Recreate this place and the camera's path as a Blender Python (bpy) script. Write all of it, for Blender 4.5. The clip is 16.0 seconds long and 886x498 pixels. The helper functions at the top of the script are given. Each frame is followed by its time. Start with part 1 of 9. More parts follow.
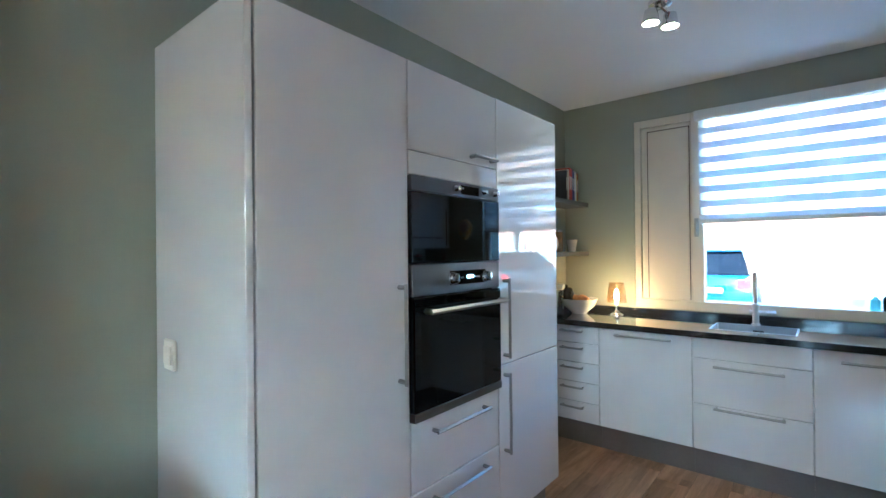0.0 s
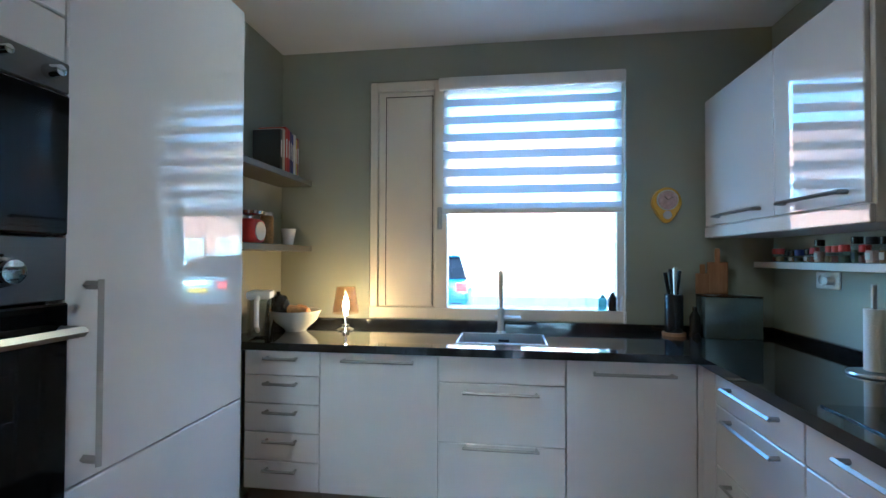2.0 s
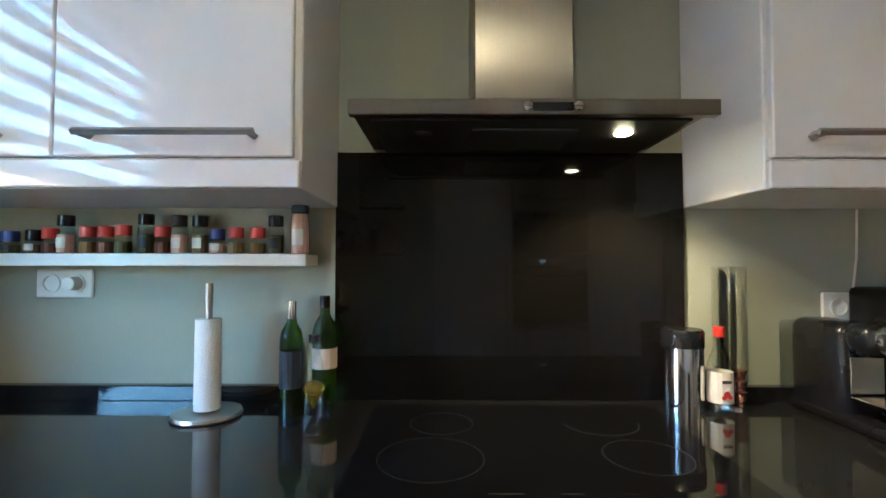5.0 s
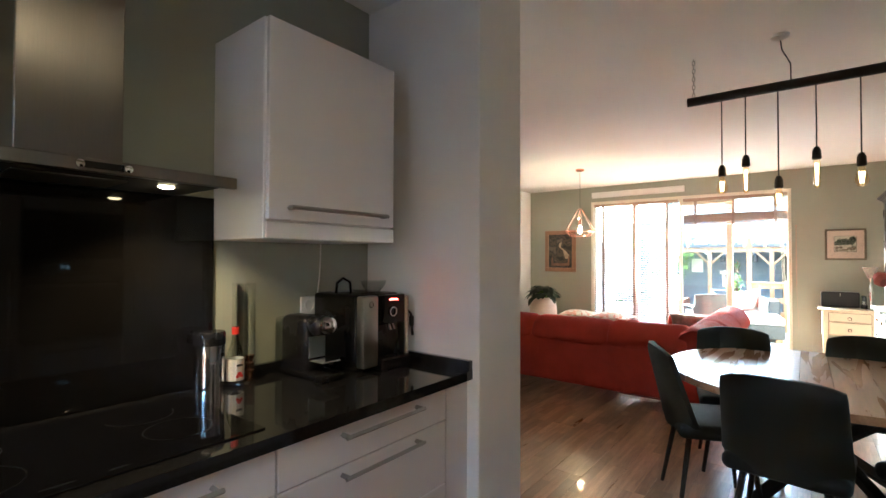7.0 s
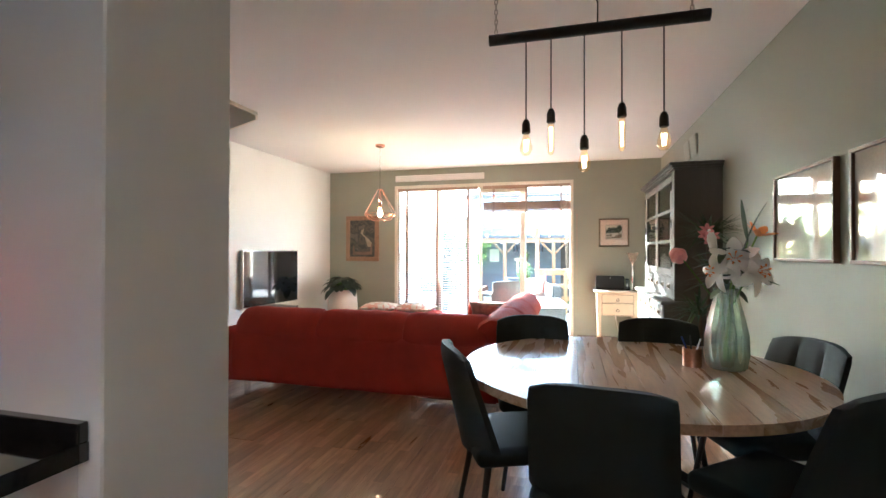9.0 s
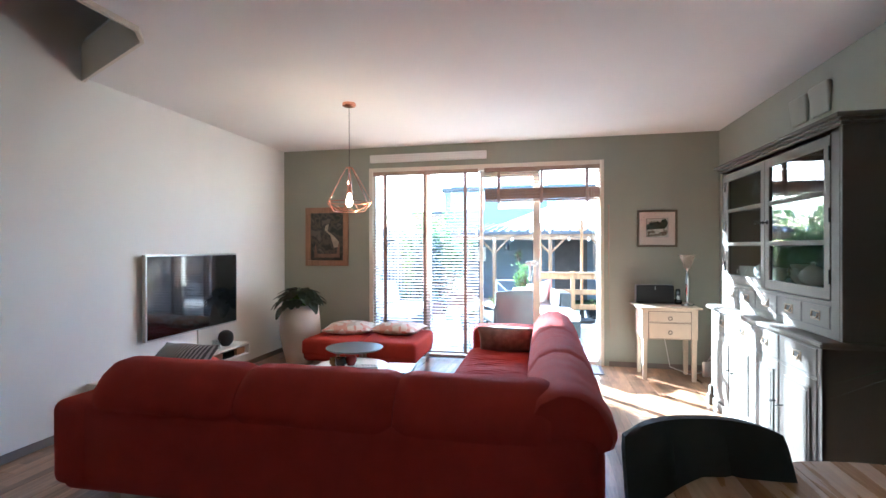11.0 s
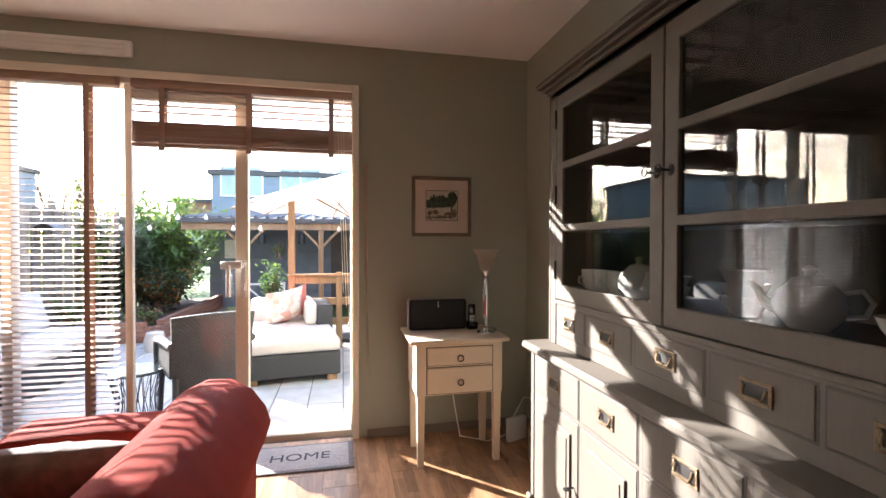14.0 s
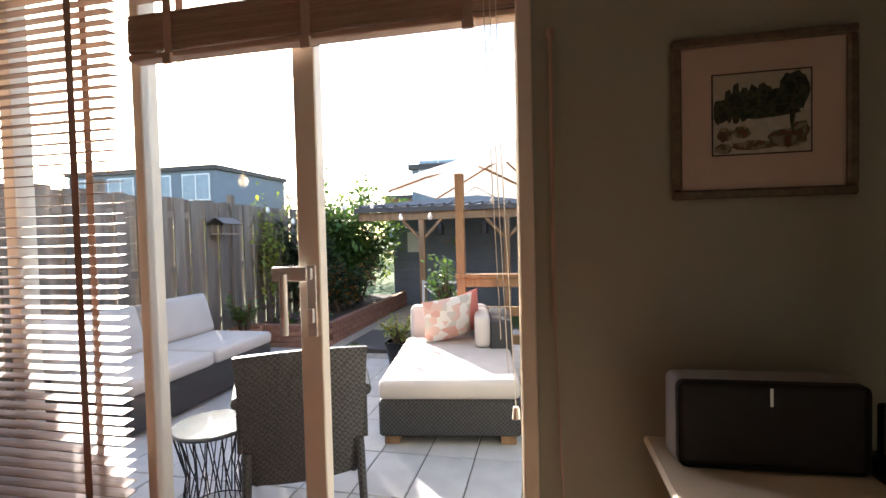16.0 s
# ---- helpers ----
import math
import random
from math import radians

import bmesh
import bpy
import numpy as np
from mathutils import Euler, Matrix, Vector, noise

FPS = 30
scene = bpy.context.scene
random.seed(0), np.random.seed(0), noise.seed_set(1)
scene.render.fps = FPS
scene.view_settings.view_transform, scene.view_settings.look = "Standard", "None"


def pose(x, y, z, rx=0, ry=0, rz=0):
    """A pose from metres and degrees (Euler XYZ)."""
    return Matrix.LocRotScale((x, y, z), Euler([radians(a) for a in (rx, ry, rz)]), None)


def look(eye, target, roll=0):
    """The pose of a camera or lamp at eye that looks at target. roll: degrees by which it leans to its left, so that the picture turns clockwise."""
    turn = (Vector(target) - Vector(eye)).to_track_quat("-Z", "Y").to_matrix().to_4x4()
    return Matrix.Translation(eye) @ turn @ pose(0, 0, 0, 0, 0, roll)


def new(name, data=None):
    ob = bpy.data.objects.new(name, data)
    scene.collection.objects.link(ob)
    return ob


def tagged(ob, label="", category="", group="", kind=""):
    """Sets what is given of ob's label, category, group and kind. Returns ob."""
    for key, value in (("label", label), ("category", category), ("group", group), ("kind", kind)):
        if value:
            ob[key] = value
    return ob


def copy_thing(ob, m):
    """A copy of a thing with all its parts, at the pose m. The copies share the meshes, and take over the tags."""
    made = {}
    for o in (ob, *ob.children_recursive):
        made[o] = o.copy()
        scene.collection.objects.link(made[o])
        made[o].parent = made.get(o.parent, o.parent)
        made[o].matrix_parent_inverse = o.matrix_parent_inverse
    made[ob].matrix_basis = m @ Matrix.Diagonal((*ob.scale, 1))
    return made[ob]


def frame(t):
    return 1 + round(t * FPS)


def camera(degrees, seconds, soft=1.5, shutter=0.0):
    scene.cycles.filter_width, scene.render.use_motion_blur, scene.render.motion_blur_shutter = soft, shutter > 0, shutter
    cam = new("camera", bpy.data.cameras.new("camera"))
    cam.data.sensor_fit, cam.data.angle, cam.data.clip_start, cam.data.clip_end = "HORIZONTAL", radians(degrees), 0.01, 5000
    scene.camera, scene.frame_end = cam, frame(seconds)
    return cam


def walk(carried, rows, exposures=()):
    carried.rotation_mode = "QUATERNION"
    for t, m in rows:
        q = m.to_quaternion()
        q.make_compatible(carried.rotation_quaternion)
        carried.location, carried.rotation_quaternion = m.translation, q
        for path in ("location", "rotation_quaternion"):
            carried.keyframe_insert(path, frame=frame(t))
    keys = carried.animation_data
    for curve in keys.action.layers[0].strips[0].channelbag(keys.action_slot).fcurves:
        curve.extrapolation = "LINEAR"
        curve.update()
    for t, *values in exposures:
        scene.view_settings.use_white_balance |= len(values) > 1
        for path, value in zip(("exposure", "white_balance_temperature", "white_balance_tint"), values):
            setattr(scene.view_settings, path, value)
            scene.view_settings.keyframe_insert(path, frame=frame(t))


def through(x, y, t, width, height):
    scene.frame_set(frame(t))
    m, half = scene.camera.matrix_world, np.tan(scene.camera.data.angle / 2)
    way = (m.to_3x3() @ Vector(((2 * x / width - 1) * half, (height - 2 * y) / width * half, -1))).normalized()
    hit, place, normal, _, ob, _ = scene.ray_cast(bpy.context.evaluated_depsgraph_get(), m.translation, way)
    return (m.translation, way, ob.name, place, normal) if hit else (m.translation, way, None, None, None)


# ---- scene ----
cam = camera(87.2, 16.0)
PATH = [
    (0, (-0.025, -0.036, 1.43), (-1.298, 1.507, 1.44), -0.6),
    (0.5, (-0.05, 0.163, 1.428), (-1.097, 1.867, 1.434), -0.5),
    (1, (-0.11, 0.394, 1.39), (-0.952, 2.209, 1.4), -0.3),
    (1.5, (-0.238, 0.677, 1.385), (-0.853, 2.579, 1.41), -0.0),
    (2, (-0.362, 1.007, 1.347), (-0.635, 2.988, 1.382), 0.2),
    (2.5, (-0.422, 1.281, 1.36), (-0.277, 3.275, 1.388), -0.0),
    (3, (-0.453, 1.545, 1.358), (0.272, 3.408, 1.396), 0.4),
    (3.5, (-0.347, 1.805, 1.323), (0.826, 3.425, 1.352), 0.3),
    (4, (-0.249, 2.032, 1.316), (1.378, 3.193, 1.361), 0.2),
    (4.3, (-0.235, 2.146, 1.312), (1.579, 2.985, 1.369), 0.1),
    (4.5, (-0.227, 2.213, 1.308), (1.677, 2.823, 1.372), 0.2),
    (5, (-0.207, 2.334, 1.301), (1.792, 2.339, 1.365), 0.1),
    (5.2, (-0.234, 2.366, 1.305), (1.753, 2.14, 1.357), 0.0),
    (7.3, (-0.707, 2.513, 1.407), (0.374, 0.83, 1.445), 0.2),
    (7.5, (-0.731, 2.47, 1.409), (0.256, 0.731, 1.445), 0.2),
    (8, (-0.75, 2.224, 1.4), (0.016, 0.377, 1.43), 0.2),
    (8.3, (-0.726, 2.05, 1.382), (-0.046, 0.17, 1.402), 0.2),
    (8.5, (-0.684, 1.928, 1.339), (-0.058, 0.029, 1.36), 0.1),
    (8.8, (-0.56, 1.706, 1.29), (-0.001, -0.215, 1.309), 0.1),
    (9, (-0.478, 1.573, 1.305), (0.055, -0.354, 1.318), 0.1),
    (9.2, (-0.408, 1.441, 1.29), (0.103, -0.492, 1.299), 0.2),
    (11.3, (0.267, -0.311, 1.392), (0.663, -2.272, 1.384), -0.2),
    (11.5, (0.293, -0.478, 1.379), (0.668, -2.442, 1.37), -0.2),
    (12, (0.323, -0.89, 1.383), (0.536, -2.879, 1.372), 0.0),
    (12.5, (0.261, -1.307, 1.389), (0.225, -3.307, 1.374), 0.2),
    (13, (0.108, -1.722, 1.364), (-0.145, -3.706, 1.348), 0.2),
    (13.5, (-0.112, -2.08, 1.329), (-0.488, -4.045, 1.312), 0.2),
    (14, (-0.393, -2.522, 1.343), (-0.816, -4.476, 1.316), 0.1),
    (14.5, (-0.489, -2.929, 1.346), (-0.849, -4.895, 1.286), -0.4),
    (15, (-0.572, -3.434, 1.35), (-0.679, -5.429, 1.262), -1.0),
    (15.5, (-0.570, -3.892, 1.335), (-0.438, -5.888, 1.270), -1.1),
    (16, (-0.523, -4.387, 1.310), (-0.107, -6.343, 1.252), -1.4),
]
EXPOSURES = [(0, 5.8, 4300, -10), (0.5, 5.7, 4330, -10), (1.5, 5.45, 4340, -9), (2.5, 5.3, 4350, -9), (3.5, 5.2, 4550, -9), (4, 5.85, 4750, -9), (4.5, 6.1, 4850, -9), (5.2, 6.2, 5050, -8), (7.4, 5.25, 5400, -3), (9, 5.22, 5200, -2), (11.5, 4.4, 4600, 0), (12.5, 4.0, 4700, 1), (13.5, 3.42, 5600, 11), (14.5, 3.15, 6450, 15), (15.5, 2.85, 6600, 15), (16, 2.25, 6400, 13)]
walk(cam, [(t, look(eye, target, roll)) for t, eye, target, roll in PATH], EXPOSURES)

# ---- light ----
SUN_TO = Vector((0.650, -0.664, 0.371)).normalized()
world = bpy.data.worlds.new("sky")
scene.world = world
world.use_nodes = True
wn = world.node_tree.nodes
sky = wn.new("ShaderNodeTexSky")
sky.sky_type = 'NISHITA'
sky.sun_disc = False
sky.sun_elevation = math.asin(SUN_TO.z)
sky.sun_rotation = math.atan2(SUN_TO.x, SUN_TO.y)
sky.air_density, sky.dust_density, sky.ozone_density = 1.0, 1.2, 1.0
wn["Background"].inputs["Strength"].default_value = 0.145
world.node_tree.links.new(sky.outputs[0], wn["Background"].inputs["Color"])
sun_data = bpy.data.lights.new("sun", 'SUN')
sun_data.energy, sun_data.angle, sun_data.color = 4.4, radians(0.5), (1.0, 0.93, 0.82)
sun = new("sun", sun_data)
sun.rotation_euler = (-SUN_TO).to_track_quat('-Z', 'Y').to_euler()
sun.location = (8, -8, 8)


def lamp(name, place, watts, colour, radius=0.03, spot=0.0, target=None):
    """A small warm lamp inside a bulb or fitting that the room shows."""
    data = bpy.data.lights.new(name, 'SPOT' if spot else 'POINT')
    data.energy, data.color, data.shadow_soft_size = watts, colour, radius
    if spot:
        data.spot_size, data.spot_blend = radians(spot), 0.6
    ob = new(name, data)
    ob.matrix_world = look(place, target) if target else pose(*place)
    return ob

# ---- materials ----
def links_of(name):
    m = bpy.data.materials.new(name)
    m.use_nodes = True
    nt = m.node_tree
    return m, nt, nt.nodes, nt.links, nt.nodes["Principled BSDF"]


def ramp(nodes, links, src, cols):
    r = nodes.new("ShaderNodeValToRGB")
    while len(r.color_ramp.elements) < len(cols):
        r.color_ramp.elements.new(0.5)
    for e, (p, c) in zip(r.color_ramp.elements, cols):
        e.position, e.color = p, (*c, 1)
    links.new(src, r.inputs[0])
    return r


def shade(c, k):
    return tuple(min(1.0, max(0.0, v * k)) for v in c)


def mat(name, col, rough=0.5, metal=0.0, var=0.06, scale=4.0, bump=0.0, bscale=80.0, coat=0.0,
        stretch=(1, 1, 1), rvar=0.08, perobj=0.0, spec=0.5, sheen=0.0):
    """Plain surface with two scales of colour variation, uneven gloss and fine relief."""
    m, nt, nodes, links, b = links_of(name)
    co = nodes.new("ShaderNodeTexCoord")
    mp = nodes.new("ShaderNodeMapping")
    mp.inputs["Scale"].default_value = stretch
    links.new(co.outputs["Object"], mp.inputs[0])
    n1 = nodes.new("ShaderNodeTexNoise")
    n1.inputs["Scale"].default_value, n1.inputs["Detail"].default_value = scale, 6
    links.new(mp.outputs[0], n1.inputs["Vector"])
    n2 = nodes.new("ShaderNodeTexNoise")
    n2.inputs["Scale"].default_value, n2.inputs["Detail"].default_value = bscale, 4
    links.new(mp.outputs[0], n2.inputs["Vector"])
    r1 = ramp(nodes, links, n1.outputs["Fac"], [(0.3, shade(col, 1 - var)), (0.7, shade(col, 1 + var))])
    mix = nodes.new("ShaderNodeMixRGB")
    mix.blend_type = 'OVERLAY'
    mix.inputs[0].default_value = var * 1.5
    links.new(r1.outputs[0], mix.inputs[1])
    links.new(n2.outputs["Fac"], mix.inputs[2])
    out = mix.outputs[0]
    if perobj:
        oi = nodes.new("ShaderNodeObjectInfo")
        hs = nodes.new("ShaderNodeHueSaturation")
        mr = nodes.new("ShaderNodeMapRange")
        mr.inputs["To Min"].default_value, mr.inputs["To Max"].default_value = 1 - perobj, 1 + perobj
        links.new(oi.outputs["Random"], mr.inputs[0])
        links.new(mr.outputs[0], hs.inputs["Value"])
        links.new(out, hs.inputs["Color"])
        out = hs.outputs[0]
    links.new(out, b.inputs["Base Color"])
    mr2 = nodes.new("ShaderNodeMapRange")
    mr2.inputs["To Min"].default_value, mr2.inputs["To Max"].default_value = max(0.02, rough - rvar), min(1, rough + rvar)
    links.new(n1.outputs["Fac"], mr2.inputs[0])
    links.new(mr2.outputs[0], b.inputs["Roughness"])
    b.inputs["Metallic"].default_value = metal
    b.inputs["Coat Weight"].default_value = coat
    b.inputs["Coat Roughness"].default_value = 0.04
    b.inputs["Specular IOR Level"].default_value = spec
    b.inputs["Sheen Weight"].default_value = sheen
    if bump:
        bp = nodes.new("ShaderNodeBump")
        bp.inputs["Strength"].default_value, bp.inputs["Distance"].default_value = bump, 0.004
        links.new(n2.outputs["Fac"], bp.inputs["Height"])
        links.new(bp.outputs[0], b.inputs["Normal"])
    return m


def wood(name, light, dark, rough=0.4, along='Y', grain=14.0, perobj=0.12, bump=0.15, coat=0.0):
    """Wood with grain along one axis; each piece starts elsewhere in the grain."""
    m, nt, nodes, links, b = links_of(name)
    co = nodes.new("ShaderNodeTexCoord")
    oi = nodes.new("ShaderNodeObjectInfo")
    ml = nodes.new("ShaderNodeMath")
    ml.operation = 'MULTIPLY'
    ml.inputs[1].default_value = 37.0
    links.new(oi.outputs["Random"], ml.inputs[0])
    ad = nodes.new("ShaderNodeVectorMath")
    links.new(co.outputs["Object"], ad.inputs[0])
    links.new(ml.outputs[0], ad.inputs[1])
    mp = nodes.new("ShaderNodeMapping")
    mp.inputs["Scale"].default_value = {'X': (0.09, 1, 1), 'Y': (1, 0.09, 1), 'Z': (1, 1, 0.09)}[along]
    links.new(ad.outputs[0], mp.inputs[0])
    n1 = nodes.new("ShaderNodeTexNoise")
    n1.inputs["Scale"].default_value, n1.inputs["Detail"].default_value, n1.inputs["Distortion"].default_value = grain, 9, 1.2
    links.new(mp.outputs[0], n1.inputs["Vector"])
    n2 = nodes.new("ShaderNodeTexNoise")
    n2.inputs["Scale"].default_value, n2.inputs["Detail"].default_value = grain * 9, 3
    links.new(mp.outputs[0], n2.inputs["Vector"])
    mid = tuple((a + c) / 2 for a, c in zip(light, dark))
    r1 = ramp(nodes, links, n1.outputs["Fac"], [(0.28, dark), (0.5, mid), (0.72, light)])
    mix = nodes.new("ShaderNodeMixRGB")
    mix.blend_type = 'MULTIPLY'
    mix.inputs[0].default_value = 0.35
    links.new(r1.outputs[0], mix.inputs[1])
    r2 = ramp(nodes, links, n2.outputs["Fac"], [(0.35, (0.55, 0.5, 0.45)), (0.6, (1, 1, 1))])
    links.new(r2.outputs[0], mix.inputs[2])
    hs = nodes.new("ShaderNodeHueSaturation")
    mr = nodes.new("ShaderNodeMapRange")
    mr.inputs["To Min"].default_value, mr.inputs["To Max"].default_value = 1 - perobj, 1 + perobj
    links.new(oi.outputs["Random"], mr.inputs[0])
    links.new(mr.outputs[0], hs.inputs["Value"])
    links.new(mix.outputs[0], hs.inputs["Color"])
    links.new(hs.outputs[0], b.inputs["Base Color"])
    mr2 = nodes.new("ShaderNodeMapRange")
    mr2.inputs["To Min"].default_value, mr2.inputs["To Max"].default_value = rough - 0.08, rough + 0.1
    links.new(n1.outputs["Fac"], mr2.inputs[0])
    links.new(mr2.outputs[0], b.inputs["Roughness"])
    b.inputs["Coat Weight"].default_value = coat
    bp = nodes.new("ShaderNodeBump")
    bp.inputs["Strength"].default_value, bp.inputs["Distance"].default_value = bump, 0.002
    links.new(n2.outputs["Fac"], bp.inputs["Height"])
    links.new(bp.outputs[0], b.inputs["Normal"])
    return m


def pane_glass(name, tint=(1, 1, 1), gloss=1.0):
    """Thin clear pane: see-through, with a Fresnel reflection."""
    m, nt, nodes, links, b = links_of(name)
    nodes.remove(b)
    tr = nodes.new("ShaderNodeBsdfTransparent")
    tr.inputs[0].default_value = (*tint, 1)
    gl = nodes.new("ShaderNodeBsdfGlossy")
    gl.inputs["Roughness"].default_value = 0.01
    lw = nodes.new("ShaderNodeLayerWeight")
    pw = nodes.new("ShaderNodeMath")
    pw.operation = 'POWER'
    pw.inputs[1].default_value = 4.0
    links.new(lw.outputs["Facing"], pw.inputs[0])
    ml = nodes.new("ShaderNodeMath")
    ml.operation = 'MULTIPLY_ADD'
    ml.inputs[1].default_value, ml.inputs[2].default_value = 0.8 * gloss, 0.035 * gloss
    links.new(pw.outputs[0], ml.inputs[0])
    mx = nodes.new("ShaderNodeMixShader")
    links.new(ml.outputs[0], mx.inputs[0])
    links.new(tr.outputs[0], mx.inputs[1])
    links.new(gl.outputs[0], mx.inputs[2])
    links.new(mx.outputs[0], nodes["Material Output"].inputs[0])
    return m


def solid_glass(name, col, rough=0.02, amount=1.0):
    m, nt, nodes, links, b = links_of(name)
    b.inputs["Base Color"].default_value = (*col, 1)
    b.inputs["Transmission Weight"].default_value = amount
    b.inputs["Roughness"].default_value = rough
    b.inputs["IOR"].default_value = 1.45
    return m


def glow(name, col, strength):
    m, nt, nodes, links, b = links_of(name)
    b.inputs["Base Color"].default_value = (*col, 1)
    b.inputs["Emission Color"].default_value = (*col, 1)
    b.inputs["Emission Strength"].default_value = strength
    return m


def thin_cloth(name, col, through, clear=0.0):
    """Cloth that lets part of the light through."""
    m, nt, nodes, links, b = links_of(name)
    b.inputs["Base Color"].default_value = (*col, 1)
    b.inputs["Roughness"].default_value = 0.8
    co = nodes.new("ShaderNodeTexCoord")
    n = nodes.new("ShaderNodeTexNoise")
    n.inputs["Scale"].default_value = 400
    links.new(co.outputs["Object"], n.inputs["Vector"])
    bp = nodes.new("ShaderNodeBump")
    bp.inputs["Strength"].default_value = 0.1
    links.new(n.outputs["Fac"], bp.inputs["Height"])
    links.new(bp.outputs[0], b.inputs["Normal"])
    tl = nodes.new("ShaderNodeBsdfTranslucent")
    tl.inputs[0].default_value = (*col, 1)
    m1 = nodes.new("ShaderNodeMixShader")
    m1.inputs[0].default_value = through
    links.new(b.outputs[0], m1.inputs[1])
    links.new(tl.outputs[0], m1.inputs[2])
    tr = nodes.new("ShaderNodeBsdfTransparent")
    m2 = nodes.new("ShaderNodeMixShader")
    m2.inputs[0].default_value = clear
    links.new(m1.outputs[0], m2.inputs[1])
    links.new(tr.outputs[0], m2.inputs[2])
    links.new(m2.outputs[0], nodes["Material Output"].inputs[0])
    return m


def leafy(name, col, var=0.35):
    """Leaves: random tone per leaf, some light through."""
    m, nt, nodes, links, b = links_of(name)
    ge = nodes.new("ShaderNodeNewGeometry")
    r = ramp(nodes, links, ge.outputs["Random Per Island"], [(0.0, shade(col, 1 - var)), (0.6, col), (1.0, (min(1, col[0] * 1.8), min(1, col[1] * 1.4), col[2]))])
    links.new(r.outputs[0], b.inputs["Base Color"])
    b.inputs["Roughness"].default_value = 0.45
    tl = nodes.new("ShaderNodeBsdfTranslucent")
    links.new(r.outputs[0], tl.inputs[0])
    mx = nodes.new("ShaderNodeMixShader")
    mx.inputs[0].default_value = 0.3
    links.new(b.outputs[0], mx.inputs[1])
    links.new(tl.outputs[0], mx.inputs[2])
    links.new(mx.outputs[0], nodes["Material Output"].inputs[0])
    return m


def patches(name, cols, scale=30.0, rough=0.7, kind='VORONOI', bump=0.0):
    """Cloth or card with a pattern of several colours."""
    m, nt, nodes, links, b = links_of(name)
    co = nodes.new("ShaderNodeTexCoord")
    if kind == 'VORONOI':
        n = nodes.new("ShaderNodeTexVoronoi")
        n.inputs["Scale"].default_value = scale
        links.new(co.outputs["Object"], n.inputs["Vector"])
        sp = nodes.new("ShaderNodeSeparateColor")
        links.new(n.outputs["Color"], sp.inputs[0])
        src = sp.outputs[0]
    else:
        n = nodes.new("ShaderNodeTexNoise")
        n.inputs["Scale"].default_value, n.inputs["Detail"].default_value = scale, 4
        links.new(co.outputs["Object"], n.inputs["Vector"])
        src = n.outputs["Fac"]
    lo, hi = (0.0, 1.0) if kind == 'VORONOI' else (0.35, 0.65)
    r = ramp(nodes, links, src, [(lo + (hi - lo) * k / len(cols), c) for k, c in enumerate(cols)])
    if kind == 'VORONOI':
        r.color_ramp.interpolation = 'CONSTANT'
    links.new(r.outputs[0], b.inputs["Base Color"])
    b.inputs["Roughness"].default_value = rough
    if bump:
        bp = nodes.new("ShaderNodeBump")
        bp.inputs["Strength"].default_value, bp.inputs["Distance"].default_value = bump, 0.01
        links.new(src, bp.inputs["Height"])
        links.new(bp.outputs[0], b.inputs["Normal"])
    return m


def woven(name, light, dark, scale=60.0, rough=0.55):
    """Basket weave: two crossing waves give bands over and under."""
    m, nt, nodes, links, b = links_of(name)
    co = nodes.new("ShaderNodeTexCoord")
    ch = nodes.new("ShaderNodeTexChecker")
    ch.inputs["Scale"].default_value = scale
    ch.inputs[1].default_value, ch.inputs[2].default_value = (*light, 1), (*dark, 1)
    n = nodes.new("ShaderNodeTexNoise")
    n.inputs["Scale"].default_value = scale * 0.7
    links.new(co.outputs["Object"], n.inputs["Vector"])
    links.new(co.outputs["Object"], ch.inputs["Vector"])
    mx = nodes.new("ShaderNodeMixRGB")
    mx.blend_type = 'MULTIPLY'
    mx.inputs[0].default_value = 0.6
    links.new(ch.outputs[0], mx.inputs[1])
    links.new(n.outputs["Fac"], mx.inputs[2])
    links.new(mx.outputs[0], b.inputs["Base Color"])
    b.inputs["Roughness"].default_value = rough
    bp = nodes.new("ShaderNodeBump")
    bp.inputs["Strength"].default_value, bp.inputs["Distance"].default_value = 0.8, 0.006
    links.new(ch.outputs["Fac"], bp.inputs["Height"])
    links.new(bp.outputs[0], b.inputs["Normal"])
    return m


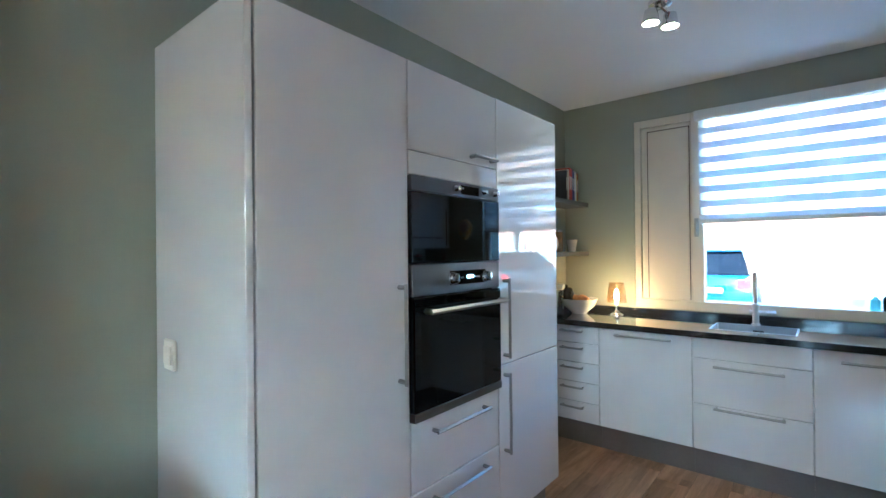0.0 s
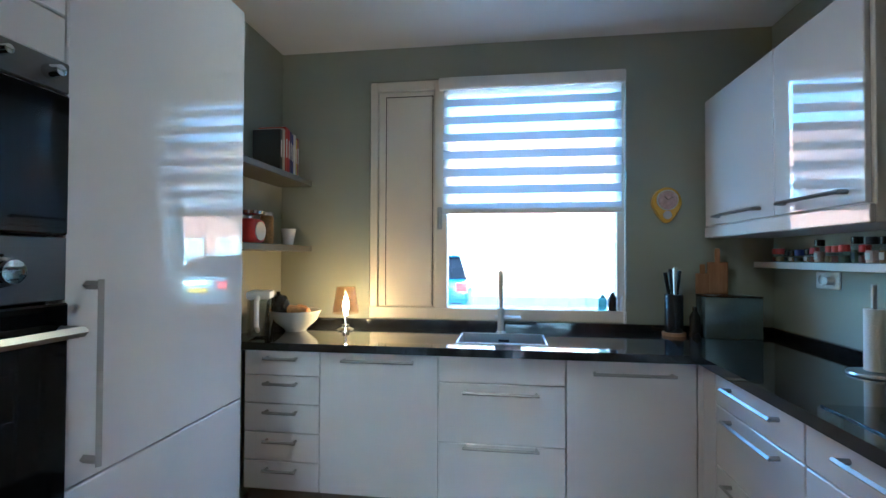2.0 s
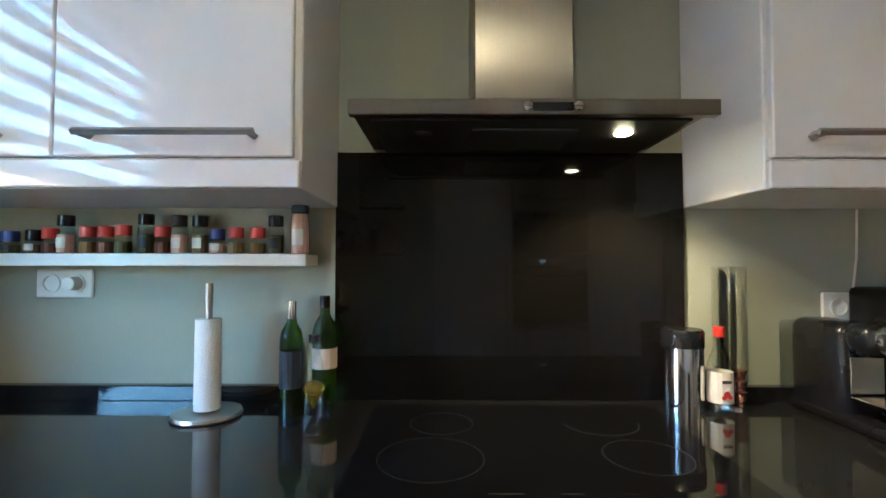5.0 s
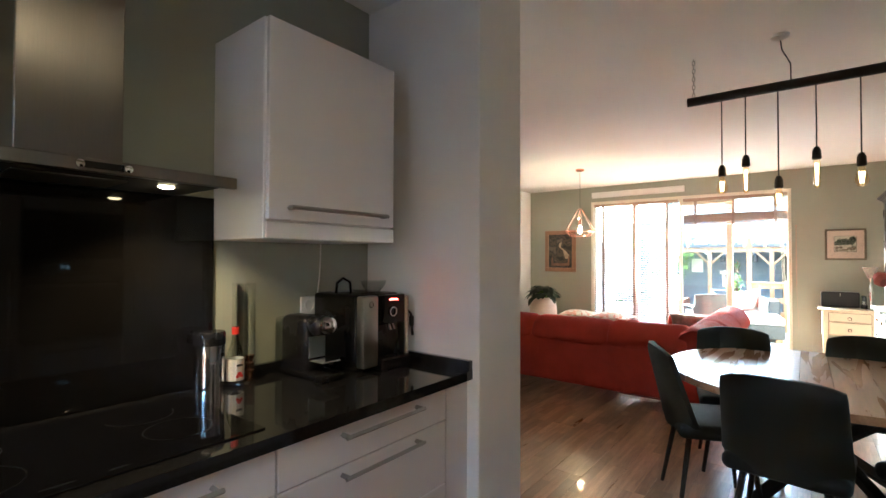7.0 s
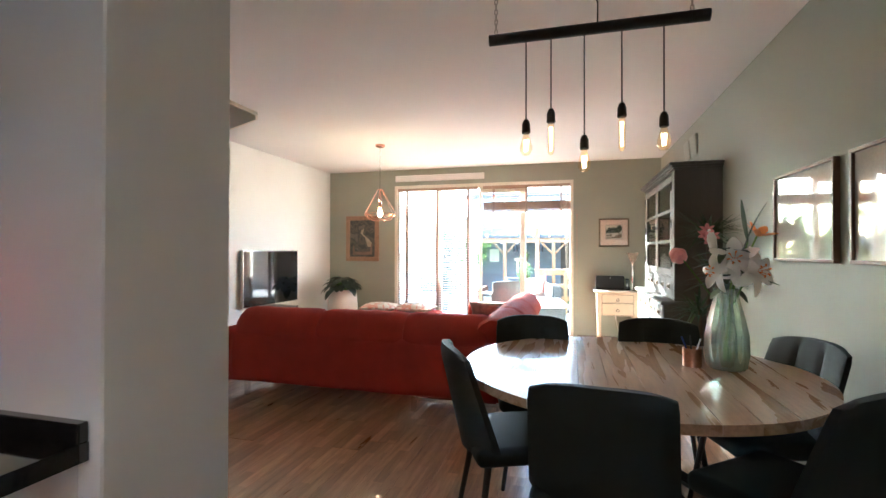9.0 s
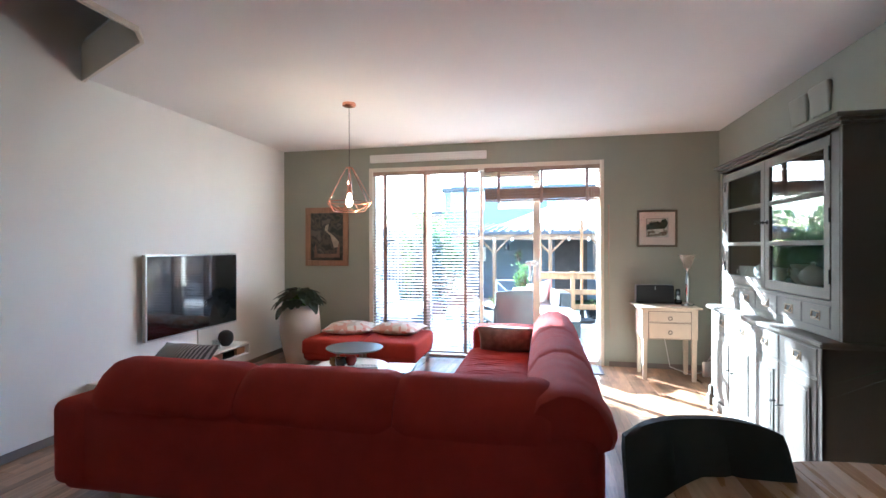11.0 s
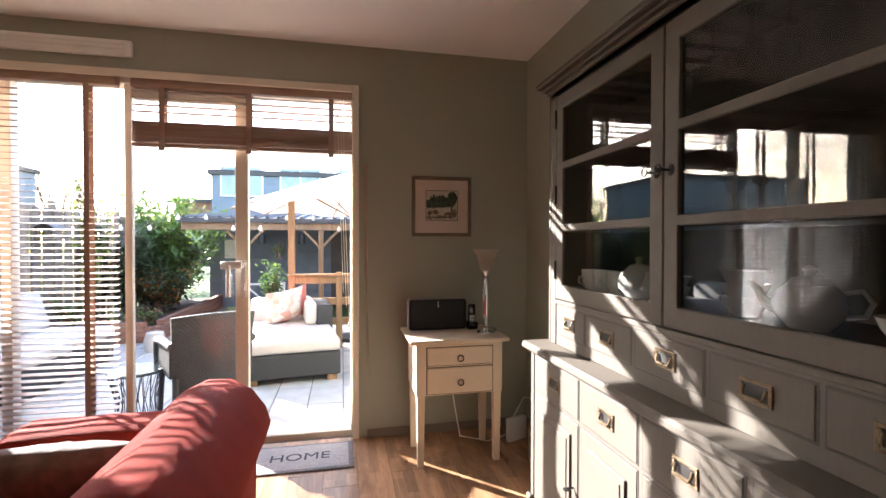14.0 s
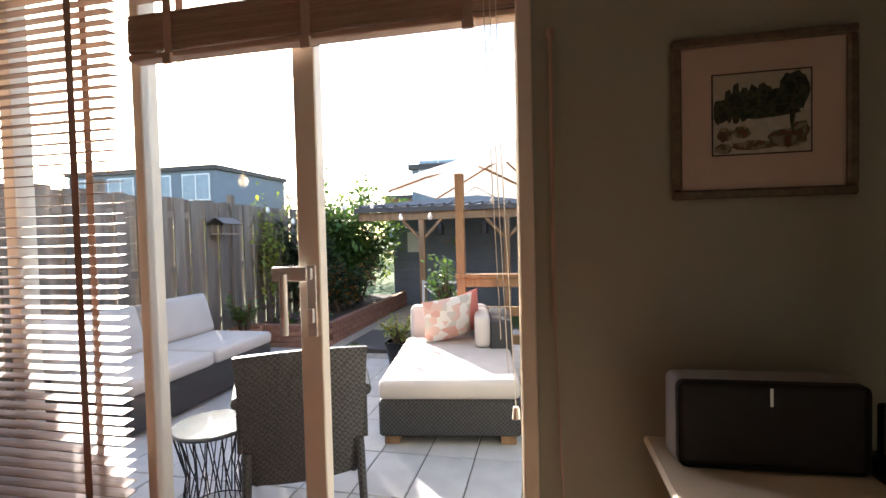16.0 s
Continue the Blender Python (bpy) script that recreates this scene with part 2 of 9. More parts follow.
def laminate(name, light, dark, rough, width, strips):
    """Laminate board printed with several narrow strips side by side, grain along y."""
    m = wood(name, light, dark, rough, 'Y', 15, 0.10, 0.15, 0.22)
    nt = m.node_tree
    nodes, links, b = nt.nodes, nt.links, nt.nodes["Principled BSDF"]
    colour = b.inputs["Base Color"].links[0].from_socket

    def calc(op, a, k):
        n = nodes.new("ShaderNodeMath")
        n.operation = op
        for slot, v in enumerate((a, k)):
            if isinstance(v, (int, float)):
                n.inputs[slot].default_value = v
            elif v is not None:
                links.new(v, n.inputs[slot])
        return n.outputs[0]
    co, oi = nodes.new("ShaderNodeTexCoord"), nodes.new("ShaderNodeObjectInfo")
    sp = nodes.new("ShaderNodeSeparateXYZ")
    links.new(co.outputs["Object"], sp.inputs[0])
    strip = calc('FLOOR', calc('MULTIPLY', calc('ADD', sp.outputs[0], width / 2), strips / width), None)
    along = calc('ADD', calc('MULTIPLY', sp.outputs[1], 2.3), calc('ADD', calc('MULTIPLY', strip, 0.37), calc('MULTIPLY', oi.outputs["Random"], 5.0)))
    cell = nodes.new("ShaderNodeCombineXYZ")
    links.new(strip, cell.inputs[0])
    links.new(calc('FLOOR', along, None), cell.inputs[1])
    links.new(calc('MULTIPLY', oi.outputs["Random"], 91.0), cell.inputs[2])
    wn_ = nodes.new("ShaderNodeTexWhiteNoise")
    links.new(cell.outputs[0], wn_.inputs["Vector"])
    mr = nodes.new("ShaderNodeMapRange")
    mr.inputs["To Min"].default_value, mr.inputs["To Max"].default_value = 0.72, 1.22
    links.new(wn_.outputs["Value"], mr.inputs[0])
    hs = nodes.new("ShaderNodeHueSaturation")
    links.new(mr.outputs[0], hs.inputs["Value"])
    links.new(colour, hs.inputs["Color"])
    links.new(hs.outputs[0], b.inputs["Base Color"])
    return m


M = {}
M["sage"] = mat("sage_wall_paint", (0.330, 0.340, 0.275), 0.62, var=0.035, scale=1.6, bump=0.12, bscale=260)
M["white_wall"] = mat("white_wall_paint", (0.79, 0.775, 0.75), 0.75, var=0.03, scale=1.4, bump=0.12, bscale=260)
M["ceiling"] = mat("ceiling_paint", (0.82, 0.795, 0.77), 0.85, var=0.02, scale=1.2, bump=0.15, bscale=220)
M["trim"] = mat("cream_frame_paint", (0.72, 0.66, 0.55), 0.4, var=0.03, bump=0.05, bscale=120)
M["white_paint"] = mat("white_gloss_paint", (0.78, 0.77, 0.74), 0.35, var=0.03)
M["front"] = mat("white_gloss_front", (0.74, 0.71, 0.71), 0.025, var=0.015, scale=2, coat=0.7, rvar=0.005)
M["front"].node_tree.nodes["Principled BSDF"].inputs["Coat Roughness"].default_value = 0.012
M["carcass"] = mat("white_board", (0.72, 0.69, 0.68), 0.35, var=0.02)
M["granite"] = mat("black_polished_stone", (0.012, 0.012, 0.013), 0.07, var=0.5, scale=60, bscale=500, coat=0.3, rvar=0.03)
M["splash"] = mat("black_stone_panel", (0.004, 0.0036, 0.0032), 0.045, var=0.15, scale=3, bscale=300, rvar=0.01, spec=0.2)
M["steel"] = mat("brushed_steel", (0.46, 0.45, 0.43), 0.30, 1.0, var=0.05, scale=3, bump=0.05, bscale=500, stretch=(1, 1, 0.03))
M["hood_steel"] = mat("hood_brushed_steel", (0.25, 0.22, 0.185), 0.30, 1.0, var=0.05, scale=3, bump=0.04, bscale=500, stretch=(1, 1, 0.03))
M["hood_steel"].node_tree.nodes["Principled BSDF"].inputs["Anisotropic"].default_value = 0.85
M["satin_metal"] = mat("satin_aluminium", (0.62, 0.61, 0.59), 0.4, 0.35, var=0.04)
M["handle_steel"] = mat("brushed_handle_steel", (0.34, 0.33, 0.32), 0.40, 0.65, var=0.06, bump=0.04, bscale=500)
M["oven_steel"] = mat("dark_oven_steel", (0.13, 0.125, 0.12), 0.38, 1.0, var=0.05, bump=0.03, bscale=500, stretch=(1, 0.03, 1))
M["chrome"] = mat("chrome", (0.72, 0.72, 0.72), 0.08, 1.0, var=0.03, rvar=0.04)
M["black_glass"] = mat("black_glass", (0.004, 0.004, 0.005), 0.04, var=0.1, rvar=0.02, spec=0.3)
M["black_plastic"] = mat("black_plastic", (0.008, 0.008, 0.009), 0.27, spec=0.35, var=0.1, bump=0.05, bscale=400)
M["dark_metal"] = mat("dark_iron", (0.020, 0.018, 0.017), 0.5, 0.25, var=0.2, bump=0.1, bscale=200)
M["plinth"] = mat("grey_brown_plinth", (0.18, 0.15, 0.13), 0.45, var=0.08, bump=0.05)
M["shelf_board"] = mat("grey_shelf_board", (0.10, 0.095, 0.085), 0.5, var=0.08, bump=0.05)
M["plank"] = laminate("oak_laminate", (0.50, 0.300, 0.170), (0.25, 0.130, 0.066), 0.30, 0.193, 3)
M["joint"] = mat("dark_joint", (0.05, 0.035, 0.025), 0.8, var=0.1)
M["table_wood"] = wood("mango_wood", (0.56, 0.375, 0.230), (0.33, 0.195, 0.112), 0.27, 'Y', 9, 0.11, 0.15, 0.25)
M["chair_cloth"] = mat("dark_green_velvet", (0.008, 0.0125, 0.012), 0.7, var=0.25, scale=9, bump=0.25, bscale=500, sheen=0.03)
M["sofa"] = mat("red_sofa_cloth", (0.33, 0.033, 0.020), 0.85, var=0.10, scale=7, bump=0.5, bscale=420, spec=0.2)
M["hutch"] = mat("grey_taupe_hutch_paint", (0.118, 0.105, 0.090), 0.62, spec=0.18, var=0.05, scale=5, bump=0.12, bscale=90, stretch=(1, 1, 0.2))
# Hutch colour darkened: shade inside it and in its gaps sits in this tone.
M["hutch_shade"] = mat("hutch_shade_tone", (0.055, 0.048, 0.042), 0.6, var=0.1)
M["cream_table"] = mat("cream_table_paint", (0.70, 0.60, 0.46), 0.42, var=0.05, scale=6, bump=0.1, bscale=100)
M["blind"] = wood("blind_wood", (0.56, 0.41, 0.31), (0.40, 0.27, 0.20), 0.42, 'X', 10, 0.06, 0.1)
M["blind_tape"] = mat("blind_tape", (0.42, 0.30, 0.24), 0.8, var=0.1, bump=0.2, bscale=600)
M["glass"] = pane_glass("window_glass")
# Grey tint added to dim the daylight entering through the kitchen pane.
M["kitchen_glass"] = pane_glass("dimmed_kitchen_pane", (0.60, 0.62, 0.64), 1.0)
M["hutch_glass"] = pane_glass("hutch_glass", (0.74, 0.76, 0.76), 0.9)
M["clear_glass"] = pane_glass("clear_thin_glass", (0.93, 0.95, 0.94), 1.0)
M["bronze"] = mat("aged_bronze", (0.16, 0.115, 0.07), 0.38, 0.8, var=0.25, scale=40)
M["copper"] = mat("copper", (0.75, 0.36, 0.24), 0.22, 1.0, var=0.06)
M["bulb"] = glow("bulb_glow", (1.0, 0.62, 0.25), 0.9)
M["tube_glass"] = pane_glass("thin_tube_glass", (0.98, 0.985, 0.98), 0.45)
M["amber"] = pane_glass("amber_bulb_glass", (1.0, 0.90, 0.74), 1.0)
M["terracotta"] = mat("terracotta", (0.42, 0.20, 0.12), 0.8, var=0.15, bump=0.3, bscale=60)
M["ceramic"] = mat("white_ceramic", (0.76, 0.74, 0.70), 0.25, var=0.04, coat=0.2)
M["pot_white"] = mat("off_white_planter", (0.66, 0.60, 0.54), 0.5, var=0.06, bump=0.08)
M["leaf"] = leafy("dark_leaf", (0.035, 0.07, 0.03))
M["leaf_dark"] = leafy("glossy_dark_leaf", (0.022, 0.036, 0.022), 0.3)
M["leaf2"] = leafy("garden_leaf", (0.10, 0.20, 0.045))
M["leaf3"] = leafy("light_leaf", (0.24, 0.32, 0.05))
M["petal_white"] = mat("lily_petal", (0.80, 0.78, 0.70), 0.5, var=0.05)
M["petal_orange"] = mat("orange_petal", (0.80, 0.25, 0.03), 0.5, var=0.15)
M["petal_pink"] = mat("pink_petal", (0.70, 0.25, 0.24), 0.5, var=0.2)
M["bark"] = mat("bark", (0.12, 0.085, 0.06), 0.9, var=0.3, scale=12, bump=0.6, bscale=50, stretch=(1, 1, 0.2))
M["green_glass"] = solid_glass("green_bottle_glass", (0.14, 0.26, 0.03), 0.03, 0.95)
M["vase_glass"] = solid_glass("pale_green_vase_glass", (0.60, 0.73, 0.60), 0.12, 0.70)
M["label"] = mat("paper_label", (0.72, 0.70, 0.66), 0.7, var=0.05)
M["ink"] = mat("dark_print", (0.03, 0.03, 0.035), 0.6, var=0.1)
M["red"] = mat("red_plastic", (0.55, 0.035, 0.025), 0.35, var=0.08)
M["blue"] = mat("blue_plastic", (0.03, 0.06, 0.28), 0.35, var=0.08)
M["spice_red"] = mat("red_spice", (0.16, 0.04, 0.015), 0.6, var=0.25, scale=90)
M["spice_tan"] = mat("tan_spice", (0.26, 0.16, 0.06), 0.6, var=0.25, scale=90)
M["spice_green"] = mat("green_spice", (0.08, 0.085, 0.03), 0.6, var=0.25, scale=90)
M["salt"] = mat("pink_salt", (0.72, 0.46, 0.38), 0.6, var=0.1, scale=90)
M["oil"] = solid_glass("olive_oil", (0.62, 0.48, 0.03), 0.02, 0.8)
M["teal_soap"] = solid_glass("teal_soap", (0.25, 0.55, 0.60), 0.05, 0.7)
M["syrup"] = solid_glass("amber_syrup", (0.5, 0.17, 0.03), 0.02, 0.7)
M["yellow"] = mat("mustard_enamel", (0.62, 0.36, 0.03), 0.3, var=0.05, coat=0.3)
M["paper"] = mat("kitchen_paper", (0.78, 0.76, 0.74), 0.9, var=0.03, bump=0.4, bscale=160)
M["board_wood"] = wood("chopping_board_wood", (0.46, 0.24, 0.11), (0.28, 0.13, 0.06), 0.5, 'Z', 10)
M["grey_tin"] = mat("blue_grey_tin", (0.15, 0.19, 0.20), 0.24, 0.5, var=0.08)
M["bread"] = mat("bread_crust", (0.42, 0.21, 0.07), 0.8, var=0.3, scale=15, bump=0.5, bscale=60)
M["fence"] = wood("weathered_fence", (0.30, 0.25, 0.20), (0.14, 0.11, 0.09), 0.85, 'Z', 10, 0.2, 0.5)
M["pine"] = wood("stained_pine", (0.40, 0.24, 0.12), (0.24, 0.13, 0.06), 0.6, 'Z', 9, 0.1, 0.3)
M["tile"] = mat("terrace_tile", (0.50, 0.485, 0.46), 0.75, var=0.12, scale=5, bump=0.3, bscale=150, perobj=0.08)
M["grout"] = mat("sand_joint", (0.16, 0.14, 0.12), 0.95, var=0.2, bump=0.4)
M["soil"] = mat("soil", (0.05, 0.035, 0.025), 0.95, var=0.4, scale=9, bump=0.8, bscale=40)
M["gravel"] = mat("gravel", (0.42, 0.36, 0.29), 0.9, var=0.4, scale=60, bump=0.9, bscale=70)
M["wicker"] = woven("dark_wicker", (0.10, 0.097, 0.094), (0.030, 0.030, 0.030), 74)
M["cushion"] = mat("beige_outdoor_cushion", (0.62, 0.55, 0.49), 0.85, var=0.06, bump=0.3, bscale=350)
M["coral"] = mat("coral_cushion", (0.62, 0.20, 0.17), 0.85, var=0.12, bump=0.3, bscale=300)
M["umbrella"] = thin_cloth("umbrella_cloth", (0.70, 0.62, 0.56), 0.3)
M["shed"] = mat("blue_grey_shed_boards", (0.16, 0.19, 0.23), 0.7, var=0.1, bump=0.3, bscale=40)
M["roof"] = mat("roof_sheet", (0.07, 0.06, 0.055), 0.6, var=0.2, bump=0.3, bscale=40)
M["brick"] = mat("red_brick", (0.30, 0.15, 0.10), 0.85, var=0.2, scale=14, bump=0.5, bscale=60, perobj=0.12)
M["mortar"] = mat("mortar", (0.36, 0.33, 0.29), 0.95, var=0.12, bump=0.4)
M["facade_dark"] = mat("grey_facade_boards", (0.20, 0.23, 0.27), 0.7, var=0.1, bump=0.2)
M["asphalt"] = mat("asphalt", (0.06, 0.06, 0.06), 0.9, var=0.25, scale=20, bump=0.6, bscale=150)
M["paving"] = mat("street_paving", (0.30, 0.27, 0.24), 0.9, var=0.15, scale=10, bump=0.5, bscale=80, perobj=0.1)
M["grass"] = mat("grass", (0.07, 0.11, 0.03), 0.95, var=0.3, scale=9, bump=0.8, bscale=60)
M["car_blue"] = mat("blue_car_paint", (0.006, 0.024, 0.06), 0.2, 0.0, var=0.04, coat=1.0)
M["car_white"] = mat("white_car_paint", (0.70, 0.70, 0.70), 0.15, 0.0, var=0.03, coat=1.0)
M["tyre"] = mat("tyre_rubber", (0.02, 0.02, 0.02), 0.8, var=0.15, bump=0.3)
M["lens_red"] = mat("red_lens", (0.45, 0.02, 0.02), 0.15, var=0.05)
M["sheer"] = thin_cloth("sheer_blind_cloth", (0.80, 0.82, 0.85), 0.6, 0.62)
M["zebra"] = thin_cloth("white_blind_cloth", (0.72, 0.76, 0.82), 0.42)
M["lampshade"] = pane_glass("smoked_shade", (0.90, 0.80, 0.68), 1.0)
M["sage_pale"] = mat("pale_sage_fitting", (0.375, 0.385, 0.32), 0.6, var=0.03)
M["mirror_art"] = mat("picture_glass_over_pale_print", (0.60, 0.60, 0.56), 0.03, var=0.12, scale=3, coat=1.0, rvar=0.01, spec=0.9)
M["frame_brown"] = wood("brown_frame_wood", (0.20, 0.10, 0.06), (0.10, 0.05, 0.03), 0.4, 'Z', 12)
M["frame_pine"] = wood("light_frame_wood", (0.36, 0.21, 0.12), (0.24, 0.13, 0.075), 0.5, 'Z', 12)
M["gilt"] = mat("dark_gilt_frame", (0.16, 0.13, 0.09), 0.4, 0.4, var=0.2, scale=20)
M["mat_pink"] = mat("pale_mount_card", (0.62, 0.50, 0.42), 0.8, var=0.04)
M["scene_a"] = patches("landscape_print", [(0.60, 0.57, 0.48), (0.46, 0.45, 0.36), (0.55, 0.51, 0.42)], 22, 0.5, 'NOISE')
M["print_tree"] = patches("printed_trees", [(0.012, 0.03, 0.018), (0.03, 0.06, 0.03), (0.08, 0.10, 0.05), (0.02, 0.03, 0.02)], 45, 0.5, 'NOISE')
M["print_bed"] = patches("printed_flower_bed", [(0.10, 0.06, 0.03), (0.20, 0.09, 0.06), (0.07, 0.10, 0.04), (0.30, 0.26, 0.20)], 60, 0.5, 'NOISE')
M["scene_b"] = patches("abstract_print", [(0.02, 0.022, 0.022), (0.035, 0.035, 0.032), (0.10, 0.085, 0.06), (0.03, 0.03, 0.03), (0.13, 0.11, 0.085)], 6, 0.5, 'NOISE')
M["pillow_a"] = patches("triangle_print_cloth", [(0.70, 0.66, 0.60), (0.62, 0.34, 0.28), (0.55, 0.50, 0.44), (0.72, 0.68, 0.64), (0.66, 0.45, 0.38)], 16, 0.85, 'VORONOI')
M["pillow_b"] = mat("crumpled_brown_velvet", (0.20, 0.15, 0.125), 0.7, var=0.3, scale=14, bump=0.8, bscale=25, sheen=0.3)
M["chest_paint"] = patches("painted_chest_top", [(0.15, 0.02, 0.02), (0.03, 0.07, 0.075), (0.20, 0.035, 0.025), (0.17, 0.10, 0.05), (0.12, 0.015, 0.015)], 46, 0.3, 'VORONOI')
M["chest_red"] = mat("dark_red_lacquer", (0.24, 0.022, 0.018), 0.3, var=0.2, scale=14)
M["speaker"] = mat("speaker_grille", (0.012, 0.012, 0.013), 0.6, var=0.2, bump=0.4, bscale=900)
M["screen"] = mat("tv_screen", (0.01, 0.012, 0.014), 0.05, var=0.1, rvar=0.01, coat=0.3)
M["switch"] = mat("cream_switch_plastic", (0.74, 0.70, 0.62), 0.35, var=0.02)
M["door_mat"] = mat("grey_door_mat", (0.20, 0.19, 0.19), 0.95, var=0.2, scale=60, bump=0.6, bscale=400)
M["table_grey"] = mat("slate_tabletop", (0.12, 0.13, 0.14), 0.35, var=0.06)
M["beads"] = solid_glass("crystal_beads", (0.80, 0.70, 0.60), 0.06, 0.75)
# Light grey-blue paints the sky's reflection into the far windows.
M["far_sky_pane"] = mat("far_glass_sky_tone", (0.30, 0.36, 0.42), 0.08, var=0.15)
M["rust"] = mat("copper_tin", (0.48, 0.24, 0.14), 0.3, 0.9, var=0.15)


def striped(name, a, b, scale):
    m, nt, nodes, links, bs = links_of(name)
    co = nodes.new("ShaderNodeTexCoord")
    w = nodes.new("ShaderNodeTexWave")
    w.inputs["Scale"].default_value, w.inputs["Distortion"].default_value = scale, 0.4
    links.new(co.outputs["Object"], w.inputs["Vector"])
    r = ramp(nodes, links, w.outputs["Fac"], [(0.45, a), (0.55, b)])
    links.new(r.outputs[0], bs.inputs["Base Color"])
    bs.inputs["Roughness"].default_value = 0.9
    return m


M["stripe"] = striped("grey_striped_cloth", (0.07, 0.07, 0.075), (0.34, 0.33, 0.33), 14)
M["blue_grey_body"] = mat("grey_speaker_case", (0.30, 0.29, 0.28), 0.4, var=0.05)

# ---- building helpers ----
def box(bm, x0, x1, y0, y1, z0, z1, bevel=0.0, seg=1):
    """A box, its edges rounded by bevel."""
    r = bmesh.ops.create_cube(bm, size=1.0)
    vs = r["verts"]
    for v in vs:
        v.co = Vector((x0 + (v.co.x + 0.5) * (x1 - x0), y0 + (v.co.y + 0.5) * (y1 - y0), z0 + (v.co.z + 0.5) * (z1 - z0)))
    if bevel > 0:
        es = list({e for v in vs for e in v.link_edges})
        bmesh.ops.bevel(bm, geom=es, offset=bevel, segments=seg, affect='EDGES', profile=0.5)
    return vs


def lathe(bm, profile, seg=20, at=(0, 0, 0), squash=1.0):
    """A body of revolution about z from (radius, height) pairs."""
    rings = []
    for r, z in profile:
        if r < 1e-5:
            rings.append([bm.verts.new((at[0], at[1], at[2] + z))])
        else:
            rings.append([bm.verts.new((at[0] + r * math.cos(2 * math.pi * k / seg), at[1] + squash * r * math.sin(2 * math.pi * k / seg), at[2] + z)) for k in range(seg)])
    for a, b in zip(rings, rings[1:]):
        for k in range(seg):
            j = (k + 1) % seg
            if len(a) == 1 and len(b) == 1:
                continue
            if len(a) == 1:
                bm.faces.new((a[0], b[j], b[k]))
            elif len(b) == 1:
                bm.faces.new((a[k], a[j], b[0]))
            else:
                bm.faces.new((a[k], a[j], b[j], b[k]))
    return rings


def tube(bm, pts, r, seg=8, r2=None, cap=True):
    """A round bar along points; r2: its radius at the far end."""
    pts = [Vector(p) for p in pts]
    r2 = r if r2 is None else r2
    rings = []
    ref = None
    for i, p in enumerate(pts):
        d = (pts[min(i + 1, len(pts) - 1)] - pts[max(i - 1, 0)]).normalized()
        if ref is None:
            ref = d.orthogonal().normalized()
        ref = (ref - d * ref.dot(d))
        ref = ref.normalized() if ref.length > 1e-6 else d.orthogonal().normalized()
        up = d.cross(ref)
        rad = r + (r2 - r) * i / max(1, len(pts) - 1)
        rings.append([bm.verts.new(p + rad * (math.cos(2 * math.pi * k / seg) * ref + math.sin(2 * math.pi * k / seg) * up)) for k in range(seg)])
    for a, b in zip(rings, rings[1:]):
        for k in range(seg):
            j = (k + 1) % seg
            bm.faces.new((a[k], a[j], b[j], b[k]))
    if cap:
        bm.faces.new(list(reversed(rings[0])))
        bm.faces.new(rings[-1])


def prism(bm, outline, z0, z1):
    """A flat outline of (x, y) raised from z0 to z1."""
    lo = [bm.verts.new((x, y, z0)) for x, y in outline]
    hi = [bm.verts.new((x, y, z1)) for x, y in outline]
    n = len(outline)
    bm.faces.new(list(reversed(lo)))
    bm.faces.new(hi)
    for k in range(n):
        j = (k + 1) % n
        bm.faces.new((lo[k], lo[j], hi[j], hi[k]))


def pillow_mesh(bm, w, d, h, seg=10, puff=2.2, crease=0.0, seed=0):
    """A stuffed cushion lying flat, its edges thin."""
    rnd = random.Random(seed)
    top, bot = {}, {}
    for i in range(seg + 1):
        for j in range(seg + 1):
            u, v = 2 * i / seg - 1, 2 * j / seg - 1
            f = max(0.0, (1 - abs(u) ** puff) * (1 - abs(v) ** puff)) ** 0.55
            pin = 1 - 0.06 * (1 - u * u) * (abs(v) > 0.99) - 0.06 * (1 - v * v) * (abs(u) > 0.99)
            n = crease * (rnd.random() - 0.5)
            top[i, j] = bm.verts.new((u * w / 2 * pin, v * d / 2 * pin, h / 2 * f + n * f + 0.004))
            bot[i, j] = bm.verts.new((u * w / 2 * pin, v * d / 2 * pin, -h / 2 * f - 0.004))
    for i in range(seg):
        for j in range(seg):
            bm.faces.new((top[i, j], top[i + 1, j], top[i + 1, j + 1], top[i, j + 1]))
            bm.faces.new((bot[i, j], bot[i, j + 1], bot[i + 1, j + 1], bot[i + 1, j]))
    rim = [(i, 0) for i in range(seg)] + [(seg, j) for j in range(seg)] + [(i, seg) for i in range(seg, 0, -1)] + [(0, j) for j in range(seg, 0, -1)]
    for a, b in zip(rim, rim[1:] + rim[:1]):
        bm.faces.new((top[b], top[a], bot[a], bot[b]))


def link(name, bm, material, smooth=False):
    me = bpy.data.meshes.new(name)
    bmesh.ops.recalc_face_normals(bm, faces=bm.faces)
    bm.to_mesh(me)
    bm.free()
    me.materials.append(material)
    if smooth:
        for p in me.polygons:
            p.use_smooth = True
        me.set_sharp_from_angle(angle=radians(40))
    return new(name, me)


def part(name, bm, material, parent=None, label="", smooth=False):
    """Links a bmesh as one mesh object under a thing or a part."""
    ob = link(name, bm, material, smooth)
    if parent is not None:
        ob.parent = parent
    if label:
        tagged(ob, label)
    return ob


def thing(name, at=(0, 0, 0), turn=0.0, label="", category="", group="", kind=""):
    """A thing: an Empty at its base, to carry its parts."""
    ob = new(name)
    ob.empty_display_size = 0.1
    ob.matrix_basis = pose(*at, 0, 0, turn)
    return tagged(ob, label, category, group, kind)


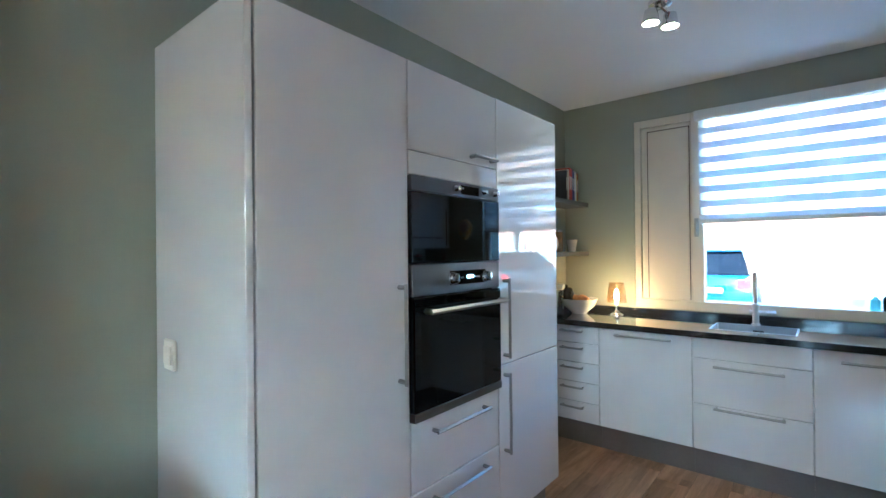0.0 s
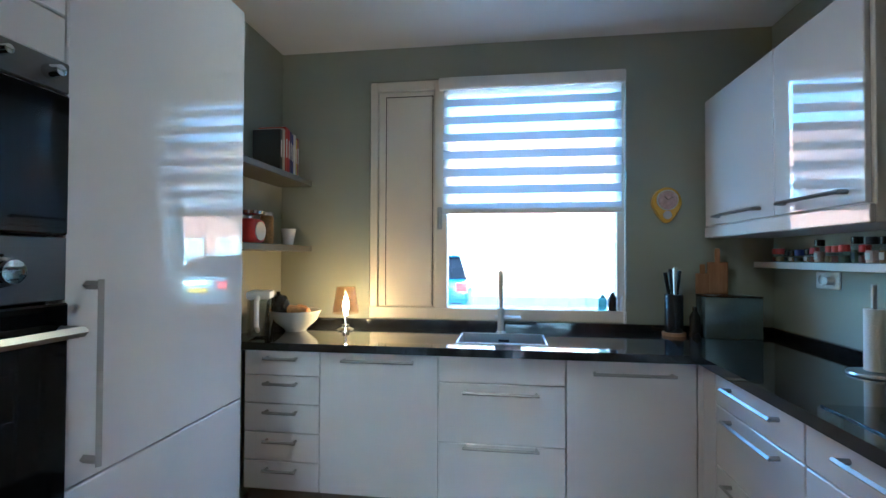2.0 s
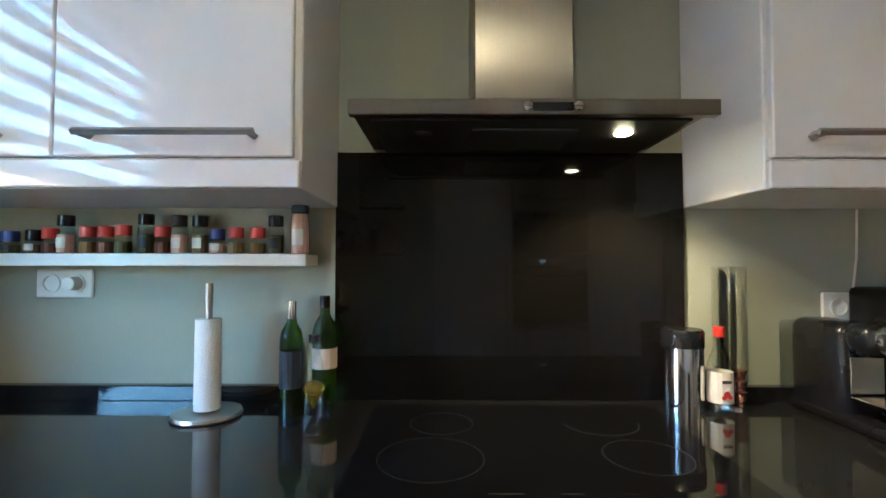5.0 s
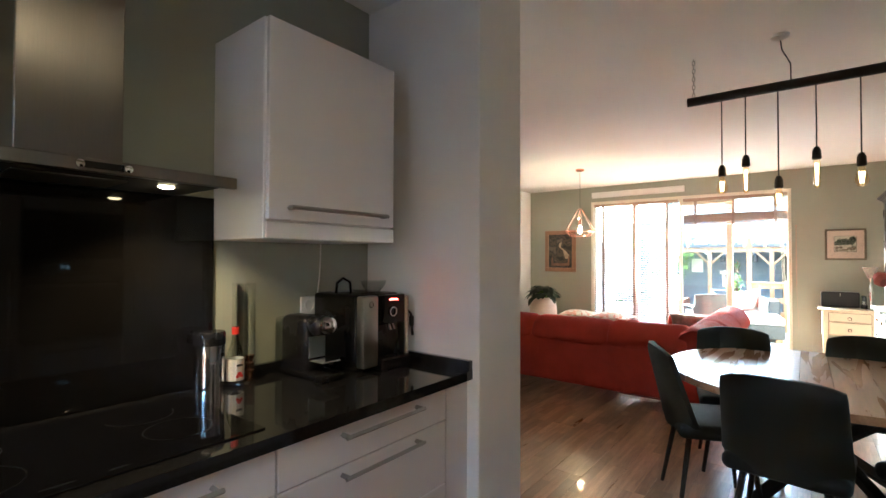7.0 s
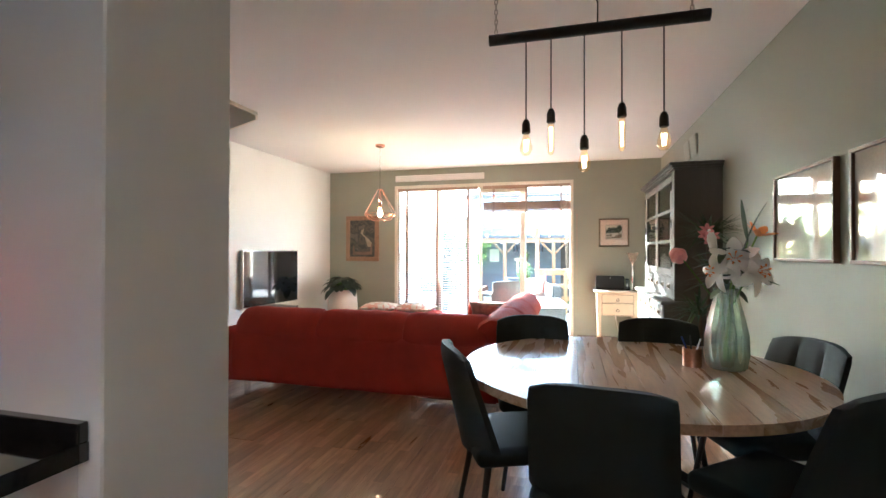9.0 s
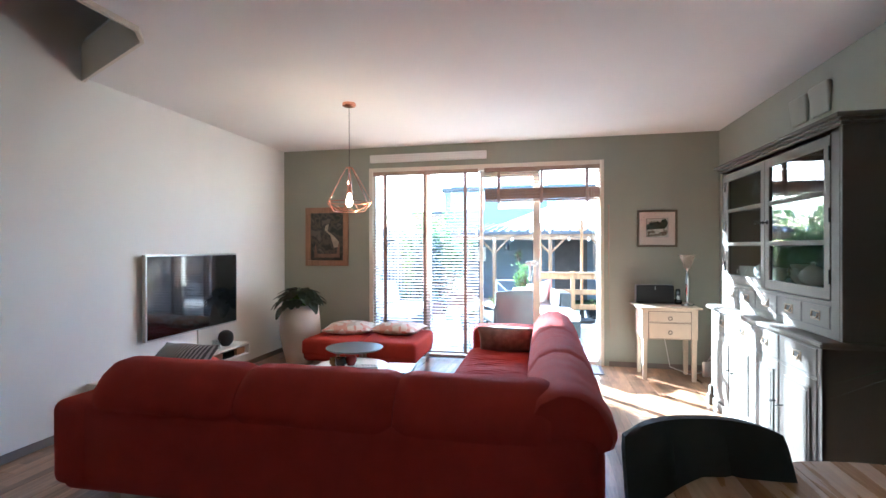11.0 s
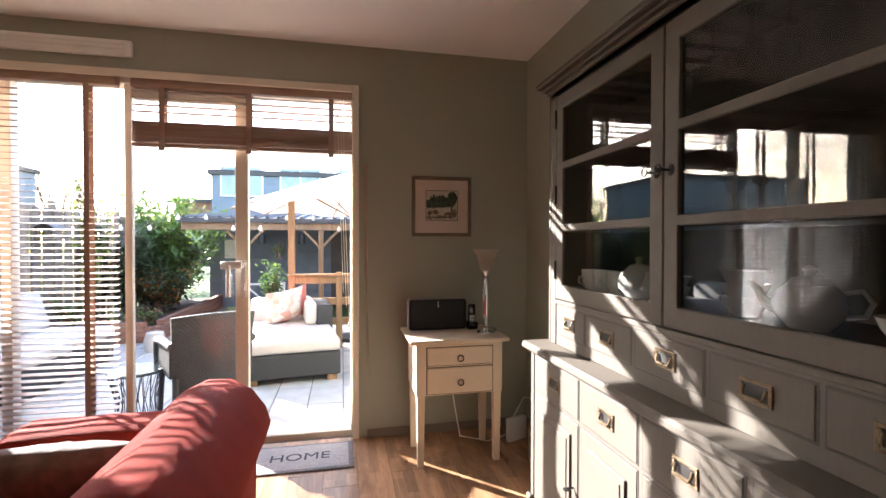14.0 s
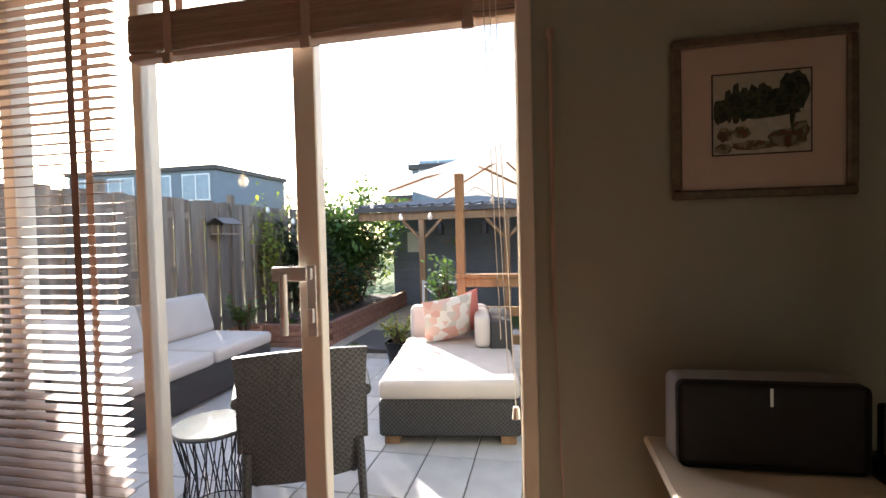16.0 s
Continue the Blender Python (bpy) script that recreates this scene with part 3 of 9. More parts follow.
def bx(name, parent, material, *dims, bevel=0.003, seg=1, label="", smooth=False):
    """One box as a part."""
    bm = bmesh.new()
    box(bm, *dims, bevel, seg)
    return part(name, bm, material, parent, label, smooth)


def struct(name, material, boxes, label, category, bevel=0.0):
    bm = bmesh.new()
    for d in boxes:
        box(bm, *d, bevel)
    return tagged(part(name, bm, material), label, category, kind="structure")


def lattice(bm, x0, x1, ycuts, zcuts, holes):
    """A flat frame between x0 and x1, one connected piece, open at the (row, column) cells in holes."""
    front, back = {}, {}
    for i, y in enumerate(ycuts):
        for j, z in enumerate(zcuts):
            front[i, j], back[i, j] = bm.verts.new((x1, y, z)), bm.verts.new((x0, y, z))
    full = {(i, j) for i in range(len(ycuts) - 1) for j in range(len(zcuts) - 1) if (i, j) not in holes}
    for i, j in full:
        for g in (front, back):
            bm.faces.new((g[i, j], g[i + 1, j], g[i + 1, j + 1], g[i, j + 1]))
        for a, b, near in (((i, j), (i + 1, j), (i, j - 1)), ((i, j + 1), (i + 1, j + 1), (i, j + 1)), ((i, j), (i, j + 1), (i - 1, j)), ((i + 1, j), (i + 1, j + 1), (i + 1, j))):
            if near not in full:
                bm.faces.new((front[a], front[b], back[b], back[a]))
    bmesh.ops.delete(bm, geom=[v for v in bm.verts if not v.link_faces], context='VERTS')
    bmesh.ops.recalc_face_normals(bm, faces=bm.faces)
    bmesh.ops.bevel(bm, geom=[e for e in bm.edges if len(e.link_faces) == 2 and e.calc_face_angle() > 1.0], offset=0.003, segments=1, affect='EDGES', profile=0.5)


def bar_handle(parent, p0, p1, out, material=None, r=0.0055):
    """A flat bar handle on two square feet, standing off along out."""
    p0, p1, out = Vector(p0), Vector(p1), Vector(out)
    bm = bmesh.new()
    d = (p1 - p0).normalized()
    side = d.cross(out.normalized())
    a, b = p0 + out, p1 + out

    def bar(u, v, w, t):
        e = (v - u).normalized()
        s = e.orthogonal().normalized()
        q = e.cross(s)
        lo = [bm.verts.new(u + s * x * w + q * y * t) for x, y in ((-1, -1), (1, -1), (1, 1), (-1, 1))]
        hi = [bm.verts.new(v + s * x * w + q * y * t) for x, y in ((-1, -1), (1, -1), (1, 1), (-1, 1))]
        bm.faces.new(lo[::-1]), bm.faces.new(hi)
        for k in range(4):
            bm.faces.new((lo[k], lo[(k + 1) % 4], hi[(k + 1) % 4], hi[k]))
    bar(a, b, r, r)
    bar(p0 + d * 0.012, p0 + d * 0.012 + out, r * 1.15, r * 1.15)
    bar(p1 - d * 0.012, p1 - d * 0.012 + out, r * 1.15, r * 1.15)
    return part("handle", bm, material or M["handle_steel"], parent, "brushed steel bar handle")


def leaf_card(bm, at, direction, length, width, droop=0.25, up=Vector((0, 0, 1))):
    """One pointed leaf of four faces, bent along its length."""
    d = Vector(direction).normalized()
    s = d.cross(up)
    s = s.normalized() if s.length > 1e-4 else Vector((1, 0, 0))
    at = Vector(at)
    a = bm.verts.new(at)
    m1 = at + d * length * 0.4
    l = bm.verts.new(m1 + s * width / 2)
    r = bm.verts.new(m1 - s * width / 2)
    c = bm.verts.new(m1 + up * width * -0.12)
    t = bm.verts.new(at + d * length - up * length * droop)
    bm.faces.new((a, c, l))
    bm.faces.new((a, r, c))
    bm.faces.new((l, c, t))
    bm.faces.new((c, r, t))


def broad_leaf(bm, at, direction, length, width, droop=0.4, n=6):
    """One broad oval leaf, folded a little along its rib and bent down to its tip."""
    d = Vector(direction).normalized()
    s = d.cross(Vector((0, 0, 1)))
    s = s.normalized() if s.length > 1e-4 else Vector((1, 0, 0))
    up = s.cross(d)
    rows = []
    for k in range(n + 1):
        q = k / n
        c = Vector(at) + d * length * q - up * length * droop * q * q
        w = width / 2 * max(0.03, math.sin(math.pi * (0.04 + 0.93 * q)) ** 0.6)
        rows.append([bm.verts.new(c - s * w + up * w * 0.25), bm.verts.new(c), bm.verts.new(c + s * w + up * w * 0.25)])
    for a, b in zip(rows, rows[1:]):
        for k in range(2):
            bm.faces.new((a[k], a[k + 1], b[k + 1], b[k]))


def text(name, body, size, m, material, parent=None, depth=0.001):
    cu = bpy.data.curves.new(name, 'FONT')
    cu.body, cu.size, cu.extrude = body, size, depth
    cu.align_x, cu.align_y = 'CENTER', 'CENTER'
    cu.materials.append(material)
    ob = new(name, cu)
    ob.matrix_basis = m
    if parent is not None:
        ob.parent = parent
    return ob

# ---- the house ----
XW, XWK, XC, XE = -1.725, -1.83, 1.141, 3.60      # west wall (living, kitchen), cooking wall, east wall
YG, YK, HC = -5.75, 3.885, 2.677                  # garden wall, kitchen window wall, ceiling height
GX0, GX1, GZ = -0.50, 2.382, 2.403                # garden opening
KX0, KX1, KZ0, KZ1 = -1.232, 0.337, 0.96, 2.466   # kitchen window opening
STUB = (0.446, XC, 0.474, 0.841)

struct("wall_west", M["sage"], [(XW - 0.25, XW, YG - 0.3, 0.10, 0, HC), (XWK - 0.25, XWK, 0.10, YK + 0.3, 0, HC)],
       "plain sage green painted wall along dining and living room", "wall")
struct("wall_north", M["sage"], [(XWK - 0.25, KX0, YK, YK + 0.3, 0, HC), (KX1, XC + 0.25, YK, YK + 0.3, 0, HC),
                                 (KX0, KX1, YK, YK + 0.3, 0, KZ0), (KX0, KX1, YK, YK + 0.3, KZ1, HC)],
       "dark sage green kitchen wall round the window", "wall")
struct("wall_cooking", M["sage"], [(XC, XC + 0.25, 0.841, YK, 0, HC)], "sage green wall behind the hob", "wall")
struct("wall_stub", M["white_wall"], [(STUB[0], XC + 0.25, STUB[2], STUB[3], 0, HC)],
       "off-white wall end between kitchen and living room", "wall", 0.004)
struct("wall_hall", M["white_wall"], [(XC + 0.25, XE + 0.25, STUB[2], STUB[3], 0, HC)], "white wall towards the hall", "wall")
struct("wall_east", M["white_wall"], [(XE, XE + 0.25, YG - 0.3, STUB[2], 0, HC + 0.0)], "white painted wall behind the television", "wall")
struct("wall_garden", M["sage"], [(XW, GX0, YG - 0.3, YG, 0, HC), (GX1, XE, YG - 0.3, YG, 0, HC), (GX0, GX1, YG - 0.3, YG, GZ, HC)],
       "sage green wall round the sliding garden doors", "wall")

# ceiling with the stair opening; its edge is cut across one corner
bm = bmesh.new()
hole = [(2.50, -2.34), (2.60, -2.48), (3.60, -2.95)]
YS = -0.4
box(bm, XWK - 0.25, XC + 0.25, STUB[2], YK + 0.3, HC, HC + 0.3)
box(bm, XW - 0.25, 2.50, YG - 0.3, STUB[2], HC, HC + 0.3)
box(bm, XC + 0.25, XE + 0.25, STUB[2], YK + 0.3, HC, HC + 0.3)
box(bm, 2.50, XE + 0.25, YS, STUB[2], HC, HC + 0.3)
prism(bm, [(2.50, YG - 0.3), (XE + 0.25, YG - 0.3), (XE + 0.25, -2.95), hole[2], hole[1], hole[0]], HC, HC + 0.3)
tagged(part("ceiling", bm, M["ceiling"]), "white plastered ceiling with a cut-out above the stairs", "ceiling", kind="structure")
struct("stair_shaft", M["white_wall"], [(2.40, 2.50, -3.2, YS + 0.1, HC + 0.3, HC + 2.6), (2.50, XE + 0.25, YS, YS + 0.1, HC + 0.3, HC + 2.6),
                                        (XE, XE + 0.25, -3.2, YS, HC, HC + 2.6), (2.40, XE + 0.25, -3.3, -3.2, HC + 0.3, HC + 2.6),
                                        (2.40, XE + 0.25, -3.3, YS + 0.1, HC + 2.6, HC + 2.7)], "white stairwell above the ceiling opening", "stairwell")
bm = bmesh.new()
for (ax, ay), (bx_, by_) in zip([(2.50, YS)] + hole, hole):
    d = Vector((bx_ - ax, by_ - ay, 0)).normalized()
    n = Vector((-d.y, d.x, 0)) * 0.022
    if n.dot(Vector((3.0 - ax, -1.5 - ay, 0))) < 0:
        n = -n
    prism(bm, [(ax, ay), (bx_, by_), (bx_ + n.x, by_ + n.y), (ax + n.x, ay + n.y)], HC - 0.03, HC + 0.25)
tagged(part("stair_trim", bm, M["trim"]), "cream painted board edging the stair opening", "trim", kind="structure")

# floor slab under the planks
struct("floor", M["joint"], [(XWK - 0.25, XE + 0.25, YG - 0.06, YK + 0.3, -0.2, -0.004)], "oak laminate floor of long planks", "floor")

# skirting
bm = bmesh.new()
for d in [(XW, XW + 0.012, -2.86, 0.09, 0, 0.06), (XW, XW + 0.012, YG, -4.66, 0, 0.06), (XW + 0.012, GX0 - 0.06, YG, YG + 0.012, 0, 0.06), (GX1 + 0.06, XE, YG, YG + 0.012, 0, 0.06),
          (XE - 0.012, XE, YG + 0.012, 0.462, 0, 0.06), (STUB[0] - 0.012, STUB[0], STUB[2] - 0.012, STUB[3], 0, 0.06)]:
    box(bm, *d, 0.003)
tagged(part("baseboard", bm, M["plinth"]), "low narrow skirting strip along the walls", "baseboard", kind="structure")

# ---- kitchen window ----
win = thing("window_1", (0, 0, 0), 0, "cream kitchen window with a fixed panel and a large pane", "window", kind="structure")
WY = YK + 0.055
bx("window_frame", win, M["trim"], KX0 + 0.001, KX0 + 0.05, WY - 0.05, WY + 0.06, KZ0 + 0.07, KZ1 - 0.001)
bx("window_frame", win, M["trim"], -0.815, -0.735, WY - 0.05, WY + 0.06, KZ0 + 0.07, KZ1 - 0.001)
bx("window_frame", win, M["trim"], KX1 - 0.045, KX1 - 0.001, WY - 0.02, WY + 0.06, KZ0 + 0.07, KZ1 - 0.001)
bx("window_frame", win, M["trim"], KX0 + 0.05, -0.815, WY - 0.05, WY + 0.06, KZ1 - 0.06, KZ1 - 0.001)
bx("window_frame", win, M["trim"], -0.735, KX1 - 0.045, WY - 0.02, WY + 0.06, KZ1 - 0.07, KZ1 - 0.001)
bx("window_sill", win, M["trim"], KX0 + 0.001, KX1 - 0.001, YK + 0.004, WY + 0.15, KZ0 + 0.001, KZ0 + 0.07, bevel=0.004)
bx("casement", win, M["trim"], KX0 + 0.052, -0.817, WY - 0.035, WY + 0.03, KZ0 + 0.072, KZ1 - 0.062, bevel=0.006)
bx("panel", win, M["trim"], -1.127, -0.832, WY - 0.043, WY - 0.036, KZ0 + 0.085, 2.365, bevel=0.003, label="flat cream panel of the vent casement")
for d in ((-1.133, -1.128, KZ0 + 0.08, 2.372), (-0.831, -0.826, KZ0 + 0.08, 2.372), (-1.128, -0.831, 2.366, 2.372)):
    bx("seam", win, M["joint"], d[0], d[1], WY - 0.0375, WY - 0.0345, d[2], d[3], bevel=0)
bx("pane", win, M["kitchen_glass"], -0.735, KX1 - 0.045, WY + 0.02, WY + 0.0205, KZ0 + 0.07, KZ1 - 0.07, bevel=0)
bm = bmesh.new()
box(bm, -0.795, -0.765, WY - 0.062, WY - 0.05, 1.52, 1.66, 0.004)
tube(bm, [(-0.78, WY - 0.062, 1.62), (-0.78, WY - 0.09, 1.62), (-0.775, WY - 0.092, 1.54)], 0.008)
part("handle", bm, M["steel"], win, "grey metal window handle", True)

# two-layer striped roller blind, half drawn
bl = thing("roller_blind", (0, 0, 0), 0, "white striped day and night roller blind, half lowered", "blind")
bx("cassette", bl, M["white_paint"], -0.785, KX1 - 0.004, YK - 0.045, YK - 0.002, 2.385, 2.462, bevel=0.012, seg=2, smooth=True)
zt = 2.385
zb = 1.645
step = 0.108
k = 0
while zt - k * step > zb + 0.03:
    z1 = zt - k * step
    z0 = max(zb, z1 - 0.058)
    bm = bmesh.new()
    box(bm, -0.755, KX1 - 0.03, YK - 0.026, YK - 0.0252, z0, z1 - 0.0002)
    part("sheer_band", bm, M["sheer"], bl, "sheer see-through band")
    if z0 > zb:
        bm = bmesh.new()
        box(bm, -0.755, KX1 - 0.03, YK - 0.026, YK - 0.0245, max(zb, z1 - step), z0)
        part("band", bm, M["zebra"], bl, "closed white cloth band")
    k += 1
bx("bottom_bar", bl, M["white_paint"], -0.758, KX1 - 0.027, YK - 0.034, YK - 0.016, zb - 0.03, zb, bevel=0.005)
bm = bmesh.new()
tube(bm, [(KX1 - 0.012, YK - 0.02, 2.38), (KX1 - 0.012, YK - 0.02, 1.02)], 0.0025, 6)
box(bm, KX1 - 0.02, KX1 - 0.004, YK - 0.028, YK - 0.012, 0.96, 1.03, 0.004)
part("chain", bm, M["white_paint"], bl, "white bead chain with a weight")

# ---- garden sliding doors ----
DY = YG - 0.15
gd = thing("door_1", (0, 0, 0), 0, "cream framed sliding garden door, slid half open", "sliding door", kind="structure")
for d in [(GX0 + 0.001, GX0 + 0.05, DY - 0.10, DY + 0.06, 0.03, GZ - 0.05), (GX1 - 0.05, GX1 - 0.001, DY - 0.10, DY + 0.06, 0.03, GZ - 0.05),
          (GX0 + 0.001, GX1 - 0.001, DY - 0.10, DY + 0.06, GZ - 0.05, GZ - 0.001), (0.952, 0.975, DY - 0.075, DY - 0.022, 0.03, GZ - 0.05)]:
    bx("door_frame", gd, M["trim"], *d, bevel=0.004)
bx("threshold", gd, M["trim"], GX0 + 0.001, GX1 - 0.001, DY - 0.14, DY + 0.06, -0.03, 0.03, bevel=0.006)
leaf = bx("sliding_leaf", gd, M["trim"], 0.225, 0.308, DY - 0.02, DY + 0.035, 0.035, GZ - 0.052, bevel=0.004, label="cream stile of the sliding leaf")
for d in [(0.925, 0.968, DY - 0.005, DY + 0.035, 0.035, GZ - 0.052), (0.308, 0.925, DY - 0.02, DY + 0.035, 0.035, 0.12), (0.308, 0.925, DY - 0.02, DY + 0.035, GZ - 0.14, GZ - 0.052)]:
    bx("rail", leaf, M["trim"], *d, bevel=0.004)
bx("pane", leaf, M["glass"], 0.308, 0.925, DY + 0.004, DY + 0.010, 0.12, GZ - 0.14, bevel=0).visible_shadow = False
for a, b in ((0.975, 1.62), (1.68, GX1 - 0.05)):
    bx("pane", gd, M["glass"], a, b, DY - 0.062, DY - 0.056, 0.03, GZ - 0.05, bevel=0).visible_shadow = False
bx("mullion", gd, M["trim"], 1.62, 1.68, DY - 0.10, DY - 0.02, 0.03, GZ - 0.05)
bm = bmesh.new()
box(bm, 0.24, 0.275, DY + 0.035, DY + 0.043, 0.97, 1.22, 0.003)
box(bm, 0.262, 0.395, DY + 0.05, DY + 0.066, 1.165, 1.215, 0.004)
tube(bm, [(0.345, DY + 0.075, 1.19), (0.345, DY + 0.075, 0.98)], 0.014, 10)
box(bm, 0.25, 0.27, DY + 0.04, DY + 0.06, 1.17, 1.21, 0.003)
box(bm, 0.247, 0.268, DY + 0.043, DY + 0.058, 1.02, 1.07, 0.003)
part("handle", bm, M["satin_metal"], leaf, "steel door pull with lock plate", True)
bm = bmesh.new()
for d in [(GX0 - 0.004, GX0 + 0.04, YG, YG + 0.016, 0, GZ + 0.004), (GX1 - 0.05, GX1 + 0.004, YG, YG + 0.016, 0, GZ + 0.004), (GX0 + 0.04, GX1 - 0.05, YG, YG + 0.016, GZ - 0.045, GZ + 0.004)]:
    box(bm, *d, 0.004)
for d in [(GX0 + 0.0005, GX0 + 0.012, DY + 0.06, YG, 0.0, GZ), (GX1 - 0.012, GX1 - 0.0005, DY + 0.06, YG, 0.0, GZ), (GX0 + 0.012, GX1 - 0.012, DY + 0.06, YG, GZ - 0.012, GZ - 0.0005)]:
    box(bm, *d)
tagged(part("door_casing", bm, M["trim"]), "cream painted casing round the garden doors", "trim", kind="structure")

# wooden slat blinds: one lowered, one drawn up
def slat_blind(name, x0, x1, y, ztop, zbot, tapes, label, raised):
    b = thing(name, (0, y, 0), 0, label, "blind")
    bx("headrail", b, M["blind"], x0, x1, -0.03, 0.035, ztop - 0.075, ztop, bevel=0.004, label="wooden pelmet of the blind")
    bm = bmesh.new()
    w, tilt = 0.025, radians(-7)
    box(bm, -0.5 * (x1 - x0) + 0.004, 0.5 * (x1 - x0) - 0.004, -w, w, -0.0016, 0.0016, 0.0007)
    me = bpy.data.meshes.new("slat")
    bm.to_mesh(me)
    bm.free()
    me.materials.append(M["blind"])
    zs = []
    if raised:
        z = zbot + 0.03
        while z < zbot + 0.155:
            zs.append((z, 0.0))
            z += 0.0052
        z += 0.06
        while z < ztop - 0.09:
            zs.append((z, 0.0))
            z += 0.042
    else:
        z = zbot + 0.05
        while z < ztop - 0.09:
            zs.append((z, tilt))
            z += 0.0385
    for z, a in zs:
        s = new("slat", me)
        s.parent = b
        s.matrix_basis = pose((x0 + x1) / 2, random.uniform(-0.001, 0.001), z, math.degrees(a) + random.uniform(-0.8, 0.8), random.uniform(-0.08, 0.08), 0)
    bx("bottom_rail", b, M["blind"], x0 + 0.004, x1 - 0.004, -0.026, 0.026, zbot, zbot + 0.022, bevel=0.004)
    for tx in tapes:
        bm = bmesh.new()
        for yy in (-0.029, 0.029):
            box(bm, tx - 0.016, tx + 0.016, yy - 0.0006, yy + 0.0006, zbot, ztop - 0.07)
        if raised:
            box(bm, tx - 0.018, tx + 0.018, 0.028, 0.040, zbot - 0.028, zbot + 0.01, 0.003)
        part("tape", bm, M["blind_tape"], b, "brown cloth ladder tape")
    return b


slat_blind("slat_blind", 0.975, GX1 - 0.02, YG - 0.055, GZ - 0.013, 0.06, (1.14, 1.66, 2.19), "brown wooden slat blind let down with open slats", False)
up = slat_blind("slat_blind", GX0 + 0.02, 0.895, YG - 0.055, GZ - 0.013, 1.948, (-0.32, 0.205, 0.72), "brown wooden slat blind drawn up into a bundle", True)
for k in range(3):
    bm = bmesh.new()
    tube(bm, [(-0.36 - 0.02 * k, 0.045, 2.32), (-0.38 - 0.015 * k, 0.05, 1.6), (-0.40 - 0.02 * k, 0.05, 1.0 - 0.1 * k)], 0.0018, 5)
    part("cord", bm, M["trim"], up, "thin pull cord")
bm = bmesh.new()
lathe(bm, [(0.0, 0.0), (0.012, 0.005), (0.009, 0.04), (0.0, 0.045)], 8, (-0.44, 0.05, 0.76))
part("cord_bell", bm, M["trim"], up, "small wooden cord bell", True)
rod = thing("crank_rod", (GX0 - 0.055, YG + 0.02, 0.42), 0, "slim brown crank rod hanging beside the garden door", "rod")
bm = bmesh.new()
tube(bm, [(0, 0, 0.62), (0, 0, 1.45)], 0.006, 6)
tube(bm, [(0, 0, 0.62), (-0.02, 0, 0.0)], 0.0025, 5)
box(bm, -0.012, 0.012, -0.02, 0.0, 1.43, 1.46, 0.003)
part("rod", bm, M["blind_tape"], rod)

# vent grille above the doors
vt = thing("vent_grille", (0.865, YG, 2.475), 0, "long white ventilation grille above the garden doors", "vent")
bx("body", vt, M["white_paint"], 0, 1.505, 0.0, 0.03, 0, 0.10, bevel=0.006)
for z in (0.022, 0.05, 0.078):
    bx("slat", vt, M["white_paint"], 0.03, 1.475, 0.03, 0.036, z - 0.008, z + 0.008, bevel=0.002)

# ---- kitchen ----
def cabinet(name, at, label):
    return thing(name, at, 0, label, "kitchen cabinet", "kitchen units")


# tall units: x is their front
TX, TB = -1.21, XWK + 0.002
T0, T1, T2, T3 = 0.578, 1.203, 1.796, 2.410        # pantry, oven unit, fridge, along y
tall = cabinet("pantry_cabinet", (0, 0, 0), "tall glossy white pantry cabinet with one full-height door")
bx("body", tall, M["carcass"], TB, TX - 0.022, T0 + 0.03, T1 - 0.002, 0.145, 2.144)
bx("side_panel", tall, M["front"], TB, TX + 0.004, T0, T0 + 0.022, 0.0, 2.150, bevel=0.002, label="white end panel with a light switch on it")
# Dark strip added so the gap beside the door reads as shaded.
bx("edge_seal", tall, M["plinth"], TX - 0.03, TX - 0.012, T0 + 0.0222, T0 + 0.0298, 0.148, 2.142, bevel=0, label="dark strip standing in for shade in the door gap")
pd = bx("door", tall, M["front"], TX - 0.02, TX, T0 + 0.031, T1 - 0.002, 0.148, 2.142)
bar_handle(pd, (TX, T1 - 0.055, 0.955), (TX, T1 - 0.055, 1.315), (0.035, 0, 0))
bx("plinth", tall, M["plinth"], TX - 0.09, TX - 0.075, T0 + 0.03, T1 - 0.001, 0.0, 0.144, bevel=0)
sw = thing("light_switch", (-1.690, T0 - 0.001, 1.10), 0, "cream light switch on the white cabinet end panel", "switch")
bx("plate", sw, M["switch"], -0.04, 0.04, -0.012, 0.0, -0.05, 0.05, bevel=0.004)
bx("rocker", sw, M["switch"], -0.026, 0.026, -0.019, -0.012, -0.03, 0.03, bevel=0.003)

ov = cabinet("oven_cabinet", (0, 0, 0), "tall glossy white cabinet holding microwave, oven and two drawers")
bm = bmesh.new()
for d in [(TB, TX - 0.022, T1 + 0.002, T1 + 0.014, 0.145, 2.144), (TB, TX - 0.022, T2 - 0.014, T2 - 0.002, 0.145, 2.144), (TB, TX - 0.022, T1 + 0.014, T2 - 0.014, 1.725, 2.144),
          (TB, TX - 0.022, T1 + 0.014, T2 - 0.014, 0.145, 0.797), (TB, TB + 0.02, T1 + 0.014, T2 - 0.014, 0.797, 1.725)]:
    box(bm, *d)
part("body", bm, M["carcass"], ov)
ud = bx("door", ov, M["front"], TX - 0.02, TX, T1 + 0.002, T2 - 0.002, 1.810, 2.142)
bar_handle(ud, (TX, T2 - 0.215, 1.838), (TX, T2 - 0.04, 1.838), (0.035, 0, 0))
bx("filler", ov, M["front"], TX - 0.02, TX, T1 + 0.002, T2 - 0.002, 1.719, 1.807)
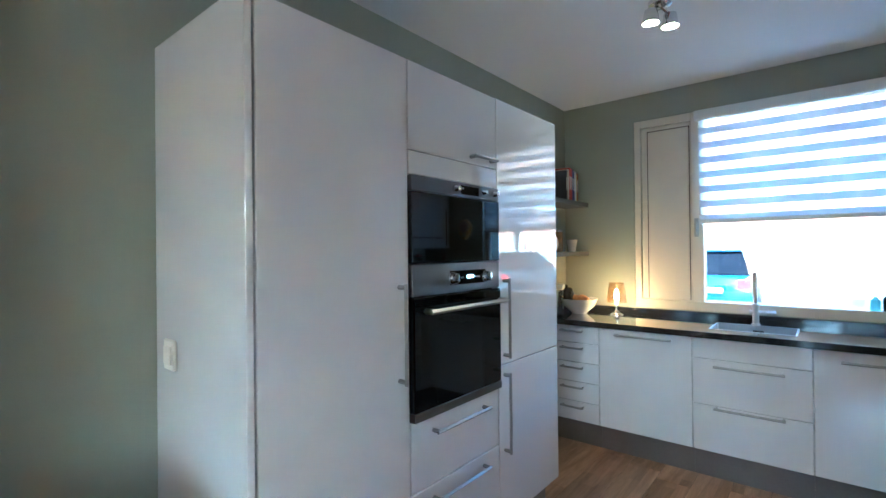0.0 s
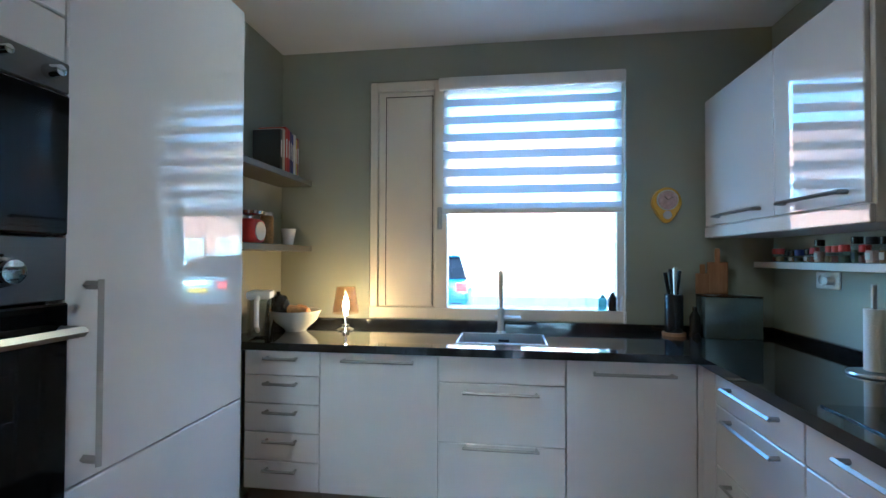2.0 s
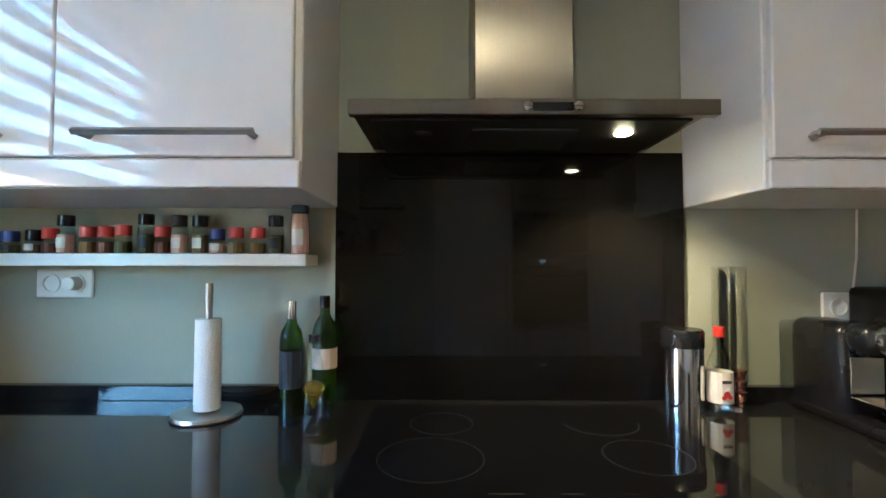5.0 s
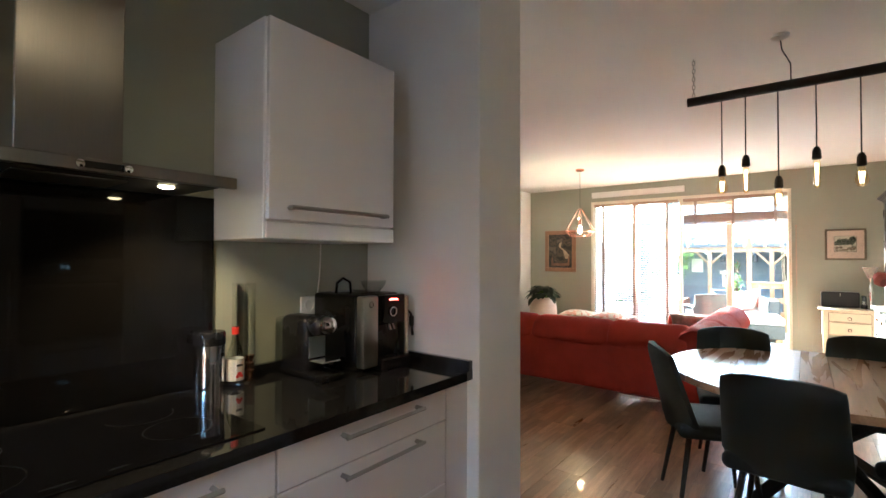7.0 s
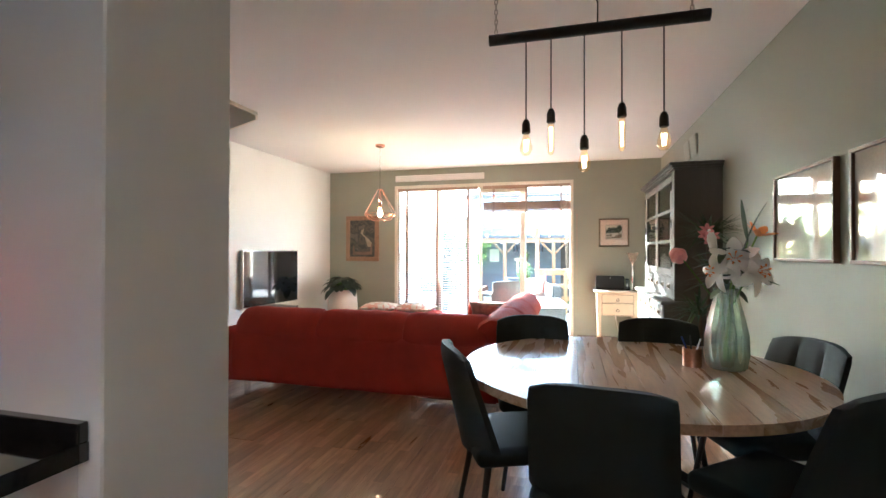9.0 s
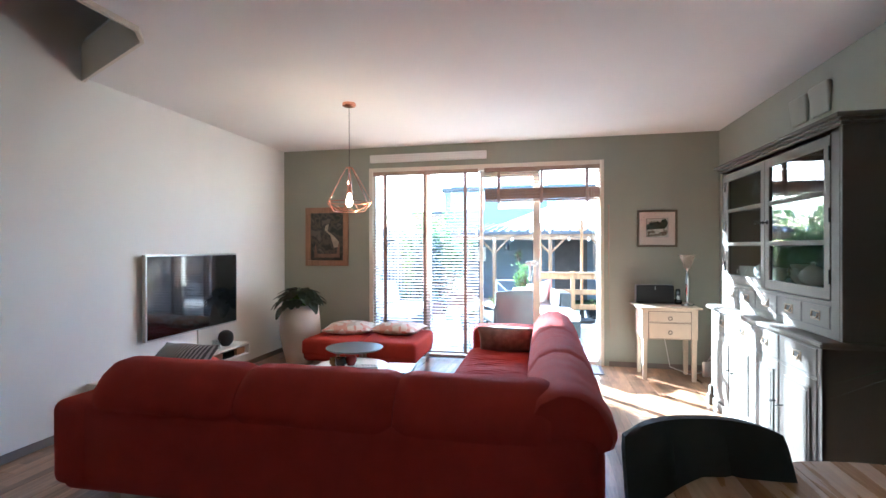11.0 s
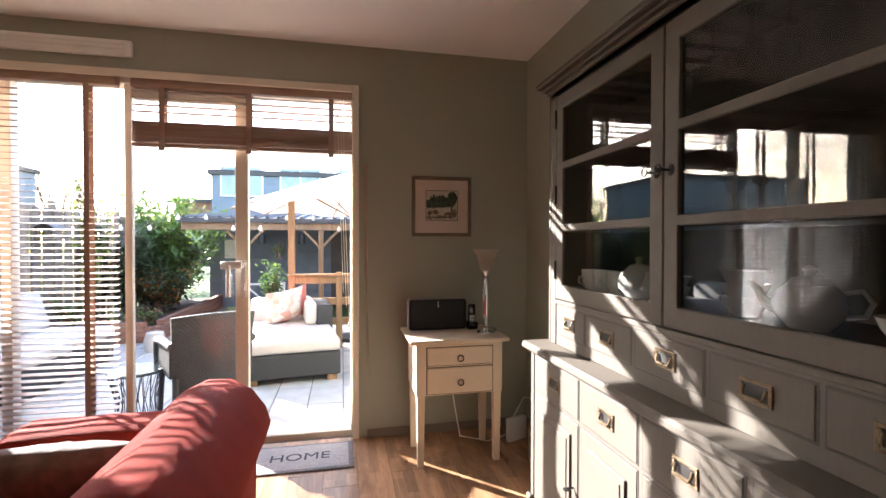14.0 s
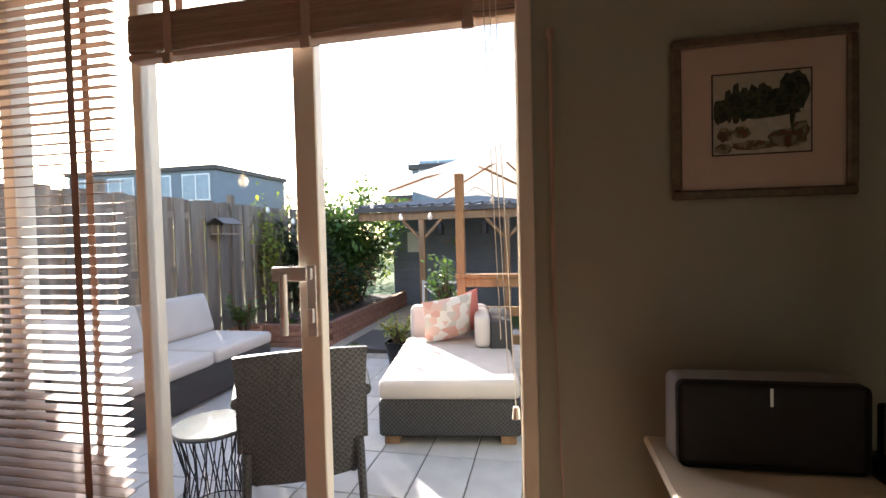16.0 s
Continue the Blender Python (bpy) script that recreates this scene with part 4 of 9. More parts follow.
for z0, z1, zh in ((0.530, 0.794, 0.738), (0.148, 0.526, 0.478)):
    dr = bx("drawer", ov, M["front"], TX - 0.02, TX, T1 + 0.002, T2 - 0.002, z0, z1)
    bar_handle(dr, (TX, T1 + 0.115, zh), (TX, T2 - 0.115, zh), (0.035, 0, 0))
bx("plinth", ov, M["plinth"], TX - 0.09, TX - 0.075, T1, T2, 0.0, 0.144, bevel=0)


def knob(parent, x, y, z, r=0.022):
    bm = bmesh.new()
    lathe(bm, [(0, 0), (r, 0), (r, 0.012), (r * 0.8, 0.02), (r * 0.78, 0.03), (0, 0.032)], 16)
    bmesh.ops.transform(bm, matrix=pose(x, y, z, 0, 90, 0), verts=bm.verts)
    return part("knob", bm, M["chrome"], parent, "round chrome knob", True)


A0, A1 = T1 + 0.004, T2 - 0.004                   # appliance fronts
mw = thing("microwave", (0, 0, 0), 0, "built-in microwave with black glass door and steel strip", "microwave")
bx("body", mw, M["black_plastic"], TB + 0.05, TX - 0.02, T1 + 0.016, T2 - 0.016, 1.386, 1.715, bevel=0)
bx("control_panel", mw, M["oven_steel"], TX - 0.019, TX + 0.012, A0, A1, 1.657, 1.715, bevel=0.002, label="steel control strip")
md = bx("door", mw, M["black_glass"], TX - 0.019, TX + 0.016, A0, A1, 1.386, 1.654, bevel=0.004)
bx("viewing_window", md, M["black_glass"], TX + 0.0161, TX + 0.0175, T1 + 0.20, T1 + 0.43, 1.455, 1.590, bevel=0)
bx("display", mw, M["black_glass"], TX + 0.012, TX + 0.014, T1 + 0.305, T1 + 0.43, 1.668, 1.705, bevel=0)
for y, r in ((T1 + 0.26, 0.013), (T1 + 0.283, 0.005), (T1 + 0.455, 0.010), (T1 + 0.545, 0.013)):
    knob(mw, TX + 0.012, y, 1.686, r)

on = thing("oven", (0, 0, 0), 0, "built-in steel oven with a black glass door", "oven")
bx("body", on, M["black_plastic"], TB + 0.05, TX - 0.02, T1 + 0.016, T2 - 0.016, 0.80, 1.382, bevel=0)
bx("control_panel", on, M["oven_steel"], TX - 0.019, TX + 0.012, A0, A1, 1.262, 1.382, bevel=0.002, label="brushed steel control panel")
od = bx("door", on, M["black_glass"], TX - 0.019, TX + 0.02, A0, A1, 0.832, 1.258, bevel=0.004)
bx("door_trim", od, M["oven_steel"], TX - 0.019, TX + 0.021, A0, A1, 0.799, 0.831, bevel=0.001, label="dark steel strip along the door foot")
bar_handle(od, (TX + 0.02, A0 + 0.05, 1.205), (TX + 0.02, A1 - 0.006, 1.205), (0.04, 0, 0), material=M["steel"], r=0.007)
dp = bx("display", on, M["black_glass"], TX + 0.012, TX + 0.0135, T1 + 0.225, T1 + 0.475, 1.293, 1.350, bevel=0)
text("clock_digits", "08:30", 0.022, pose(TX + 0.0145, T1 + 0.36, 1.322, 90, 0, 90), glow("display_glow", (0.6, 0.85, 1.0), 0.35), dp, 0.0002)
for k in range(6):
    bx("touch_mark", dp, M["label"], TX + 0.0135, TX + 0.014, T1 + 0.285 + 0.013 * k + (0.075 if k > 2 else 0), T1 + 0.290 + 0.013 * k + (0.075 if k > 2 else 0), 1.318, 1.323, bevel=0)
for y in (T1 + 0.235, T1 + 0.47):
    knob(on, TX + 0.012, y, 1.320, 0.026)

fr = cabinet("fridge_cabinet", (0, 0, 0), "tall glossy white cabinet door over the built-in fridge freezer")
bx("body", fr, M["carcass"], TB, TX - 0.022, T2 + 0.002, T3 - 0.002, 0.145, 2.144)
f1 = bx("door", fr, M["front"], TX - 0.02, TX, T2 + 0.002, T3, 0.892, 2.144, label="upper fridge door")
f2 = bx("door", fr, M["front"], TX - 0.02, TX, T2 + 0.002, T3, 0.148, 0.888, label="lower freezer door")
bar_handle(f1, (TX, T2 + 0.05, 0.925), (TX, T2 + 0.05, 1.30), (0.035, 0, 0))
bar_handle(f2, (TX, T2 + 0.05, 0.475), (TX, T2 + 0.05, 0.855), (0.035, 0, 0))
bx("plinth", fr, M["plinth"], TX - 0.09, TX - 0.075, T2 + 0.001, T3 - 0.02, 0.0, 0.144, bevel=0)

# base units under the window
FY, FX, ZT, ZB = 3.235, 0.5075, 0.872, 0.170


def base_north(name, x0, x1, fronts, label):
    c = cabinet(name, (0, 0, 0), label)
    bx("body", c, M["carcass"], x0 + 0.001, x1 - 0.001, FY + 0.022, YK - 0.005, ZB, ZT if name != "sink_cabinet" else 0.70, bevel=0)
    for z0, z1, zh, hx in fronts:
        f = bx("drawer" if len(fronts) > 1 else "door", c, M["front"], x0 + 0.002, x1 - 0.002, FY, FY + 0.02, z0 + 0.002, z1 - 0.002)
        if hx:
            bar_handle(f, (hx[0], FY, zh), (hx[1], FY, zh), (0, -0.035, 0))
    bx("plinth", c, M["plinth"], x0, x1, FY + 0.05, FY + 0.065, 0, ZB - 0.002, bevel=0)
    return c


d5 = [0.872, 0.746, 0.603, 0.459, 0.315, 0.170]
base_north("drawer_cabinet", -1.692, -1.290, [(b, a, a - 0.037, (-1.575, -1.40)) for a, b in zip(d5, d5[1:])], "narrow glossy white cabinet with five drawers")
base_north("dishwasher_cabinet", -1.289, -0.691, [(ZB, ZT, 0.837, (-1.17, -0.805))], "glossy white dishwasher door under the counter")
base_north("sink_cabinet", -0.690, -0.091, [(0.746, ZT, 0, None), (0.459, 0.746, 0.706, (-0.57, -0.213)), (ZB, 0.459, 0.449, (-0.57, -0.213))], "glossy white sink cabinet with two drawers")
base_north("door_cabinet", -0.090, 0.482, [(ZB, ZT, 0.817, (0.027, 0.386))], "glossy white corner cabinet with one door")


def base_east(name, y0, y1, fronts, label):
    c = cabinet(name, (0, 0, 0), label)
    bx("body", c, M["carcass"], FX + 0.022, XC - 0.005, y0 + 0.001, y1 - 0.001, ZB, ZT, bevel=0)
    for z0, z1, zh, hy in fronts:
        f = bx("drawer", c, M["front"], FX, FX + 0.02, y0 + 0.002, y1 - 0.002, z0 + 0.002, z1 - 0.002)
        bar_handle(f, (FX, hy[0], zh), (FX, hy[1], zh), (-0.035, 0, 0))
    bx("plinth", c, M["plinth"], FX + 0.05, FX + 0.065, y0, y1, 0, ZB - 0.002, bevel=0)


base_east("drawer_cabinet", 2.521, 3.112, [(0.736, ZT, 0.826, (2.64, 2.99)), (0.485, 0.736, 0.700, (2.64, 2.99)), (ZB, 0.485, 0.448, (2.64, 2.99))], "glossy white cabinet with three drawers and steel handles")
base_east("hob_cabinet", 1.764, 2.519, [(0.736, ZT, 0.826, (1.93, 2.35)), (0.485, 0.736, 0.700, (1.93, 2.35)), (ZB, 0.485, 0.448, (1.93, 2.35))], "glossy white drawer cabinet under the hob")
base_east("drawer_cabinet", 0.991, 1.762, [(0.736, ZT, 0.835, (1.165, 1.543)), (0.485, 0.736, 0.708, (1.165, 1.543)), (ZB, 0.485, 0.448, (1.165, 1.543))], "glossy white drawer cabinet beside the wall end")
struct("corner_filler", M["front"], [(FX, FX + 0.02, 3.114, FY + 0.02, ZB, ZT), (0.484, FX, FY, FY + 0.02, ZB, ZT), (FX, FX + 0.02, STUB[3] + 0.001, 0.989, ZB, ZT)],
       "white filler strips between kitchen units", "trim")

# worktop with its upstand and sink cut-out
CT = 0.915
SX0, SX1, SY0, SY1 = -0.62, -0.16, 3.345, 3.665
wt = thing("worktop", (0, 0, 0), 0, "polished black stone worktop with a low upstand", "worktop")
bm = bmesh.new()
CY, CX = 3.205, 0.478
for d in [(XWK + 0.002, SX0, CY, YK - 0.002), (SX1, XC - 0.002, CY, YK - 0.002), (SX0, SX1, CY, SY0), (SX0, SX1, SY1, YK - 0.002), (CX, XC - 0.002, STUB[3] + 0.002, CY)]:
    box(bm, *d, 0.876, CT)
bmesh.ops.remove_doubles(bm, verts=bm.verts, dist=0.0005)
part("slab", bm, M["granite"], wt)
for d in [(XWK + 0.002, XC - 0.03, YK - 0.026, YK - 0.002), (XC - 0.03, XC - 0.002, 2.652, YK - 0.002), (XC - 0.03, XC - 0.002, STUB[3] + 0.002, 1.640), (CX, XC - 0.03, STUB[3] + 0.002, STUB[3] + 0.026)]:
    bx("upstand", wt, M["granite"], *d, CT, 0.957, bevel=0.002)
sk = thing("sink", (0, 0, 0), 0, "inset rectangular stainless steel sink", "sink")
bm = bmesh.new()
for d in [(SX0 + 0.001, SX0 + 0.012, SY0 + 0.001, SY1 - 0.001, 0.74, CT + 0.003), (SX1 - 0.012, SX1 - 0.001, SY0 + 0.001, SY1 - 0.001, 0.74, CT + 0.003),
          (SX0 + 0.012, SX1 - 0.012, SY0 + 0.001, SY0 + 0.012, 0.74, CT + 0.003), (SX0 + 0.012, SX1 - 0.012, SY1 - 0.012, SY1 - 0.001, 0.74, CT + 0.003), (SX0 + 0.001, SX1 - 0.001, SY0 + 0.001, SY1 - 0.001, 0.73, 0.74)]:
    box(bm, *d, 0.002)
part("basin", bm, M["steel"], sk)
bm = bmesh.new()
lathe(bm, [(0, 0), (0.035, 0), (0.04, 0.004), (0.03, 0.006), (0, 0.004)], 18, ((SX0 + SX1) / 2, 3.5, 0.741))
part("drain", bm, M["chrome"], sk, "", True)
bx("overflow", sk, M["black_plastic"], -0.41, -0.35, SY1 - 0.014, SY1 - 0.012, 0.87, 0.885, bevel=0.001)
tp = thing("tap", (-0.397, 3.700, CT), 0, "chrome pillar tap with a tall upright spout", "tap")
bm = bmesh.new()
lathe(bm, [(0, 0), (0.026, 0), (0.026, 0.008), (0.019, 0.012), (0.019, 0.115), (0.022, 0.12), (0.022, 0.14), (0.012, 0.145), (0, 0.145)], 16)
part("body", bm, M["satin_metal"], tp, "", True)
bm = bmesh.new()
tube(bm, [(0, 0, 0.14), (0, 0, 0.30), (0, -0.01, 0.335), (0, -0.03, 0.345)], 0.012, 12)
tube(bm, [(0, -0.03, 0.345), (0, -0.045, 0.31), (0, -0.05, 0.20)], 0.014, 12)
part("spout", bm, M["satin_metal"], tp, "", True)
bm = bmesh.new()
tube(bm, [(-0.035, 0, 0.085), (0.11, 0, 0.085)], 0.014, 12)
box(bm, 0.06, 0.115, -0.035, -0.01, 0.078, 0.092, 0.004)
part("lever", bm, M["satin_metal"], tp, "", True)

# wall units
def wall_unit(y0, y1, z1, splits, label):
    c = cabinet("wall_cabinet", (0, 0, 0), label)
    UX = 0.77
    bx("body", c, M["carcass"], UX + 0.021, XC - 0.002, y0 + 0.001, y1 - 0.001, 1.462, z1)
    bx("pelmet", c, M["front"], UX + 0.002, UX + 0.020, y0 + 0.001, y1 - 0.001, 1.462, 1.523, label="white light pelmet under the doors")
    for a, b in splits:
        d = bx("door", c, M["front"], UX, UX + 0.02, a + 0.002, b - 0.002, 1.528, z1 - 0.001)
        bar_handle(d, (UX, a + 0.07 if b - a < 0.64 else a + 0.10, 1.572), (UX, b - 0.07 if b - a < 0.64 else b - 0.17, 1.572), (-0.035, 0, 0))
    return c


wall_unit(2.641, YK - 0.002, 2.25, [(2.655, 3.168), (3.168, 3.868)], "glossy white wall cabinet with two doors above spice shelf")
wall_unit(1.027, 1.646, 2.226, [(1.030, 1.640)], "glossy white wall cabinet with one door beside the hood")

# back panel, hood, hob
sp = thing("splash_panel", (0, 0, 0), 0, "black stone splash panel behind the hob", "splashback")
bx("panel", sp, M["splash"], XC - 0.016, XC - 0.001, 1.648, 2.646, CT + 0.001, 1.622, bevel=0.001)
hd = thing("cooker_hood", (0, 0, 0), 0, "stainless steel T-shaped cooker hood with one lit spot", "cooker hood")
bm = bmesh.new()
box(bm, 0.752, 0.775, 1.757, 2.536, 1.612, 1.646, 0.002)
bmv = [(0.775, 1.757), (1.12, 1.757), (1.12, 2.536), (0.775, 2.536)]
lo = [bm.verts.new((x, y, 1.628)) for x, y in bmv]
hi = [bm.verts.new((x, y, 1.646)) for x, y in bmv]
bm.faces.new(lo[::-1]), bm.faces.new(hi)
for k in range(4):
    bm.faces.new((lo[k], lo[(k + 1) % 4], hi[(k + 1) % 4], hi[k]))
part("canopy", bm, M["hood_steel"], hd)
bx("filter", hd, M["dark_metal"], 0.80, 1.10, 1.79, 2.50, 1.615, 1.627, bevel=0.002, label="dark underside with grease filter")
bx("filter_grille", hd, M["steel"], 0.86, 1.05, 2.02, 2.27, 1.611, 1.6145, bevel=0.001)
bx("chimney", hd, M["hood_steel"], 0.885, XC - 0.002, 2.026, 2.263, 1.647, HC - 0.002, bevel=0.003)
ctl = bx("control_strip", hd, M["black_plastic"], 0.7495, 0.7519, 2.065, 2.15, 1.620, 1.638, bevel=0.001)
for y in (2.055, 2.16):
    bm = bmesh.new()
    lathe(bm, [(0, 0), (0.010, 0), (0.010, 0.006), (0, 0.008)], 12)
    bmesh.ops.transform(bm, matrix=pose(0.752, y, 1.629, 0, -90, 0), verts=bm.verts)
    part("button", bm, M["chrome"], hd, "", True)
for y, on_ in ((1.905, True), (2.385, False)):
    bm = bmesh.new()
    lathe(bm, [(0, 0.0), (0.015, 0.0), (0.021, 0.003), (0.021, 0.005), (0, 0.005)], 16, (0.90, y, 1.610))
    part("spot_lens", bm, glow("hood_spot_glow", (1.0, 0.72, 0.38), 2.5) if on_ else M["chrome"], hd, "lit halogen spot" if on_ else "unlit halogen spot")
lamp("hood_lamp", (0.90, 1.905, 1.60), 0.6, (1.0, 0.66, 0.36), 0.02, 125, (0.92, 1.85, 0.9))
hb = thing("hob", (0, 0, 0), 0, "black glass induction hob with thin printed rings", "hob")
bx("glass", hb, M["black_glass"], 0.545, 1.065, 1.775, 2.515, CT, CT + 0.005, bevel=0.002)
ring_m = mat("hob_print", (0.013, 0.013, 0.013), 0.28)
for x, y, r in ((0.72, 2.36, 0.105), (0.92, 2.34, 0.075), (0.93, 1.96, 0.09), (0.73, 1.93, 0.085)):
    bm = bmesh.new()
    lathe(bm, [(r - 0.001, 0), (r - 0.001, 0.0004), (r + 0.0008, 0.0004), (r + 0.0008, 0)], 40, (x, y, CT + 0.0051))
    part("ring", bm, ring_m, hb)
for y in (1.99, 2.10, 2.20):
    bx("touch_mark", hb, ring_m, 0.575, 0.578, y, y + 0.06, CT + 0.005, CT + 0.0055, bevel=0)

# spice shelf
ss = thing("spice_shelf", (0, 0, 0), 0, "long narrow grey-white picture ledge used for spices", "shelf")
bx("board", ss, M["white_paint"], 1.032, XC - 0.001, 2.70, 3.868, 1.296, 1.3255, bevel=0.001)
bx("lip", ss, M["white_paint"], 1.026, 1.032, 2.70, 3.868, 1.294, 1.327, bevel=0.002)


def jar(y, x, h, r, lid, fill, label, lid_h=0.028, group="jars on the spice shelf"):
    j = thing("spice_jar", (x, y, 1.327), 0, label, "jar", group)
    bm = bmesh.new()
    lathe(bm, [(0, 0), (r, 0.0), (r, (h - lid_h) * 0.75), (r * 0.8, h - lid_h), (r * 0.8, h - lid_h)], 14)
    part("glass", bm, M["clear_glass"], j, "", True)
    bm = bmesh.new()
    f_ = 0.97 if h > 0.15 else 0.68
    lathe(bm, [(0, 0.003), (r * 0.93, 0.003), (r * 0.93, (h - lid_h) * min(f_, 0.74)), (r * (0.93 if f_ < 0.7 else 0.76), (h - lid_h) * f_), (0, (h - lid_h) * f_)], 12)
    part("contents", bm, M[fill], j)
    bm = bmesh.new()
    lathe(bm, [(r * 0.8, h - lid_h), (r * 0.92, h - lid_h), (r * 0.92, h), (r * 0.75, h + 0.002), (0, h + 0.002)], 14)
    part("lid", bm, M[lid], j, "", True)
    if lid != "red":
        bm = bmesh.new()
        for k in range(6):
            a0, a1 = 2.5 + 0.21 * k, 2.5 + 0.21 * (k + 1)
            q = [bm.verts.new((r * 1.02 * math.cos(a), r * 1.02 * math.sin(a), z)) for a, z in ((a0, 0.15 * h), (a1, 0.15 * h), (a1, 0.42 * h), (a0, 0.42 * h))]
            bm.faces.new(q)
        bmesh.ops.remove_doubles(bm, verts=bm.verts, dist=0.0002)
        part("label", bm, M["label"] if fill != "spice_green" else M["ink"], j)
    return j


jar(2.735, 1.085, 0.165, 0.026, "black_plastic", "salt", "tall salt grinder with pink salt and black cap", 0.05)
row = [(0.105, "black_plastic", "spice_green", "small black-capped pepper mill"), (0.072, "red", "spice_tan", "small spice jar with a red lid"), (0.072, "red", "spice_tan", "small spice jar with a red lid"),
       (0.068, "blue", "salt", "small jar with a dark blue lid"), (0.105, "black_plastic", "spice_tan", "tall herb grinder with a black cap"), (0.105, "dark_metal", "salt", "glass grinder with a dark cap"),
       (0.075, "red", "spice_red", "small spice jar with a red lid"), (0.11, "black_plastic", "spice_green", "dark herb grinder with a black cap"), (0.078, "red", "spice_green", "herb jar with a red lid"),
       (0.075, "red", "spice_red", "small spice jar with a red lid"), (0.075, "red", "spice_tan", "small spice jar with a red lid"), (0.105, "black_plastic", "salt", "clear grinder with a black cap"),
       (0.07, "red", "spice_red", "small spice jar with a red lid"), (0.065, "black_plastic", "spice_tan", "short spice jar with a dark lid"), (0.062, "blue", "spice_green", "short jar with a blue lid"),
       (0.06, "black_plastic", "spice_tan", "short spice jar with a dark lid"), (0.06, "black_plastic", "spice_green", "short spice jar with a dark lid"), (0.07, "red", "spice_tan", "small spice jar with a red lid"),
       (0.07, "red", "spice_red", "small spice jar with a red lid")]
yy = 2.800
for k, (h, lid, fill, lb) in enumerate(row):
    jar(yy, 1.078 + 0.008 * math.sin(k * 2.1), h, 0.022, lid, fill, lb)
    yy += 0.052 + 0.003 * math.sin(k)


def socket(at, turn, n, label, plug=False):
    s = thing("wall_socket", at, turn, label, "socket")
    bx("plate", s, M["white_paint"], -0.041 * n, 0.041 * n, -0.010, 0.0, -0.041, 0.041, bevel=0.004)
    for k in range(n):
        x = (k - (n - 1) / 2) * 0.072
        bm = bmesh.new()
        lathe(bm, [(0.027, 0), (0.027, 0.004), (0.022, 0.004), (0.021, -0.004), (0, -0.004)], 16)
        bmesh.ops.transform(bm, matrix=pose(x, -0.011, 0, 90, 0, 0), verts=bm.verts)
        part("outlet", bm, M["white_paint"], s)
    if plug:
        bm = bmesh.new()
        lathe(bm, [(0, 0), (0.02, 0), (0.018, 0.03), (0, 0.034)], 14)
        bmesh.ops.transform(bm, matrix=pose(0.036, -0.012, 0, 90, 0, 0), verts=bm.verts)
        part("plug", bm, M["white_paint"], s, "white plug", True)
    return s


socket((XC, 3.427, 1.243), -90, 2, "white double wall socket with a plug under the spice shelf", True)
socket((XC, 1.17, 1.18), -90, 2, "white double wall socket behind the coffee machine", False)

# things on the worktop
def bottle(at, prof, material, label, fill=None, cap="steel", cap_z=(0, 0), tag=None):
    b = thing("bottle", at, 0, label, "bottle", "bottles on the worktop")
    bm = bmesh.new()
    lathe(bm, prof, 18)
    part("glass", bm, material, b, "", True)
    bm = bmesh.new()
    r = prof[-1][0] + 0.002
    lathe(bm, [(r, cap_z[0]), (r, cap_z[1]), (0, cap_z[1])], 14)
    part("cap", bm, M[cap], b, "", True)
    if fill:
        bm = bmesh.new()
        lathe(bm, [(0, 0.006)] + [(max(0.001, r - 0.004), z) for r, z in prof if 0.004 < z < fill[1]] + [(0.02, fill[1]), (0, fill[1])], 16)
        part("contents", bm, M[fill[0]], b, "", True)
    if tag:
        bm = bmesh.new()
        lathe(bm, [(tag[0], tag[1]), (tag[0], tag[2])], 18)
        part("label", bm, M[tag[3]], b)
    return b


wine = [(0, 0.0), (0.032, 0.0), (0.032, 0.175), (0.028, 0.20), (0.014, 0.225), (0.012, 0.278)]
bottle((1.075, 2.752, CT), wine, M["green_glass"], "green glass wine bottle with silver foil neck", cap="chrome", cap_z=(0.235, 0.283), tag=(0.0325, 0.05, 0.15, "ink"))
bottle((1.09, 2.665, CT), [(0, 0.0), (0.034, 0), (0.034, 0.20), (0.028, 0.222), (0.014, 0.245), (0.012, 0.29)], M["green_glass"], "tall green oil bottle with a dark cap", cap="black_plastic", cap_z=(0.265, 0.297), tag=(0.0345, 0.10, 0.155, "mat_pink"))
bottle((1.02, 2.675, CT), [(0, 0), (0.033, 0), (0.033, 0.06), (0.024, 0.12), (0.013, 0.17), (0.012, 0.195)], M["clear_glass"], "clear glass oil cruet half full of olive oil", ("oil", 0.075), "black_plastic", (0.18, 0.20))
syrup_bottle = bottle((1.035, 1.605, CT), [(0, 0), (0.031, 0), (0.031, 0.115), (0.022, 0.145), (0.012, 0.172), (0.012, 0.21)], M["clear_glass"], "clear syrup bottle with a white label and red cap", ("syrup", 0.04), "red", (0.195, 0.222), (0.0315, 0.025, 0.105, "label"))
for dy_, dz_, r_ in ((0.0, 0.05, 0.009), (0.008, 0.042, 0.006), (-0.008, 0.043, 0.006)):
    bm = bmesh.new()
    lathe(bm, [(0, 0), (r_, 0), (r_, 0.0006), (0, 0.0006)], 12)
    bmesh.ops.transform(bm, matrix=pose(-0.0318, dy_, dz_, 0, -90, 0), verts=bm.verts)
    part("printed_fruit", bm, M["red"], syrup_bottle, "red fruit printed on the label")
bx("printed_name", syrup_bottle, M["ink"], -0.0325, -0.0317, -0.012, 0.012, 0.078, 0.086, bevel=0)
pr = thing("paper_towel_holder", (0.985, 2.935, CT), 0, "steel kitchen roll holder with a thin white roll", "paper holder")
bm = bmesh.new()
